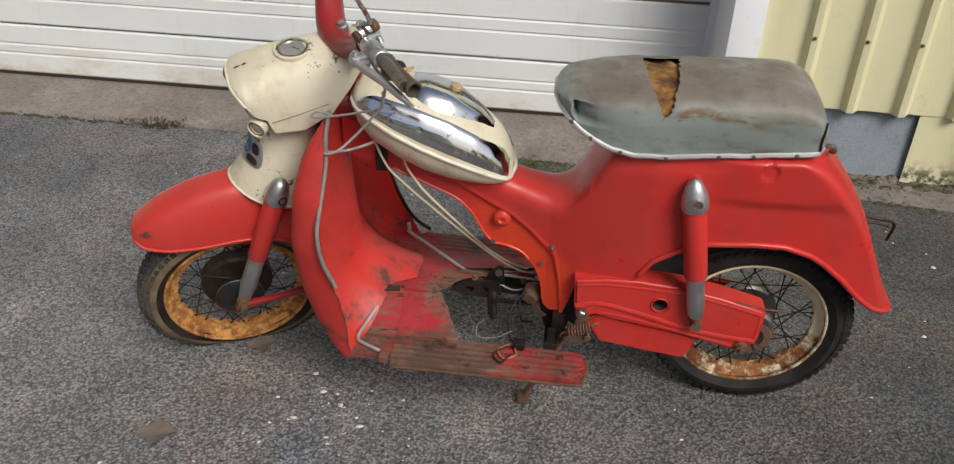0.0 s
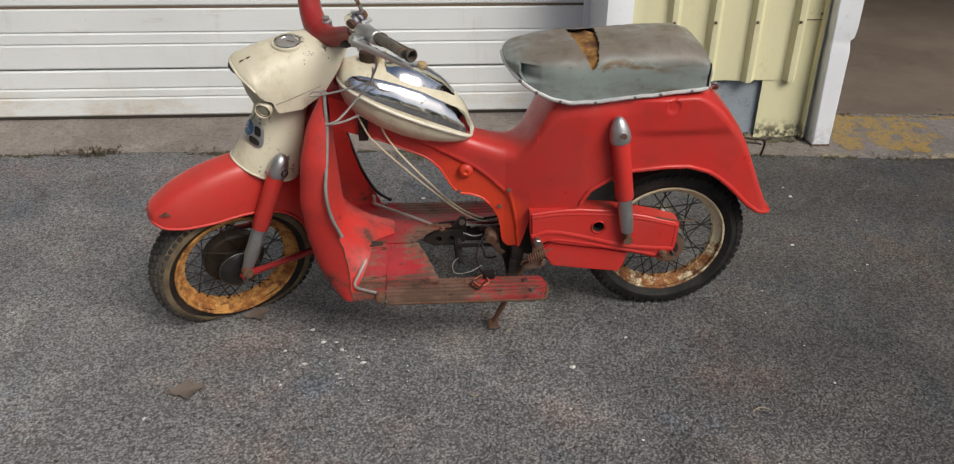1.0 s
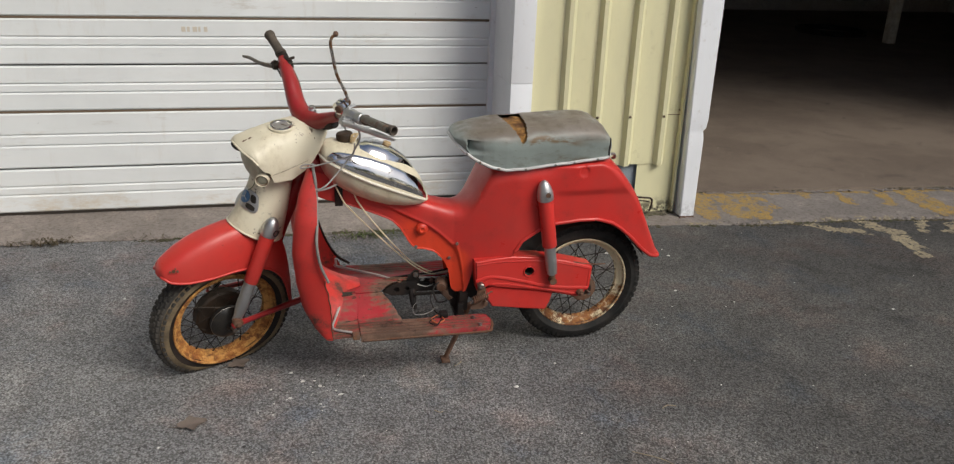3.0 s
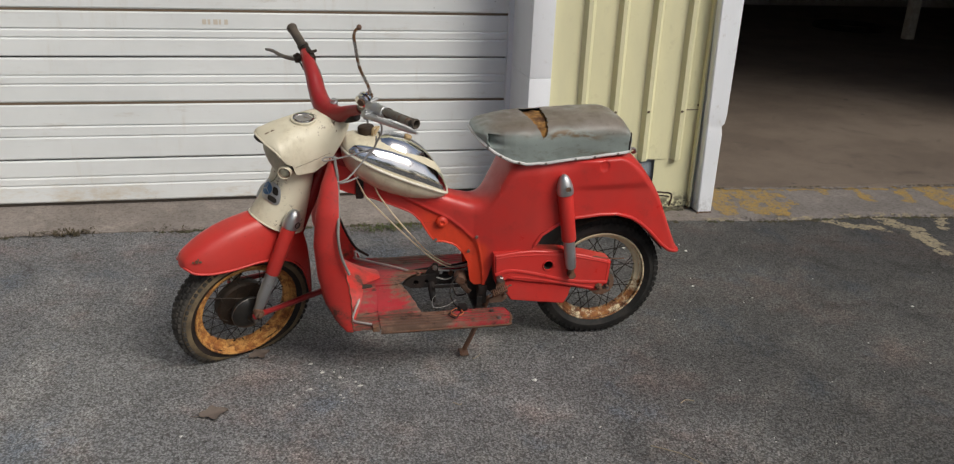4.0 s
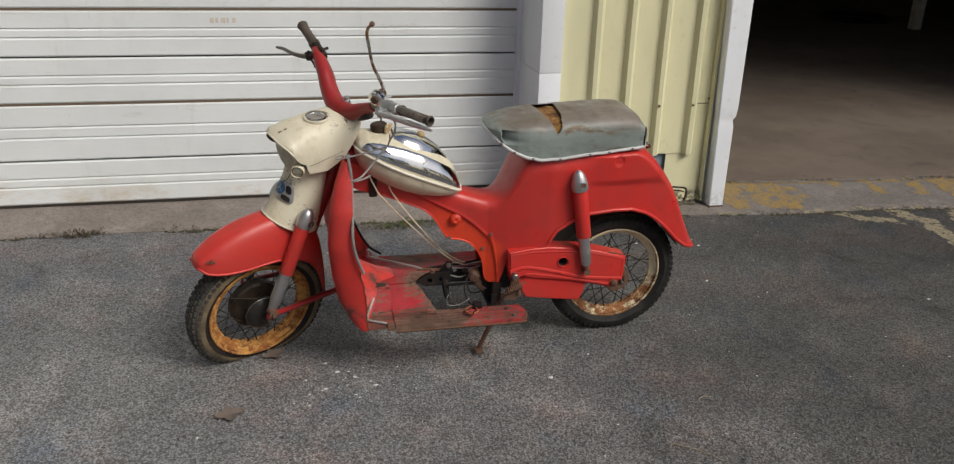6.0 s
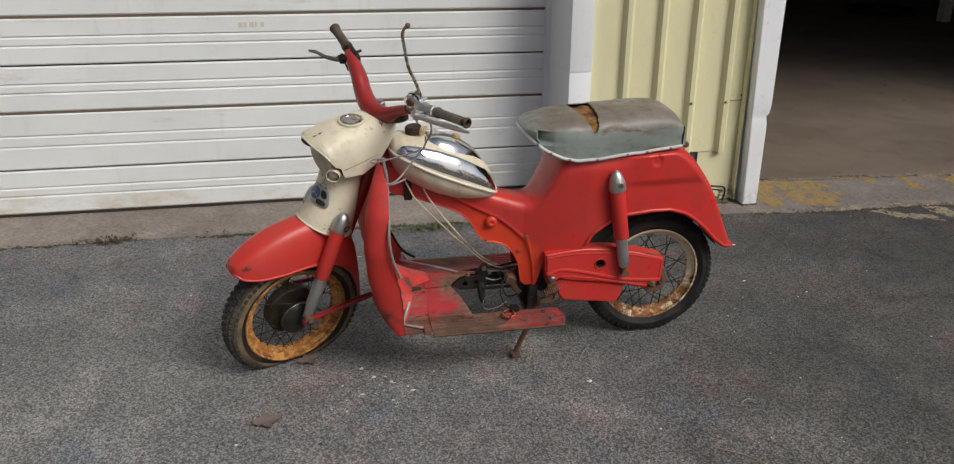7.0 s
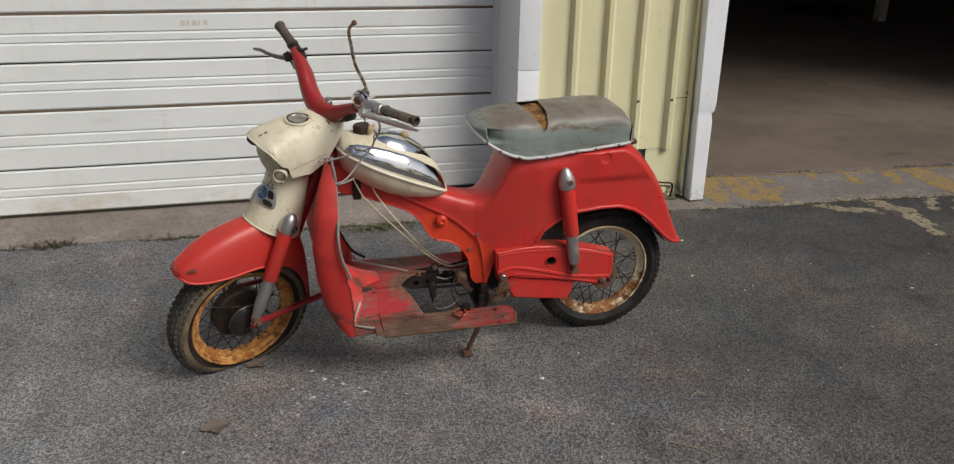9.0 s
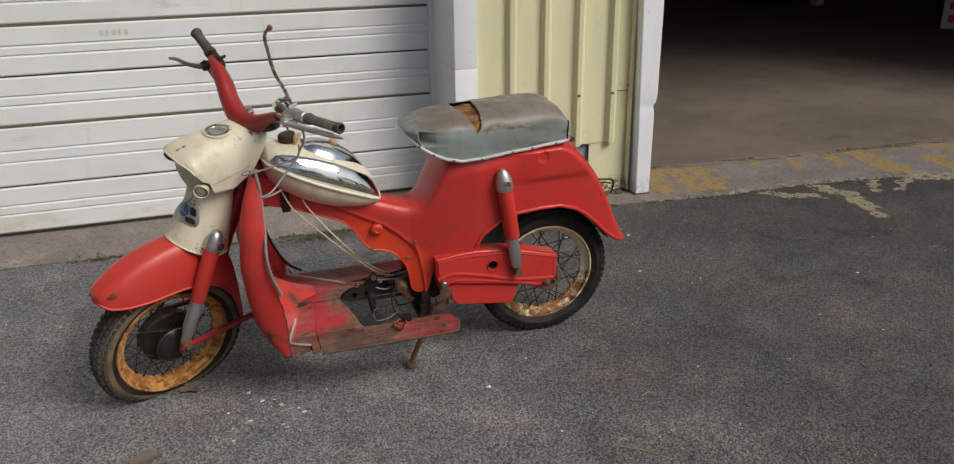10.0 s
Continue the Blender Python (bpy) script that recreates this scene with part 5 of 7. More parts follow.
lathe(bm, [(0.024, -0.008), (0.026, -0.004), (0.0275, 0.004), (0.0262, 0.008), (0.0270, 0.012), (0.024, 0.018), (0.018, 0.020), (0.017, 0.0185), (0.0, 0.019)], (-0.330, 0.004, 0.790), (-0.12, 0, 0.99), 20, (False, True))
part("filler_cap", bm, HUB_BROWN, tank, "brown filler cap")
bm = bmesh.new()
tube(bm, [(-0.308, -0.026, 0.789), (-0.298, -0.020, 0.802), (-0.292, 0.002, 0.804), (-0.298, 0.026, 0.793)], 0.006, 6, 5, True, 0.5)
tube(bm, [(-0.314, -0.025, 0.785), (-0.310, -0.022, 0.806), (-0.298, -0.006, 0.808)], 0.005, 6, 5, True, 0.5)
part("cap_wrap", bm, TAN, tank, "yellowed tape on the filler cap")

# -- rear shock absorbers --
def shock(sgn):
    a, b = Vector((0.296, sgn * 0.134, 0.677)), Vector((0.360, sgn * 0.137, 0.306))
    d = (b - a).normalized()
    L = (b - a).length
    bm = bmesh.new()
    lathe(bm, [(0.0235, 0.064), (0.0248, 0.068), (0.0248, 0.236), (0.0240, 0.240), (0.0195, 0.2405)], a, d, 28)
    s = part("rear_shock", bm, RED, moped, "red sleeved rear shock absorber")
    bm = bmesh.new()
    lathe(bm, [(0.0, 0.0), (0.008, 0.002), (0.0155, 0.010), (0.0215, 0.024), (0.0265, 0.042), (0.0282, 0.060), (0.0275, 0.068), (0.0252, 0.070)], a, d, 28, (True, True))
    part("cap", bm, ALU, s, "scratched bare aluminium top cap")
    bm = bmesh.new()
    lathe(bm, [(0.0108, 0.004), (0.0108, -0.0025), (0.0092, -0.0030), (0.0088, 0.001)], a + d * 0.043 + Vector((0.003, sgn * 0.0265, 0)), (0, -sgn, 0), 18, (False, False))
    part("bolt_recess", bm, ALU, s)
    bm = bmesh.new()
    lathe(bm, [(0.0085, 0.003), (0.0085, -0.001), (0.004, -0.002), (0.0, -0.0005)], a + d * 0.043 + Vector((0.003, sgn * 0.0265, 0)), (0, -sgn, 0), 12)
    part("cap_bolt", bm, RUST, s)
    bm = bmesh.new()
    lathe(bm, [(0.0195, 0.236), (0.0195, 0.322), (0.0180, 0.336), (0.0168, 0.348), (0.0140, 0.350)], a, d, 24)
    part("lower_tube", bm, ALU, s, "dull grey lower tube")
    bm = bmesh.new()
    lathe(bm, [(0.0105, 0.345), (0.0105, L - 0.006), (0.006, L)], a, d, 16)
    lathe(bm, [(0.0125, -0.012), (0.0125, 0.012)], b + Vector((0, -sgn * 0.002, 0.0)), (0, 1, 0), 14)
    part("eye", bm, RUST, s, "rusty lower eye")


shock(-1)
shock(1)

# -- swing arm and chain case --
CY = -0.121
case = [(0.086, 0.386), (0.158, 0.396), (0.223, 0.399), (0.315, 0.391), (0.41, 0.372), (0.500, 0.347), (0.508, 0.340), (0.506, 0.262), (0.497, 0.249), (0.468, 0.226), (0.455, 0.226), (0.38, 0.246), (0.31, 0.261), (0.24, 0.272), (0.171, 0.283), (0.14, 0.291), (0.118, 0.280), (0.106, 0.262), (0.097, 0.278), (0.090, 0.32)]
bm = bmesh.new()
plate(bm, case, [(0.278, 0.338, 0.0165)], CY, -0.07)
bmesh.ops.bevel(bm, geom=[e for e in bm.edges if all(abs(v.co.y - CY) < 1e-5 for v in e.verts) and len(e.link_faces) == 2 and e.calc_face_angle(0) > 0.6], offset=0.006, segments=3, affect="EDGES")
arm = part("chain_case", bm, RED, moped, "faded red pressed-steel chain case with a round hole")
low = [(0.12, 0.262), (0.15, 0.289), (0.20, 0.278), (0.31, 0.260), (0.376, 0.2455), (0.372, 0.232), (0.366, 0.205), (0.352, 0.177), (0.25, 0.190), (0.158, 0.204), (0.14, 0.23)]
bm = bmesh.new()
plate(bm, low, [], CY + 0.010, -0.07)
bmesh.ops.bevel(bm, geom=[e for e in bm.edges if all(abs(v.co.y - CY - 0.010) < 1e-5 for v in e.verts) and len(e.link_faces) == 2 and e.calc_face_angle(0) > 0.6], offset=0.005, segments=3, affect="EDGES")
part("lower_case", bm, RED, arm)
for pts, r, flat in (([(0.094, 0.312), (0.146, 0.325), (0.236, 0.307), (0.32, 0.283), (0.362, 0.273), (0.431, 0.264), (0.499, 0.259)], 0.0075, 0.55), ([(0.150, 0.2985), (0.171, 0.298), (0.24, 0.286), (0.31, 0.271), (0.38, 0.256), (0.455, 0.238)], 0.005, 0.5),
                     ([(0.092, 0.372), (0.16, 0.380), (0.226, 0.380), (0.332, 0.373), (0.427, 0.354), (0.502, 0.334)], 0.004, 0.6), ([(0.108, 0.268), (0.118, 0.295), (0.146, 0.323)], 0.005, 0.6), ([(0.498, 0.335), (0.497, 0.30), (0.496, 0.262)], 0.004, 0.6)):
    bm = bmesh.new()
    tube(bm, [(x, CY + 0.001, z) for x, z in pts], r, 10, 6)
    for v in bm.verts:
        v.co.y = CY + 0.001 + (v.co.y - CY - 0.001) * flat
    part("pressed_rib", bm, RED, arm)
bm = bmesh.new()
lathe(bm, [(0.0215, 0.002), (0.0190, -0.0022), (0.0170, -0.0015), (0.0160, 0.003)], (0.278, CY, 0.338), (0, 1, 0), 28, (False, False))
part("hole_lip", bm, RED, arm)
# closed dark cup; shade inside the hole is put in its colour
bm = bmesh.new()
lathe(bm, [(0.0158, 0.002), (0.0152, 0.004), (0.0152, 0.045)], (0.278, CY, 0.338), (0, 1, 0), 20, (False, True))
part("hole_shade_cup", bm, DARK_GAP, arm)
bm = bmesh.new()
lathe(bm, [(0.014, 0.02), (0.014, -0.002), (0.011, -0.004), (0.011, -0.014), (0.0, -0.015)], (0.470, CY - 0.004, 0.246), (0, 1, 0), 6, (False, True))
lathe(bm, [(0.006, 0.0), (0.006, -0.022), (0.0, -0.023)], (0.470, CY - 0.004, 0.246), (0, 1, 0), 10, (False, True))
part("axle_nut", bm, RUST, arm, "rusty axle nut")
bm = bmesh.new()
tube(bm, [(0.44, -0.115, 0.362), (0.50, -0.112, 0.348), (0.56, -0.105, 0.342)], 0.0022, 6)
part("brake_rod", bm, RUST, arm)
bm = bmesh.new()
lathe(bm, [(0.012, 0.01), (0.012, -0.012), (0.009, -0.015), (0.0, -0.016)], (0.108, CY - 0.004, 0.300), (0, 1, 0), 6, (False, True))
part("pivot_bolt", bm, STEEL, arm, "grey steel pivot bolt")
bm = bmesh.new()
tube(bm, [(0.082 + 0.050 * k / 96 - 0.004 * math.cos(2 * math.pi * k / 12), CY - 0.016 + 0.012 * math.sin(2 * math.pi * k / 12), 0.247 + 0.022 * k / 96 + 0.012 * math.cos(2 * math.pi * k / 12)) for k in range(97)], 0.0021, 6, 1)
tube(bm, [(0.080, -0.135, 0.245), (0.070, -0.133, 0.238), (0.066, -0.130, 0.226)], 0.0024, 6, 4)
tube(bm, [(0.134, -0.135, 0.270), (0.146, -0.131, 0.276), (0.150, -0.125, 0.270)], 0.0024, 6, 4)
part("coil_spring", bm, RUST, arm, "rusty coil spring")
bm = bmesh.new()
plate(bm, [(0.098, 0.306), (0.118, 0.306), (0.128, 0.285), (0.126, 0.245), (0.138, 0.222), (0.118, 0.208), (0.080, 0.208), (0.076, 0.222), (0.098, 0.235)], [], -0.126, -0.119)
lathe(bm, [(0.007, 0.0), (0.007, -0.01), (0.0, -0.011)], (0.128, -0.127, 0.235), (0, 1, 0), 6, (False, True))
part("spring_hook", bm, RUST, arm)
# arm on the other side, and the sprocket
bm = bmesh.new()
tube(bm, [(0.06, 0.07, 0.30), (0.25, 0.10, 0.28), (0.48, 0.11, 0.238)], 0.018, 10, 6, True, 0.7)
part("right_arm", bm, RED, moped)
bm = bmesh.new()
tooth = []
for k in range(60):
    a = 2 * math.pi * k / 60
    r = 0.048 if k % 2 else 0.044
    tooth.append((0.503 + r * math.cos(a), 0.228 + r * math.sin(a)))
plate(bm, tooth, [(0.503, 0.228, 0.030)], -0.072, -0.067)
part("sprocket", bm, RUST, moped, "rusty chain sprocket")
bm = bmesh.new()
lathe(bm, [(0.006, -0.13), (0.006, 0.13)], (0.503, 0, 0.24), (0, 1, 0), 10)
part("rear_axle", bm, STEEL, moped)

# -- leg shield --
SH_Z = [0.748, 0.735, 0.71, 0.68, 0.61, 0.50, 0.39, 0.30, 0.24, 0.195]
SH_EX = [-0.452, -0.444, -0.437, -0.433, -0.436, -0.436, -0.412, -0.402, -0.400, -0.398]     # rear edge
SH_EW = [0.112, 0.142, 0.176, 0.205, 0.245, 0.262, 0.258, 0.250, 0.248, 0.247]
SH_FX = [-0.440, -0.450, -0.468, -0.484, -0.502, -0.512, -0.502, -0.480, -0.452, -0.412]     # front of the roll
SH_FW = [0.098, 0.120, 0.145, 0.166, 0.198, 0.210, 0.208, 0.208, 0.216, 0.238]
SH_CX = [-0.448, -0.450, -0.449, -0.447, -0.442, -0.436, -0.428, -0.412, -0.380, -0.345]     # middle


def shield_row(z, far=False):
    ex, ew, fx, fw, cx = [lerp(-z, [-k for k in SH_Z], a) for a in (SH_EX, SH_EW, SH_FX, SH_FW, SH_CX)]
    if far:
        ex += lerp(z, [0.20, 0.25, 0.30, 0.36, 0.44], [0.070, 0.055, 0.030, 0.012, 0.0])
    torn = 0.009 * noise.noise((z * 26, 0, 0)) + 0.003 * noise.noise((z * 80, 1, 0)) if z < 0.44 else 0.0
    roll, across = [], []
    for k in range(11):                    # from the edge round the roll to its front
        a = 0.5 * math.pi * k / 10
        roll.append((ex + (fx - ex) * math.sin(a) + (torn if k == 0 else 0), -(fw + (ew - fw) * math.cos(a) ** 0.7 if k < 10 else fw), z))
    for k in range(11):                    # across to the middle
        t = k / 10
        across.append((fx + (cx - fx) * (0.45 * smooth01(t * 1.1) + 0.55 * t), -fw * (1 - t), z))
    return roll, across


def toe_z(y):
    if y > 0:                              # the far side rises gently to the tunnel
        return 0.211 + 0.053 * smooth01((0.205 - y) / 0.215)
    return 0.207 + 0.058 * smooth01((0.175 + y) / 0.11)


def crease(y):
    """Line where the shield meets the floor."""
    hump = smooth01((y + 0.052) / 0.03) * smooth01((0.19 - y) / 0.09)
    return (-0.345 - 0.055 * smooth01((abs(y) - 0.05) / 0.19) + 0.058 * hump, y, toe_z(y) + 0.006 * hump)


zs = list(np.linspace(0.736, 0.36, 26))
bm = bmesh.new()
for sgn in (1, -1):
    rows = [[(x, sgn * y, z) for x, y, z in shield_row(float(z), sgn < 0)[0]] for z in zs + list(np.linspace(0.345, 0.203, 12))]
    skin(bm, rows, False)
rows = []
for z in zs:
    half = shield_row(float(z))[1]
    rows.append(half + mirror_y(half[-2::-1]))
base = rows[-1]
for k in range(1, 12):
    t = k / 11
    row = []
    for x, y, z in base:
        cx, cy, cz = crease(y * 1.13)
        row.append((x + (cx - x) * t ** 1.7, y + (cy - y) * t, z + (cz - z) * (1 - (1 - t) ** 1.25)))
    rows.append(row)
skin(bm, rows, False)
bmesh.ops.remove_doubles(bm, verts=bm.verts, dist=0.0004)
thicken(bm, 0.0018)
shield = part("leg_shield", bm, SCUFFED, moped, "faded red pressed-steel leg shield with a torn lower edge", None, 60)
bm = bmesh.new()
tube(bm, [(-0.438, -0.118, 0.752), (-0.437, -0.145, 0.736), (-0.434, -0.172, 0.716), (-0.433, -0.184, 0.680), (-0.434, -0.205, 0.645), (-0.436, -0.240, 0.605), (-0.440, -0.266, 0.55), (-0.432, -0.273, 0.49), (-0.409, -0.271, 0.425)], 0.0045, 10)
part("edge_trim", bm, EDGE_RUBBER, shield, "loose grey rubber edge trim")
bm = bmesh.new()
tube(bm, [(p[0] + 0.001, p[1] - 0.0006, p[2]) for p in (shield_row(float(z))[0][0] for z in np.linspace(0.425, 0.205, 40))], 0.0016, 6, 1)
part("torn_edge", bm, RUST, shield, "bare rusty torn edge")
bm = bmesh.new()
tube(bm, [(-0.437, 0.176, 0.71), (-0.432, 0.205, 0.68), (-0.434, 0.247, 0.61), (-0.434, 0.264, 0.50), (-0.408, 0.260, 0.39), (-0.380, 0.253, 0.315), (-0.345, 0.25, 0.255), (-0.300, 0.248, 0.222)], 0.005, 8)
part("edge_bead", bm, BLACK, shield, "dark edge bead")

# toe boards: flat ribbed floor between the shield and the footboards
for sgn in (-1, 1):
    bm = bmesh.new()
    rows = []
    for j in range(31):
        y = 0.248 - (0.200 if sgn < 0 else 0.312) * j / 30
        x0, _, z0 = crease(sgn * y)
        x0, z0 = min(x0, -0.325), min(z0, toe_z(sgn * y))
        rib = 0.002 * (0.5 + 0.5 * math.cos(2 * math.pi * j / 5.0)) if y > 0.165 else 0.0
        rows.append([(x0 - 0.012 + (-0.3065 - x0 + 0.012) * t, sgn * y, z0 + rib + 0.001) for t in (0, 0.25, 0.5, 0.75, 1)])
    skin(bm, rows, False)
    thicken(bm, 0.002)
    part("toe_board", bm, FLAP if sgn < 0 else BOARD_FAR, shield, "scuffed ribbed red toe board", None, 60)
# -- footboards --
def footboard(sgn, name, label):
    bm = bmesh.new()
    n = 60
    rows = []
    for i in range(n + 1):
        u = -0.308 + 0.436 * i / n
        e = max(0.0, (u - 0.108) / 0.020)
        trim = 0.045 * (1 - math.sqrt(max(0.0, 1 - min(1, e) ** 2)))
        y0 = 0.250 - trim
        inner = 0.165 + trim * 0.9
        row = []
        for j in range(33):
            t = j / 32
            y = y0 + (inner - y0) * t
            rib = 0.0016 * (0.5 + 0.5 * math.cos(2 * math.pi * t * 5.0)) if 0.05 < t < 0.97 else 0
            row.append((u, sgn * y, 0.212 + rib - (0.008 if j == 0 else 0) + 0.0015 * noise.noise((u * 12, y * 12, sgn))))
        row.insert(0, (u, sgn * (y0 + 0.001), 0.190))
        rows.append(row)
    skin(bm, rows, False)
    thicken(bm, 0.002)
    b = part(name, bm, BOARD if sgn < 0 else BOARD_FAR, moped, label, None, 60)
    # rising inner flap
    bm = bmesh.new()
    rows = []
    for i in range(22):
        row = []
        for j in range(12):
            t = j / 11
            if sgn < 0:
                y = 0.166 + (0.062 - 0.166) * t
                u = -0.308 + (0.143 - 0.055 * t + 0.006 * noise.noise((t * 9, 1, 0))) * i / 21
                z = 0.2125 + 0.053 * t ** 1.15 + 0.010 * math.sin(math.pi * t) * smooth01((u + 0.25) / 0.06)
            else:                          # a flat one that reaches the cradle
                u = -0.308 + 0.398 * i / 21
                y = 0.166 + (lerp(u, [-0.31, -0.225, -0.185, -0.09, 0.09], [-0.067, -0.066, -0.010, 0.040, 0.055]) - 0.166) * t
                z = toe_z(y) + 0.003
            row.append((u, sgn * y, z + 0.002 * noise.noise((u * 25, y * 25, 4))))
        rows.append(row)
    skin(bm, rows, False)
    thicken(bm, 0.002)
    part("inner_flap", bm, FLAP if sgn < 0 else BOARD_FAR, b, "bent red inner flap with a rusty torn edge")
    bm = bmesh.new()
    tube(bm, [(-0.30, sgn * 0.253, 0.196), (-0.1, sgn * 0.253, 0.196), (0.10, sgn * 0.253, 0.196), (0.120, sgn * 0.24, 0.198), (0.130, sgn * 0.215, 0.202), (0.126, sgn * 0.185, 0.205)], 0.006, 8, 6, True, 0.6)
    part("edge_strip", bm, RUST if sgn < 0 else BOARD, b, "dirty edge strip")
    for u, y in ((-0.318, 0.236), (0.07, 0.19), (0.085, 0.235)):
        bm = bmesh.new()
        lathe(bm, [(0.008, -0.001), (0.007, 0.004), (0.0, 0.005)], (u, sgn * y, 0.2135), (0, 0, 1), 10, (False, True))
        part("fixing", bm, STEEL, b)
    return b


footboard(-1, "footboard", "worn ribbed red footboard caked with brown dirt")
footboard(1, "footboard", "worn ribbed red footboard on the far side")
bm = bmesh.new()
box(bm, (-0.335, -0.252, 0.200), (-0.312, -0.226, 0.2185), 0.003)
part("clip", bm, RUST, moped, "small yellowed clip")
# no real opening: a flat dark plate gives the slot's shade
bm = bmesh.new()
plate(bm, [(-0.368, -0.052), (-0.320, -0.060), (-0.318, -0.072), (-0.352, -0.078), (-0.372, -0.066)], [], 0, 0.004)
for v in bm.verts:
    v.co = Vector((v.co.x, v.co.z, 0.2650 + v.co.y + 0.1 * (v.co.z + 0.06)))
part("slot", bm, DARK_GAP, moped, "flat dark plate painted as a slot's shade beside the tunnel")
# bent grey rails at the toe boards
bm = bmesh.new()
tube(bm, [(-0.345, -0.055, 0.262), (-0.352, -0.075, 0.254), (-0.388, -0.170, 0.226), (-0.394, -0.192, 0.218), (-0.384, -0.206, 0.216), (-0.335, -0.228, 0.216)], 0.0041, 8, 5)
part("toe_rail", bm, CABLE_GREY, moped, "bent grey toe rail")
bm = bmesh.new()
tube(bm, [(-0.352, 0.212, 0.262), (-0.350, 0.212, 0.240), (-0.345, 0.208, 0.232), (-0.22, 0.075, 0.258), (-0.16, 0.02, 0.262)], [0.0048, 0.0048, 0.0050, 0.0046, 0.003], 8, 5)
part("toe_rail", bm, CABLE_GREY, moped, "bent grey toe rail")

# -- bare engine bay --
bm = bmesh.new()
plate(bm, [(-0.206, 0.230), (-0.194, 0.248), (-0.165, 0.258), (-0.12, 0.263), (-0.09, 0.262), (-0.082, 0.226), (-0.12, 0.214), (-0.175, 0.214)], [(-0.160, 0.236, 0.010), (-0.122, 0.238, 0.008)], -0.004, 0.006)
rail = part("engine_cradle", bm, BLACK, moped, "greasy black engine cradle with round holes")
bm = bmesh.new()
plate(bm, [(-0.10, 0.240), (0.02, 0.246), (0.075, 0.262), (0.075, 0.214), (0.0, 0.206), (-0.10, 0.208)], [(-0.055, 0.226, 0.008), (-0.02, 0.227, 0.008), (0.03, 0.228, 0.008)], 0.028, 0.036)
part("cradle_rail", bm, BLACK, rail)
bm = bmesh.new()
plate(bm, [(-0.10, 0.240), (0.02, 0.246), (0.075, 0.262), (0.075, 0.214), (0.0, 0.206), (-0.10, 0.208)], [(-0.055, 0.226, 0.008), (0.0, 0.226, 0.008)], 0.075, 0.083)
part("cradle_rail", bm, BLACK, rail)
bm = bmesh.new()
plate(bm, [(-0.125, 0.258), (-0.112, 0.280), (-0.094, 0.300), (-0.080, 0.296), (-0.078, 0.255), (-0.09, 0.225), (-0.112, 0.225)], [], 0.012, 0.020)
part("ear", bm, BLACK, rail)
bm = bmesh.new()
lathe(bm, [(0.009, 0.0), (0.009, -0.007), (0.0, -0.008)], (-0.092, 0.012, 0.284), (0, 1, 0), 8, (False, True))
part("ear_bolt", bm, STEEL, rail)
bm = bmesh.new()
tube(bm, [(-0.102, 0.012, 0.240), (-0.104, -0.004, 0.215), (-0.100, -0.022, 0.180), (-0.096, -0.030, 0.168)], [0.012, 0.013, 0.011, 0.006], 8)
part("drop_link", bm, BLACK, rail)
bm = bmesh.new()
plate(bm, [(0.012, 0.262), (0.040, 0.258), (0.060, 0.262), (0.094, 0.340), (0.112, 0.330), (0.100, 0.262), (0.088, 0.225), (0.080, 0.180), (0.030, 0.180), (0.018, 0.215)], [], -0.050, -0.042)
part("pivot_plate", bm, BLACK, rail)
bm = bmesh.new()
plate(bm, [(0.05, 0.39), (0.16, 0.39), (0.16, 0.24), (0.11, 0.21), (0.07, 0.24)], [], -0.078, -0.070)
part("case_backing", bm, BLACK, rail)
bm = bmesh.new()
plate(bm, [(0.058, 0.262), (0.078, 0.275), (0.090, 0.298), (0.097, 0.294), (0.089, 0.262), (0.080, 0.252), (0.060, 0.252)], [], -0.058, -0.052)
part("lug", bm, ALU, rail, "bare grey lug")
bm = bmesh.new()
lathe(bm, [(0.015, -0.03), (0.023, -0.02), (0.024, 0.006), (0.012, 0.02)], (-0.004, -0.020, 0.262), (0.25, 1, 0.15), 12)
tube(bm, [(-0.004, -0.020, 0.255), (0.012, -0.03, 0.232), (0.028, -0.04, 0.210)], [0.018, 0.020, 0.014], 8)
part("mount_rubber", bm, RUST, rail, "rusty engine mount")
bm = bmesh.new()
box(bm, (0.030, -0.115, 0.166), (0.062, 0.10, 0.184), 0.004)
part("stand_bracket", bm, BLACK, rail)
bm = bmesh.new()
box(bm, (0.036, -0.110, 0.180), (0.056, -0.100, 0.225), 0.003)
part("strut", bm, BLACK, rail)
bm = bmesh.new()
tube(bm, [(-0.22, 0.030, 0.256), (-0.17, 0.028, 0.262), (-0.11, 0.024, 0.258)], [0.004, 0.012, 0.010], 8, 5, True, 0.6)
part("pedal_arm", bm, RUST, rail)
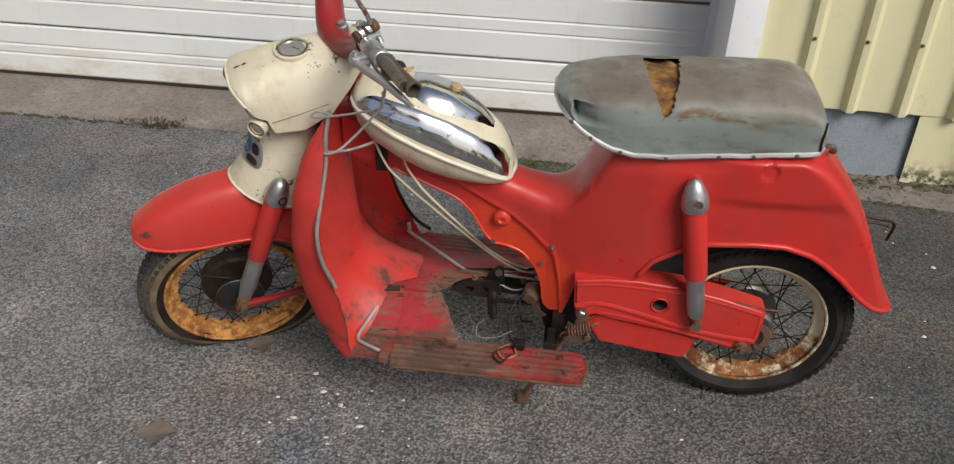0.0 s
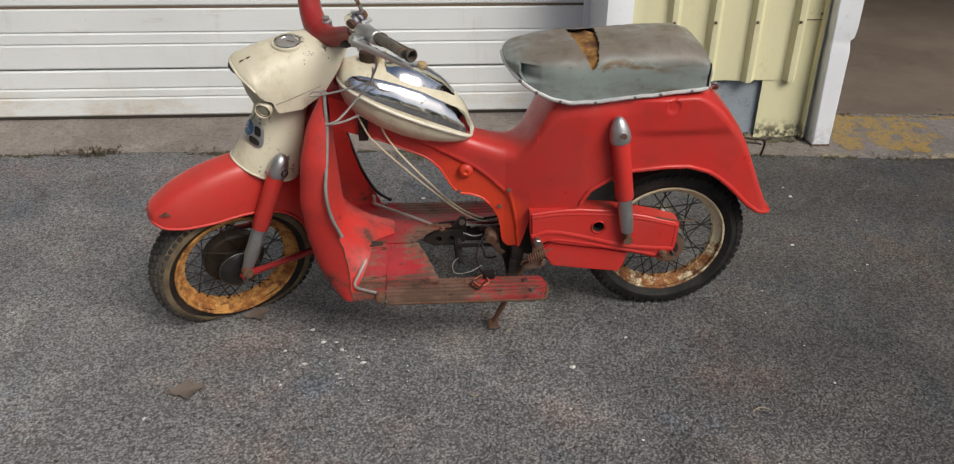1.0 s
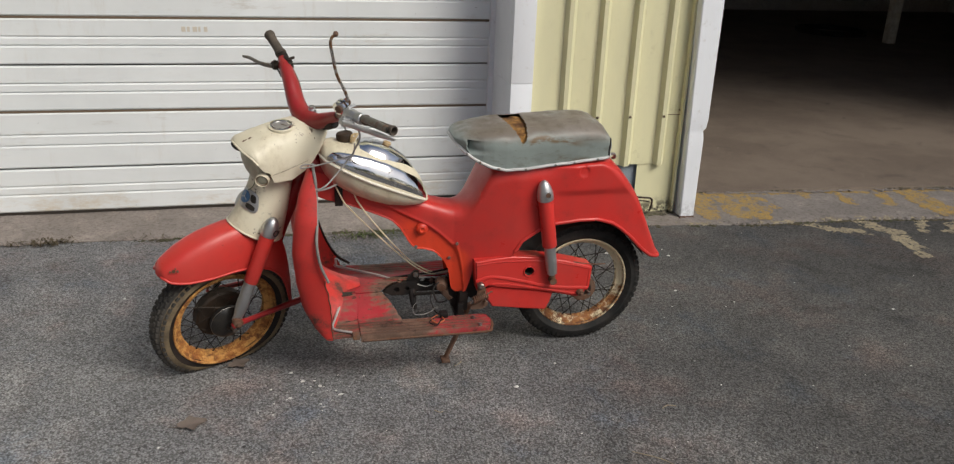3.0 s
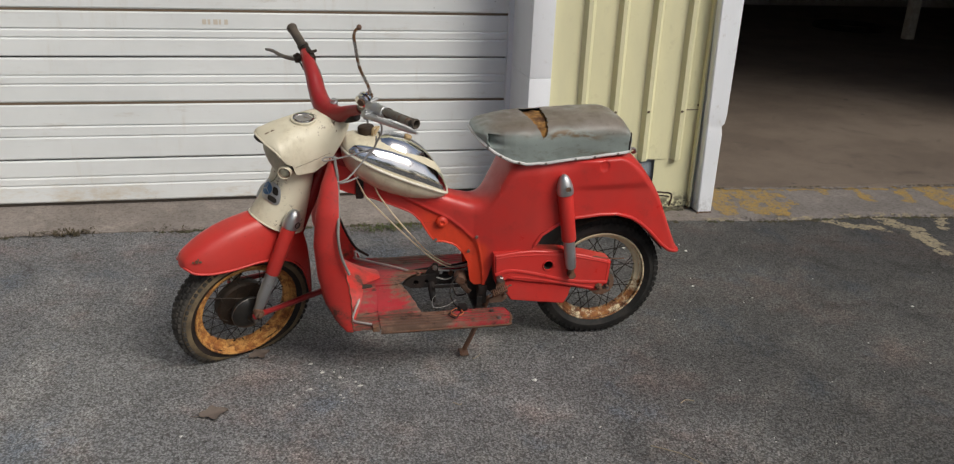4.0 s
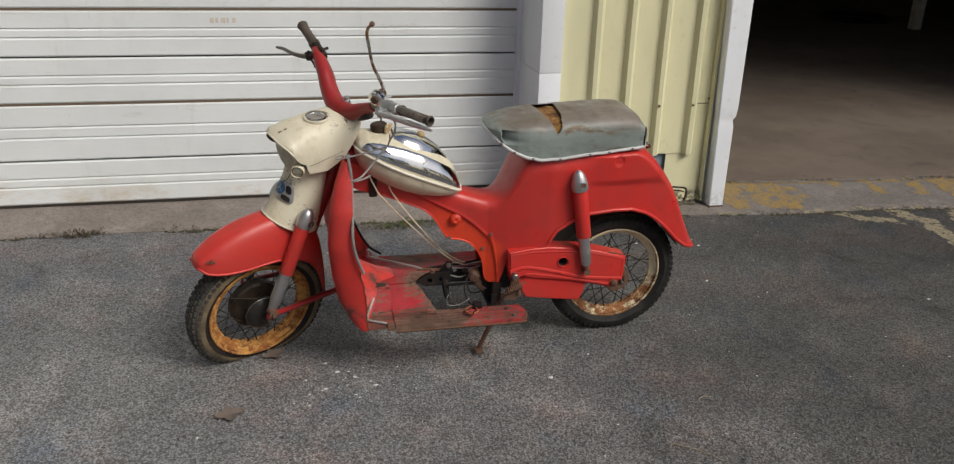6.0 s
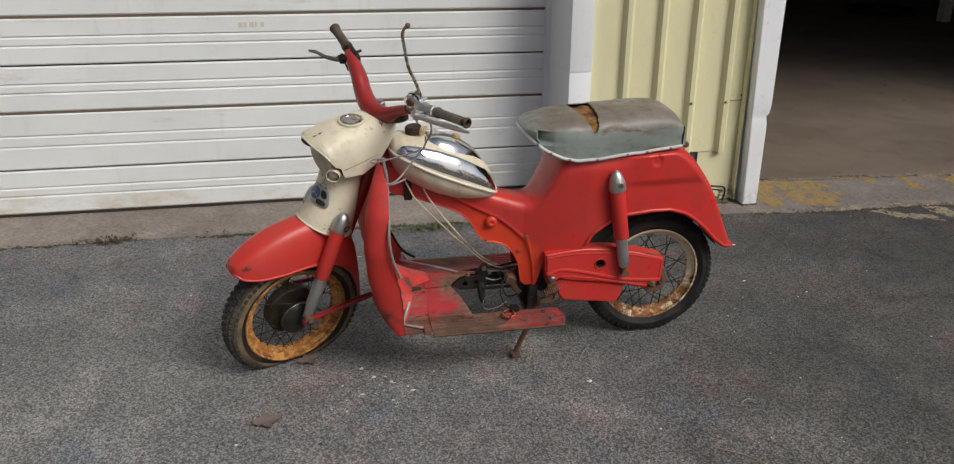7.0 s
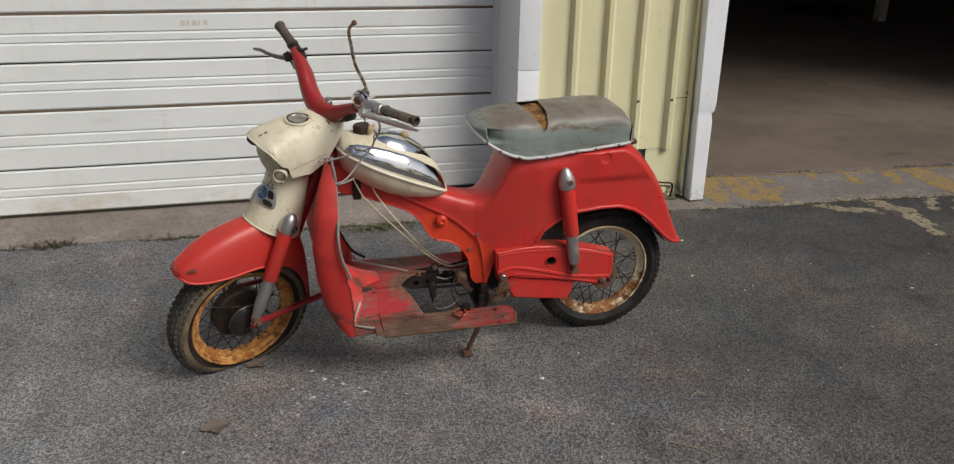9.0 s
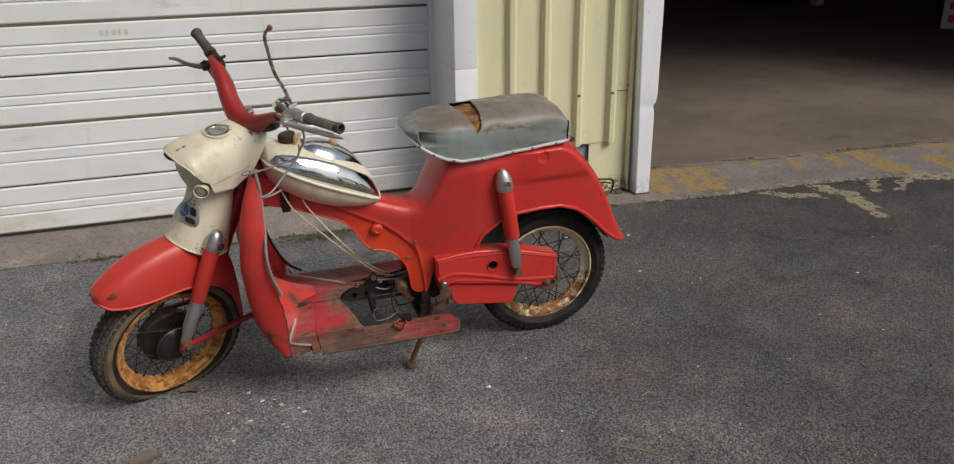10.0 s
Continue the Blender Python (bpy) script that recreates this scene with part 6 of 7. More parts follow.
# torn sheet and greasy rods along the cradle
for pts, r, mat in (([(-0.215, 0.040, 0.252), (-0.165, 0.045, 0.258), (-0.10, 0.050, 0.262), (-0.03, 0.060, 0.262), (0.06, 0.060, 0.278)], 0.0042, BLACK), ([(-0.17, 0.018, 0.256), (-0.09, 0.030, 0.262), (0.0, 0.030, 0.258), (0.07, 0.020, 0.285)], 0.0034, CABLE_GREY), ([(-0.09, 0.014, 0.246), (-0.055, 0.008, 0.236), (-0.02, 0.010, 0.244), (0.03, 0.002, 0.262)], 0.0022, CABLE_GREY)):
    bm = bmesh.new()
    tube(bm, pts, r, 7, 5)
    part("rod", bm, mat, rail)
bm = bmesh.new()
skin(bm, [[(-0.205 + 0.11 * i / 9, 0.045 - 0.034 * j / 5, 0.2520 + 0.004 * math.sin(3 * i) * noise.noise((i * 0.5, j * 0.5, 2)) - 0.004 * j / 5) for j in range(6)] for i in range(10)], False)
thicken(bm, 0.0015)
part("torn_sheet", bm, RUST, rail, "torn brown sheet steel")

# greasy remnants of the engine mounting
for lo, hi, r in (((-0.19, 0.010, 0.222), (0.06, 0.046, 0.236), 0.002), ((-0.10, -0.030, 0.222), (0.05, -0.022, 0.232), 0.002), ((0.045, -0.09, 0.185), (0.075, -0.055, 0.255), 0.004), ((0.004, -0.040, 0.204), (0.084, 0.045, 0.252), 0.012), ((0.020, -0.036, 0.246), (0.050, 0.02, 0.282), 0.009)):
    bm = bmesh.new()
    box(bm, lo, hi, r)
    part("bracket", bm, BLACK, rail)
for x, y, z in ((-0.15, 0.008, 0.262), (-0.03, 0.031, 0.247), (0.035, 0.032, 0.254), (0.062, -0.052, 0.235)):
    bm = bmesh.new()
    lathe(bm, [(0.009, -0.006), (0.009, 0.004), (0.005, 0.005), (0.005, 0.012), (0.0, 0.0125)], (x, y, z), (0, -0.4, 1), 6, (True, True))
    part("nut", bm, RUST, rail)
bm = bmesh.new()
tube(bm, [(-0.02, 0.0, 0.262), (-0.035, -0.02, 0.245), (-0.03, -0.06, 0.215), (-0.02, -0.09, 0.225), (0.0, -0.10, 0.235)], 0.003, 6, 6)
part("hose_end", bm, BLACK, rail)

# flakes of rust and dirt lying on the near footboard and flap
rnd = random.Random(31)
bm = bmesh.new()
for k in range(170):
    if k < 110:
        x, y, z = rnd.uniform(-0.30, 0.11), -rnd.uniform(0.170, 0.246), 0.2145
    else:
        f = rnd.random()
        x, y, z = -0.30 + 0.11 * rnd.random(), -(0.166 - 0.10 * f), 0.215 + 0.053 * f ** 1.15
    if k % 3 == 0:
        x, y = x * 0.35 - 0.01, -0.172 - 0.02 * rnd.random()
        z = 0.2145
    r = rnd.uniform(0.0012, 0.0038) if k % 9 else rnd.uniform(0.004, 0.007)
    o = rnd.uniform(0, 6.28)
    ring = [bm.verts.new((x + r * rnd.uniform(0.6, 1.4) * math.cos(o + 6.283 * i / 6), y + r * rnd.uniform(0.5, 1.0) * math.sin(o + 6.283 * i / 6), z)) for i in range(6)]
    tip = bm.verts.new((x, y, z + 0.45 * r))
    for i in range(6):
        bm.faces.new((ring[i], ring[(i + 1) % 6], tip))
tagged(part("dirt_flakes", bm, RUST, moped, "", None, 20), "brown flakes of rust and dirt", "", "", "stuff")

# stand
bm = bmesh.new()
tube(bm, [(0.085, -0.075, 0.205), (0.050, -0.100, 0.125), (0.0, -0.128, 0.035), (-0.006, -0.132, 0.016)], [0.011, 0.010, 0.009, 0.009], 8, 5, True, 0.7)
stand = part("stand", bm, RUST, moped, "rusty steel prop stand")
bm = bmesh.new()
box(bm, (-0.022, -0.160, 0.0125), (0.008, -0.118, 0.021), 0.003, pose(0, 0, 0, -3, 0, 0))
part("stand_foot", bm, RUST, stand)

# cables and loose wires
def cable(pts, r, mat, label):
    bm = bmesh.new()
    tube(bm, pts, r, 7, 7)
    part("cable", bm, mat, moped, label)


cable([(-0.372, -0.040, 0.660), (-0.355, -0.050, 0.625), (-0.338, -0.050, 0.590), (-0.318, -0.047, 0.565), (-0.27, -0.03, 0.505), (-0.19, 0.0, 0.41), (-0.10, 0.03, 0.312), (-0.03, 0.05, 0.262), (0.03, 0.07, 0.262), (0.055, 0.085, 0.272)], 0.0026, CABLE_CREAM, "hanging cream bowden cable")
cable([(-0.312, -0.040, 0.630), (-0.298, -0.050, 0.597), (-0.275, -0.051, 0.560), (-0.255, -0.046, 0.530), (-0.20, -0.018, 0.45), (-0.115, 0.02, 0.340), (-0.045, 0.05, 0.278), (0.01, 0.08, 0.250), (0.045, 0.10, 0.252), (0.062, 0.10, 0.268)], 0.0026, CABLE_CREAM, "hanging cream bowden cable")
cable([(-0.11, 0.04, 0.262), (-0.03, 0.06, 0.255), (0.03, 0.04, 0.275), (0.07, 0.02, 0.31)], 0.0045, CABLE_GREY, "grey sheathed cable")
cable([(-0.09, 0.05, 0.25), (0.0, 0.08, 0.246), (0.05, 0.05, 0.27)], 0.003, CABLE_GREY, "grey sheathed cable")
cable([(0.02, -0.01, 0.275), (-0.03, -0.05, 0.272), (-0.055, -0.09, 0.245), (-0.05, -0.14, 0.222), (-0.03, -0.175, 0.220)], 0.0022, BLACK, "loose black wire")
cable([(-0.11, -0.14, 0.262), (-0.125, -0.145, 0.245), (-0.12, -0.155, 0.222), (-0.08, -0.15, 0.22), (-0.045, -0.14, 0.235)], 0.0008, CABLE_GREY, "loose thin wire")
cable([(-0.045, -0.165, 0.219), (-0.07, -0.19, 0.220), (-0.055, -0.215, 0.219), (-0.03, -0.20, 0.2195), (-0.035, -0.175, 0.221)], 0.0022, COPPER, "orange loop of wire on the footboard")
cable([(-0.05, -0.175, 0.2205), (-0.08, -0.205, 0.220), (-0.06, -0.228, 0.2195), (-0.04, -0.20, 0.2225)], 0.002, BLACK, "loop of black wire on the footboard")
bm = bmesh.new()
box(bm, (-0.04, -0.182, 0.2155), (-0.012, -0.155, 0.232), 0.004)
part("connector", bm, BLACK, moped, "broken black connector")
# speedometer and clutch cables at the head
cable([(-0.316, -0.165, 0.83), (-0.318, -0.160, 0.80), (-0.335, -0.155, 0.775), (-0.37, -0.165, 0.735), (-0.405, -0.185, 0.705), (-0.435, -0.185, 0.695), (-0.46, -0.16, 0.70)], 0.0026, CABLE_GREY, "grey clutch cable")
cable([(-0.320, -0.158, 0.790), (-0.36, -0.150, 0.775), (-0.41, -0.140, 0.758), (-0.458, -0.130, 0.744), (-0.475, -0.122, 0.742), (-0.462, -0.118, 0.750), (-0.43, -0.130, 0.752)], 0.0024, CABLE_GREY, "grey cable loop")
cable([(-0.36, -0.06, 0.66), (-0.40, -0.11, 0.665), (-0.44, -0.14, 0.672), (-0.46, -0.12, 0.668)], 0.003, CABLE_GREY, "thin grey cable")
bm = bmesh.new()
box(bm, (-0.368, -0.046, 0.578), (-0.343, 0.046, 0.668), 0.003)
part("cable_tie", bm, BLACK, moped)
bm = bmesh.new()
tube(bm, [(-0.36, 0, 0.68), (-0.43, 0, 0.71), (-0.475, 0, 0.73)], 0.034, 14, 5)
tube(bm, [(-0.405, 0, 0.83), (-0.455, 0, 0.71), (-0.53, 0, 0.53), (-0.56, 0, 0.45)], 0.024, 14, 4)
part("steering_head", bm, DEEP_RED, moped, "dark red steering head tube")

# ---- steered front end ----
# front mudguard
FD_A = [(-0.948, 0.440), (-0.940, 0.462), (-0.920, 0.480), (-0.870, 0.511), (-0.800, 0.538), (-0.710, 0.553), (-0.630, 0.547), (-0.575, 0.518), (-0.540, 0.44), (-0.522, 0.33), (-0.514, 0.22)]
FD_B = [(-0.947, 0.434), (-0.938, 0.436), (-0.918, 0.424), (-0.870, 0.416), (-0.800, 0.413), (-0.700, 0.413), (-0.620, 0.388), (-0.575, 0.345), (-0.552, 0.295), (-0.540, 0.250), (-0.530, 0.205)]
FD_W = [0.006, 0.036, 0.052, 0.066, 0.072, 0.072, 0.070, 0.068, 0.064, 0.060, 0.055]
crest = spline([(x, 0, z) for x, z in FD_A], 5)
foot = spline([(x, 0, z) for x, z in FD_B], 5)
wid = np.interp(np.linspace(0, 10, len(crest)), range(11), FD_W)
bm = bmesh.new()
rows = []
for c, f, w in zip(crest, foot, wid):
    half = []
    for k in range(13):
        a = 0.5 * math.pi * k / 12
        q = f.lerp(c, math.sin(a) ** 1.15 if k else 0)
        half.append((q.x, -w * (math.cos(a) ** 0.55 if k < 12 else 0), q.z))
    rows.append(half + mirror_y(half[-2::-1]))
skin(bm, rows, False)
thicken(bm, 0.002)
lip = [(f.x, -w - 0.001, f.z + 0.004) for f, w in list(zip(foot, wid))[3:]]
tube(bm, lip, 0.004, 8, 1)
tube(bm, mirror_y(lip), 0.004, 8, 1)
guard = part("front_mudguard", bm, RED, moped, "deep faded red front mudguard", ST, 55)
bm = bmesh.new()
for q, r in (((-0.912, -0.0530, 0.470), 0.0060), ((-0.902, -0.0570, 0.469), 0.0045), ((-0.921, -0.0472, 0.467), 0.0035), ((-0.907, -0.0550, 0.479), 0.0030)):
    lathe(bm, [(r, 0.002), (r * 0.9, 0.0), (0.0, -0.0005)], q, (0.45, 0.85, -0.25), 10, (False, True))
part("fixing_scar", bm, RUST, guard, "worn rusty scar")

# cream neck cover
bm = bmesh.new()
rows = []
for k in range(15):
    t = k / 14
    front = Vector((-0.712, 0, 0.556)).lerp(Vector((-0.628, 0, 0.745)), t) + Vector((0.020 * math.sin(math.pi * t), 0, 0))
    back = Vector((-0.540, 0, 0.476)).lerp(Vector((-0.485, 0, 0.745)), t)
    w = 0.076 - 0.020 * smooth01(t * 1.3)
    row = []
    for j in range(40):
        a = 2 * math.pi * j / 40
        q = front.lerp(back, 0.5 - 0.5 * math.cos(a))
        sag = -0.012 * math.sin(a) ** 2 * (1 - t)
        row.append((q.x, w * math.sin(a), q.z + sag))
    rows.append(row)
skin(bm, rows, True)
thicken(bm, 0.002)
tube(bm, rows[0] + rows[0][:1], 0.003, 6, 1, False)
neck = part("neck_cover", bm, CREAM, moped, "cream pressed-steel steering neck cover", ST, 60)
# badge on its front
def on_neck(s, h, out):
    """s metres round the neck from its front towards the left, h up the slope."""
    t = 0.43 + h / 0.21
    front = -0.712 + 0.084 * t + 0.020 * math.sin(math.pi * t)
    back = -0.540 + 0.055 * t
    w, half, a = 0.076 - 0.020 * smooth01(t * 1.3) + out, 0.5 * (back - front) + out, s / 0.067
    k = 0.5 - 0.5 * math.cos(a)
    z = (0.556 + 0.189 * t) * (1 - k) + (0.476 + 0.269 * t) * k - 0.012 * math.sin(a) ** 2 * (1 - t)
    return (0.5 * (front + back) - half * math.cos(a), -w * math.sin(a), z)


def neck_patch(bm, pts, out, deep=0.004):
    """A flat-topped piece that follows the neck."""
    c = (sum(p[0] for p in pts) / len(pts), sum(p[1] for p in pts) / len(pts))
    rows = [[on_neck(c[0] + (s - c[0]) * f, c[1] + (h - c[1]) * f, o) for s, h in pts] for f, o in ((1.0, out - deep), (1.0, out - 0.001), (0.95, out), (0.6, out), (0.25, out))]
    skin(bm, rows, True, (False, True))


def rounded(s0, s1, h0, h1, slant, p=0.55, n=36):
    res = []
    for k in range(n):
        a = 2 * math.pi * k / n
        h = 0.5 * (h0 + h1) + 0.5 * (h1 - h0) * math.copysign(abs(math.sin(a)) ** p, math.sin(a))
        s = 0.5 * (s0 + s1) + 0.5 * (s1 - s0) * math.copysign(abs(math.cos(a)) ** p, math.cos(a)) - slant * h
        res.append((s, h))
    return res


bm = bmesh.new()
neck_patch(bm, rounded(-0.016, 0.056, -0.028, 0.030, 0.25), 0.005)
badge = part("badge", bm, ALU, neck, "oval grey metal badge with a blue disc")
bm = bmesh.new()
neck_patch(bm, [(0.006 + 0.020 * math.cos(a), 0.005 + 0.020 * math.sin(a)) for a in np.linspace(0, 2 * math.pi, 29)[:-1]], 0.0065, 0.003)
part("badge_disc", bm, BLUE, badge)
for k in range(3):
    a = 2 * math.pi * k / 3
    bm = bmesh.new()
    tube(bm, [on_neck(0.006, 0.005, 0.007), on_neck(0.006 + 0.015 * math.sin(a), 0.005 + 0.015 * math.cos(a), 0.007)], 0.0012, 5, 0)
    part("badge_mark", bm, ALU, badge)
for s0, s1, h0, h1 in ((0.030, 0.049, -0.001, 0.022), (0.017, 0.046, -0.023, -0.008)):
    bm = bmesh.new()
    neck_patch(bm, rounded(s0, s1, h0, h1, 0.25, 0.6, 20), 0.0058, 0.003)
    part("badge_slot", bm, HUB_BLACK, badge)

# cream headlamp housing
HL_X = [-0.672, -0.668, -0.660, -0.650, -0.632, -0.612, -0.603, -0.54, -0.48, -0.435, -0.405, -0.392]
HL_T = [0.811, 0.815, 0.820, 0.826, 0.834, 0.842, 0.846, 0.857, 0.862, 0.858, 0.846, 0.830]
HL_B = [0.806, 0.804, 0.798, 0.784, 0.759, 0.750, 0.716, 0.712, 0.738, 0.786, 0.820, 0.836]
HL_W = [0.036, 0.054, 0.072, 0.083, 0.087, 0.088, 0.088, 0.088, 0.081, 0.068, 0.050, 0.030]
bm = bmesh.new()
rows = []
for x in list(np.linspace(-0.672, -0.645, 10)) + list(np.linspace(-0.640, -0.392, 38)):
    t, b, w = (lerp(x, HL_X, q) for q in (HL_T, HL_B, HL_W))
    row = []
    for j in range(41):
        a = math.pi * j / 40
        y = -w * math.copysign(abs(math.cos(a)) ** 0.62, math.cos(a))
        row.append((x, y, b + (t - b) * math.sin(a) ** 0.75))
    rows.append(row)
skin(bm, rows, False)
thicken(bm, 0.0025)
lamp = part("headlamp_housing", bm, CREAM, moped, "chipped cream headlamp housing", ST, 55)
bm = bmesh.new()
rows = [[(x, y, lerp(x, HL_X, HL_B) + 0.003) for y in np.linspace(-lerp(x, HL_X, HL_W) * 0.98, lerp(x, HL_X, HL_W) * 0.98, 9)] for x in np.linspace(-0.60, -0.395, 24)]
skin(bm, rows, False)
thicken(bm, 0.002)
part("housing_floor", bm, CREAM, lamp)
bm = bmesh.new()
tube(bm, [(-0.605, -0.0895, 0.744), (-0.56, -0.0895, 0.752), (-0.485, -0.0815, 0.763)], 0.0005, 6, 5)
part("housing_seam", bm, BROWN_GAP, lamp)
bm = bmesh.new()
lathe(bm, [(0.056, 0.006), (0.056, 0.0), (0.046, -0.006), (0.026, -0.011), (0.0, -0.013)], (-0.640, -0.008, 0.744), (0.95, 0, 0.30), 28, (False, True))
part("headlamp_glass", bm, LENS, lamp, "dusty grey-green headlamp glass")
bm = bmesh.new()
lathe(bm, [(0.0565, 0.001), (0.058, 0.004), (0.057, 0.014), (0.046, 0.045), (0.02, 0.065)], (-0.640, -0.008, 0.744), (0.95, 0, 0.30), 28, (False, True))
part("lamp_bucket", bm, CREAM, lamp, "cream headlamp bucket")
bm = bmesh.new()
LC, LD = (-0.638, -0.080, 0.727), (0.62, 0.78, 0.06)
lathe(bm, [(0.0165, 0.010), (0.0180, 0.000), (0.0196, -0.001), (0.0208, 0.003), (0.0208, 0.012), (0.019, 0.035), (0.014, 0.050)], LC, LD, 24, (False, True))
part("lamp_cup", bm, CREAM, lamp, "cream cup of the side lamp")
bm = bmesh.new()
lathe(bm, [(0.0150, 0.003), (0.0172, 0.0015), (0.0180, 0.006)], LC, LD, 20, (False, False))
part("lens_ring", bm, RUST, lamp, "brown rusty lens ring")
bm = bmesh.new()
lathe(bm, [(0.0165, 0.009), (0.012, 0.005), (0.0, 0.003)], LC, LD, 20, (False, True))
part("lamp_lens", bm, LENS, lamp, "dusty side lamp lens")
cable_pts = [(-0.640, -0.050, 0.724), (-0.655, -0.055, 0.700), (-0.664, -0.040, 0.682)]
bm = bmesh.new()
tube(bm, cable_pts, 0.0011, 6)
part("lamp_wire", bm, MOSS, lamp, "thin green wire")
bm = bmesh.new()
tube(bm, [(-0.650, -0.083, 0.785), (-0.660, -0.072, 0.799), (-0.668, -0.054, 0.806), (-0.673, -0.03, 0.809), (-0.674, 0.0, 0.810), (-0.673, 0.03, 0.809), (-0.668, 0.054, 0.806), (-0.660, 0.072, 0.799), (-0.650, 0.083, 0.785)], 0.0030, 8, 5)
lip = part("visor_lip", bm, CREAM, lamp, "rolled visor lip")
bm = bmesh.new()
tube(bm, [(-0.673, -0.012, 0.805), (-0.673, 0.015, 0.803), (-0.671, 0.038, 0.801), (-0.662, 0.062, 0.796)], [0.003, 0.0072, 0.0074, 0.004], 8, 4)
part("lip_end", bm, BLACK, lip, "dark end of the visor lip")
# chips and rust specks on the housing
rnd = random.Random(5)
spots = [(-0.653, 0.004, 0.0045), (-0.648, 0.003, 0.003), (-0.638, 0.000, 0.0045), (-0.634, -0.001, 0.003), (-0.580, -0.030, 0.0018)]
spots += [(-0.509 + rnd.gauss(0, 0.008), -0.056 + rnd.gauss(0, 0.008), rnd.uniform(0.0008, 0.0018)) for _ in range(14)]
spots += [(rnd.uniform(-0.62, -0.43), rnd.uniform(-0.07, 0.03), rnd.uniform(0.0006, 0.0013)) for _ in range(26)]
bm = bmesh.new()
for x, y, r in spots:
    t, b, w = (lerp(x, HL_X, q) for q in (HL_T, HL_B, HL_W))

    def skin_z(yy):
        ca = min(0.999, abs(yy) / w) ** (1 / 0.62)
        return b + (t - b) * (1 - ca * ca) ** 0.375

    if abs(y) > 0.9 * w or math.hypot(x + 0.537, y + 0.006) < 0.044:
        continue
    slope = (skin_z(y + 0.002) - skin_z(y - 0.002)) / 0.004
    rise = 0.45 if x < -0.62 else 0.1
    ring = []
    for k in range(8):
        a = 2 * math.pi * k / 8
        dx, dy = r * rnd.uniform(0.6, 1.5) * math.cos(a), r * rnd.uniform(0.4, 1.0) * math.sin(a)
        ring.append(bm.verts.new((x + dx, y + dy, skin_z(y) + slope * dy + rise * dx + 0.0008)))
    bm.faces.new(ring)
tagged(part("paint_chip", bm, RUST, lamp), "dark chips and rust specks", "", "", "stuff")
# speedometer
gm = (-0.537, -0.006, 0.857)
gd = (-0.04, 0, 1.0)
bm = bmesh.new()
lathe(bm, [(0.040, -0.014), (0.039, 0.001), (0.036, 0.0025), (0.033, 0.001)], gm, gd, 32, (False, False))
part("dial_collar", bm, CREAM, lamp)
bm = bmesh.new()
lathe(bm, [(0.0335, -0.006), (0.0335, 0.003), (0.032, 0.0055), (0.028, 0.005), (0.0265, 0.0)], gm, gd, 32, (False, False))
dial = part("speedometer", bm, CHROME, lamp, "small chrome-rimmed speedometer")
bm = bmesh.new()
lathe(bm, [(0.0265, 0.001), (0.015, 0.0022), (0.0, 0.0026)], gm, gd, 28, (False, True))
part("dial_glass", bm, DIAL, dial)
bm = bmesh.new()
tube(bm, [Vector(gm) + Vector((0, 0, 0.0042)), Vector(gm) + Vector((0.012, -0.014, 0.0045))], 0.0008, 5, 0)
part("needle", bm, BROWN_GAP, dial)

# fork legs, link arms
def fork_leg(sgn):
    a, b = Vector((-0.603, sgn * 0.092, 0.598)), Vector((-0.740, sgn * 0.092, 0.238))
    d = (b - a).normalized()
    L = (b - a).length
    bm = bmesh.new()
    lathe(bm, [(0.021, 0.062), (0.0228, 0.066), (0.0228, 0.232), (0.0218, 0.236), (0.018, 0.236)], a, d, 28)
    leg = part("fork_leg", bm, RED, moped, "red sleeved front suspension leg", ST)
    bm = bmesh.new()
    lathe(bm, [(0.0, 0.004), (0.008, 0.005), (0.0150, 0.011), (0.0205, 0.021), (0.0248, 0.036), (0.0262, 0.052), (0.0255, 0.064), (0.0225, 0.068)], a, d, 28)
    part("cap", bm, ALU, leg, "scratched aluminium top cap")
    bm = bmesh.new()
    lathe(bm, [(0.0105, 0.006), (0.0105, -0.003), (0.0085, -0.003), (0.0080, 0.003), (0.0, 0.003)], a + d * 0.049 + Vector((0.009, sgn * 0.0228, 0)), (-0.3, -sgn, 0), 16)
    part("cap_bolt", bm, BLACK, leg)
    bm = bmesh.new()
    lathe(bm, [(0.0190, 0.23), (0.0195, 0.30), (0.0200, 0.325), (0.0185, L - 0.045), (0.0150, L - 0.020), (0.0150, L)], a, d, 22)
    part("lower_tube", bm, ALU, leg, "grey cast lower tube")
    bm = bmesh.new()
    tube(bm, [(-0.756, sgn * 0.100, 0.226), (-0.744, sgn * 0.100, 0.232), (-0.70, sgn * 0.097, 0.231), (-0.62, sgn * 0.090, 0.229), (-0.50, sgn * 0.076, 0.224)], [0.013, 0.0165, 0.0125, 0.0125, 0.015], 12, 6, True, 0.75)
    part("link_arm", bm, DEEP_RED, leg)
    bm = bmesh.new()
    lathe(bm, [(0.016, 0.012), (0.016, -0.008), (0.009, -0.010), (0.009, -0.016), (0.0, -0.017)], (-0.741, sgn * 0.106, 0.242), (0, -sgn, 0), 12)
    part("axle_nut", bm, RUST, leg)
    return leg


fork_leg(-1)
fork_leg(1)
bm = bmesh.new()
lathe(bm, [(0.007, -0.1), (0.007, 0.1)], (-0.748, 0, 0.206), (0, 1, 0), 10)
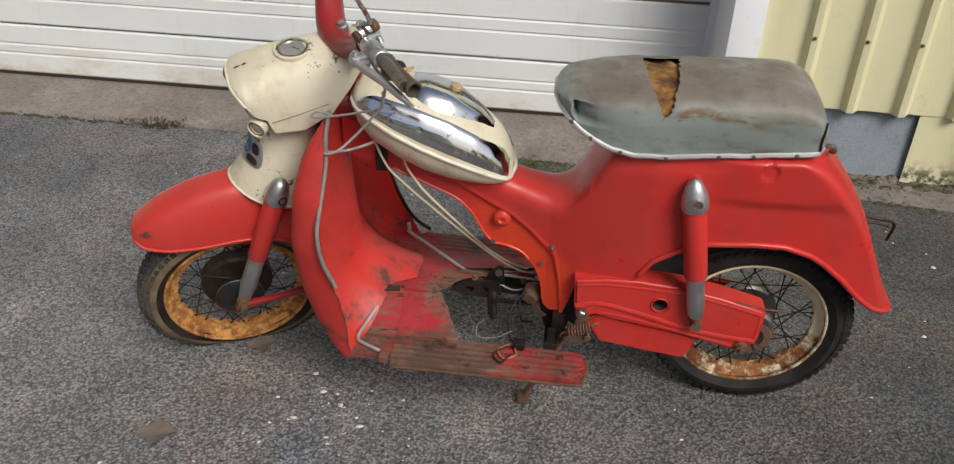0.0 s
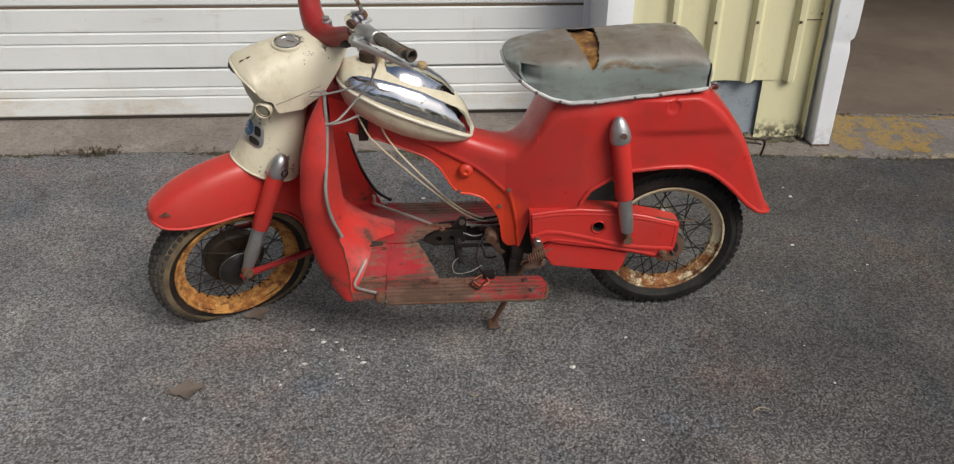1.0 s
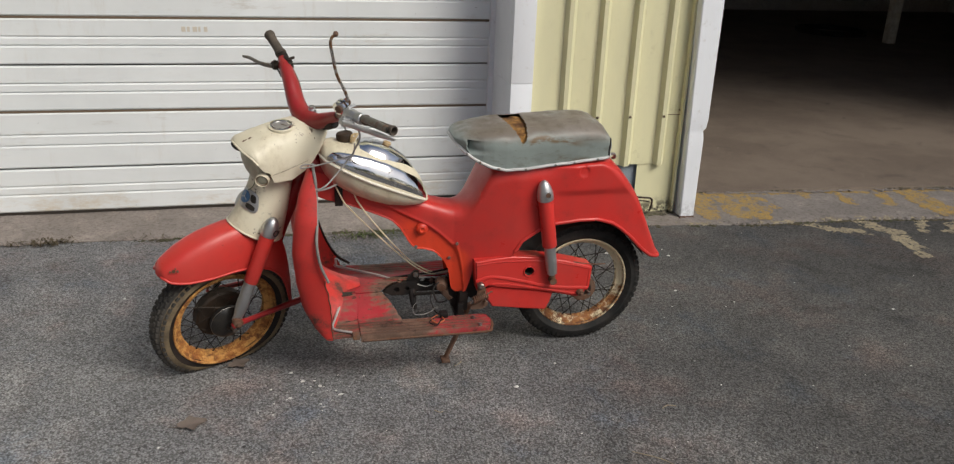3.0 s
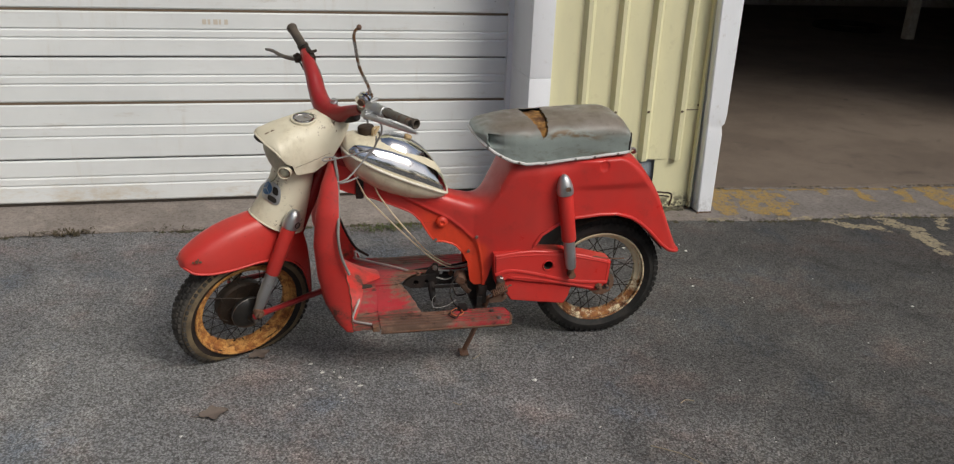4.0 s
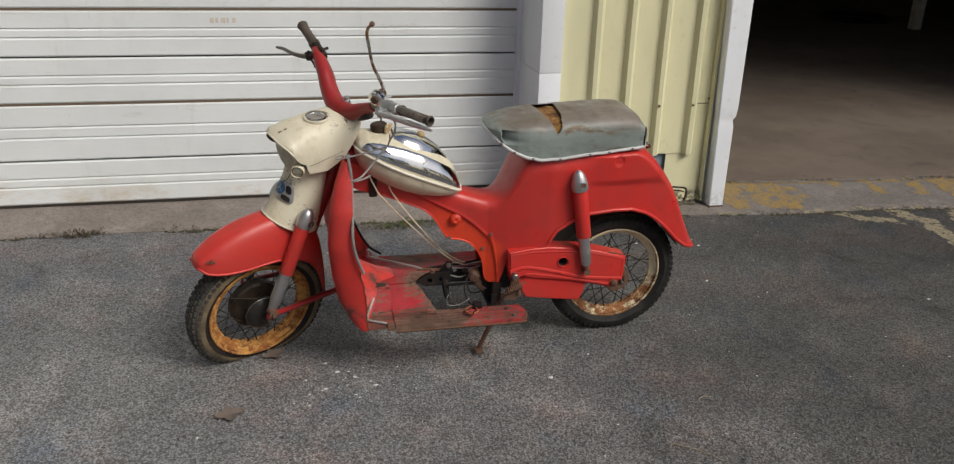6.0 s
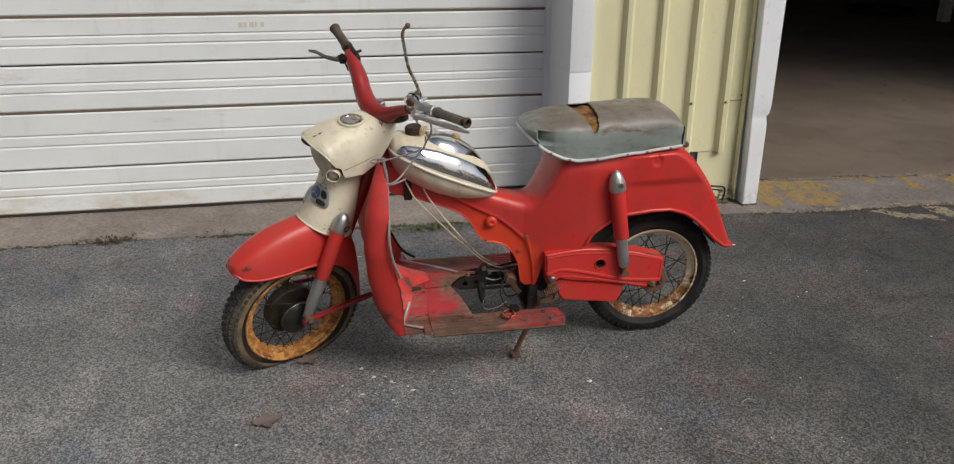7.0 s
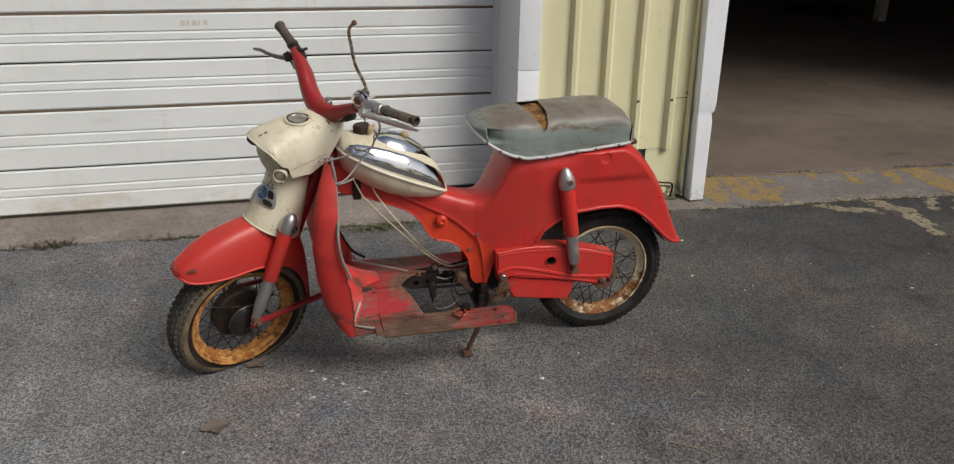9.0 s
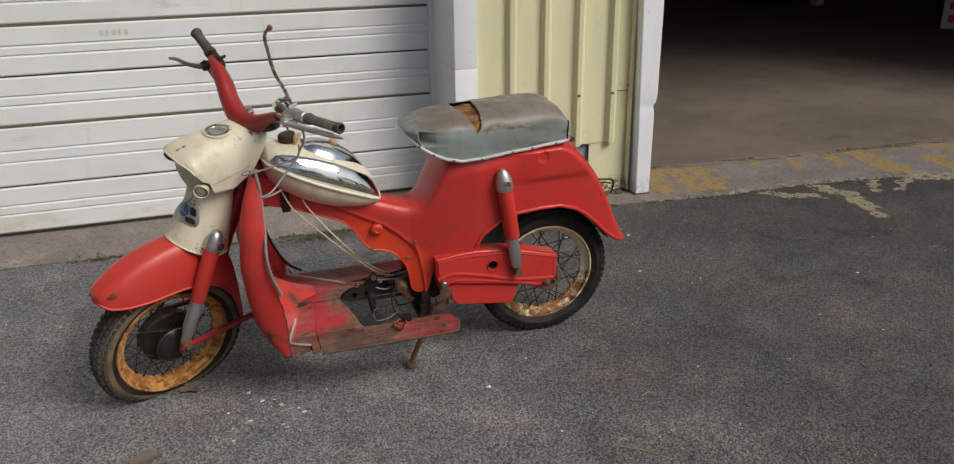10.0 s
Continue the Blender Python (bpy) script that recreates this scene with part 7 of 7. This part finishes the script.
part("front_axle", bm, STEEL, moped, "", ST)

# handlebar
BAR = [(-0.392, -0.362, 0.981), (-0.402, -0.28, 0.972), (-0.412, -0.20, 0.955), (-0.418, -0.13, 0.925), (-0.425, -0.07, 0.872), (-0.428, 0.0, 0.850), (-0.425, 0.07, 0.872), (-0.418, 0.13, 0.925), (-0.412, 0.20, 0.955), (-0.402, 0.28, 0.972), (-0.392, 0.362, 0.981)]
bm = bmesh.new()
tube(bm, BAR, 0.011, 12, 6)
bar = part("handlebar", bm, STEEL, moped, "steel handlebar", ST)
bm = bmesh.new()
tube(bm, [(-0.416, -0.135, 0.924), (-0.423, -0.09, 0.898), (-0.434, -0.045, 0.869), (-0.442, 0.0, 0.857), (-0.447, 0.045, 0.866), (-0.442, 0.09, 0.892), (-0.434, 0.13, 0.922), (-0.424, 0.185, 0.948), (-0.415, 0.225, 0.960)], [0.016, 0.020, 0.028, 0.036, 0.035, 0.031, 0.028, 0.024, 0.017], 18, 6, True, 0.85)
part("bar_cover", bm, DEEP_RED, bar, "dark red pressed handlebar cover")
bm = bmesh.new()
lathe(bm, [(0.012, -0.008), (0.012, 0.004), (0.008, 0.006), (0.008, 0.014), (0.0, 0.015)], (-0.432, -0.004, 0.888), (-0.2, 0, 0.98), 8, (False, True))
part("stem_bolt", bm, ALU, bar, "grey stem bolt")
for sgn in (-1, 1):
    bm = bmesh.new()
    e, i = (Vector((-0.379, -0.372, 0.979)), Vector((-0.401, -0.245, 0.962))) if sgn < 0 else (Vector((-0.388, 0.372, 0.986)), Vector((-0.407, 0.240, 0.964)))
    d = (i - e).normalized()
    fat = 1.0 if sgn < 0 else 1.16
    lathe(bm, [(r * fat, h) for r, h in ((0.010, 0.02), (0.0115, 0.0), (0.0140, 0.0), (0.0155, 0.003), (0.0150, 0.008), (0.0130, 0.012), (0.0126, 0.06), (0.0130, 0.108), (0.0158, 0.114), (0.0158, 0.120), (0.012, 0.122))], e, d, 18, (True, True))
    part("grip", bm, GRIP, bar, "perished grey-brown rubber grip")
    # lever perch and lever
    c = Vector((-0.412, sgn * 0.205, 0.957))
    bm = bmesh.new()
    lathe(bm, [(0.0125, -0.046), (0.0165, -0.042), (0.0172, -0.028), (0.0150, -0.024), (0.0150, -0.016), (0.0185, -0.010), (0.0190, 0.010), (0.0165, 0.016), (0.0160, 0.026), (0.0125, 0.030)], c, d, 20)
    box(bm, (-0.456, sgn * 0.212 - 0.010, 0.940), (-0.416, sgn * 0.212 + 0.010, 0.958), 0.004)
    box(bm, (-0.450, sgn * 0.232 - 0.006, 0.944), (-0.424, sgn * 0.232 + 0.006, 0.954), 0.003)
    box(bm, (-0.425, sgn * 0.180 - 0.008, 0.928), (-0.404, sgn * 0.180 + 0.008, 0.952), 0.004)
    lathe(bm, [(0.0075, -0.014), (0.0075, 0.012), (0.005, 0.0125), (0.005, 0.016), (0.0, 0.0165)], (-0.447, sgn * 0.214, 0.950), (0, 0, 1), 12)
    lathe(bm, [(0.0045, 0.0), (0.0045, 0.016), (0.0030, 0.017), (0.0030, 0.026)], (-0.434, sgn * 0.196, 0.938), (0.1, sgn * 0.25, -1), 10)
    lathe(bm, [(0.0045, -0.012), (0.0045, 0.012)], (-0.405, sgn * 0.188, 0.976), (1, 0, 0.2), 8)
    part("lever_perch", bm, ALU if sgn < 0 else SPOKE, bar, "cast grey lever perch" if sgn < 0 else "dark tarnished lever perch")
    bm = bmesh.new()
    if sgn < 0:
        pts = [(-0.452, -0.204, 0.944), (-0.438, -0.250, 0.950), (-0.414, -0.30, 0.951), (-0.400, -0.35, 0.957), (-0.389, -0.392, 0.963)]
    else:
        pts = [(-0.442, 0.212, 0.946), (-0.452, 0.24, 0.938), (-0.466, 0.285, 0.932), (-0.474, 0.335, 0.930), (-0.480, 0.372, 0.922)]
    tube(bm, pts, [0.008, 0.0105, 0.0105, 0.0092, 0.0050] if sgn < 0 else [0.007, 0.0088, 0.0085, 0.0075, 0.0055], 12, 6, True, 0.72)
    part("lever", bm, BRIGHT if sgn < 0 else STEEL, bar, "grey alloy hand lever")
bm = bmesh.new()
tube(bm, [(-0.445, 0.205, 0.945), (-0.44, 0.18, 0.925), (-0.425, 0.165, 0.92), (-0.418, 0.155, 0.932)], 0.003, 6)
part("brake_cable", bm, BLACK, bar)
bm = bmesh.new()
tube(bm, [(-0.420, -0.225, 0.945), (-0.405, -0.235, 0.915), (-0.398, -0.225, 0.880), (-0.400, -0.207, 0.845), (-0.401, -0.199, 0.822)], 0.0030, 8)
part("clutch_cable", bm, CABLE_GREY, bar)
# mirror clamp and bare rod
CA, CD = Vector((-0.420, -0.156, 0.964)), Vector((0.86, 0.42, 0.22)).normalized()
bm = bmesh.new()
lathe(bm, [(0.014, -0.013), (0.0225, -0.012), (0.0225, -0.005), (0.014, -0.004)], CA, CD, 24)
clamp = part("mirror_clamp", bm, CHROME, bar, "chromed mirror clamp ring")
bm = bmesh.new()
lathe(bm, [(0.014, 0.002), (0.0225, 0.003), (0.0225, 0.010), (0.014, 0.011)], CA, CD, 24)
part("clamp_ring", bm, CHROME, clamp)
bm = bmesh.new()
lathe(bm, [(0.009, -0.018), (0.0118, -0.017), (0.0118, -0.013), (0.011, -0.004), (0.011, 0.012), (0.0122, 0.014), (0.0122, 0.032), (0.009, 0.034)], CA, CD, 14)
part("clamp_stud", bm, RUST, clamp, "rusty clamp stud")
bm = bmesh.new()
lathe(bm, [(0.006, 0.0), (0.006, 0.022), (0.0, 0.023)], CA + CD * 0.026 + Vector((0.004, -0.004, -0.012)), (0.3, -0.5, -0.8), 10)
part("clamp_bolt", bm, ALU, clamp)
bm = bmesh.new()
tube(bm, [(-0.400, -0.166, 0.975), (-0.416, -0.166, 1.015), (-0.442, -0.160, 1.07), (-0.456, -0.156, 1.13), (-0.462, -0.154, 1.162), (-0.458, -0.152, 1.178), (-0.450, -0.153, 1.186)], [0.0042, 0.0046, 0.0046, 0.0045, 0.0045, 0.0042, 0.0042], 10, 6)
rod = part("mirror_rod", bm, ROD, bar, "bare rusty mirror rod without its mirror")
bm = bmesh.new()
bmesh.ops.create_uvsphere(bm, u_segments=14, v_segments=8, radius=0.0078, matrix=Matrix.Translation((-0.446, -0.153, 1.189)))
part("rod_ball", bm, RUST, rod)
# solid black tube in place of the shaded hollow under the bar cover
bm = bmesh.new()
tube(bm, [(-0.41, -0.03, 0.845), (-0.415, -0.085, 0.873), (-0.412, -0.105, 0.888)], 0.016, 12, 4)
part("mouth_shade", bm, BLACK, bar)
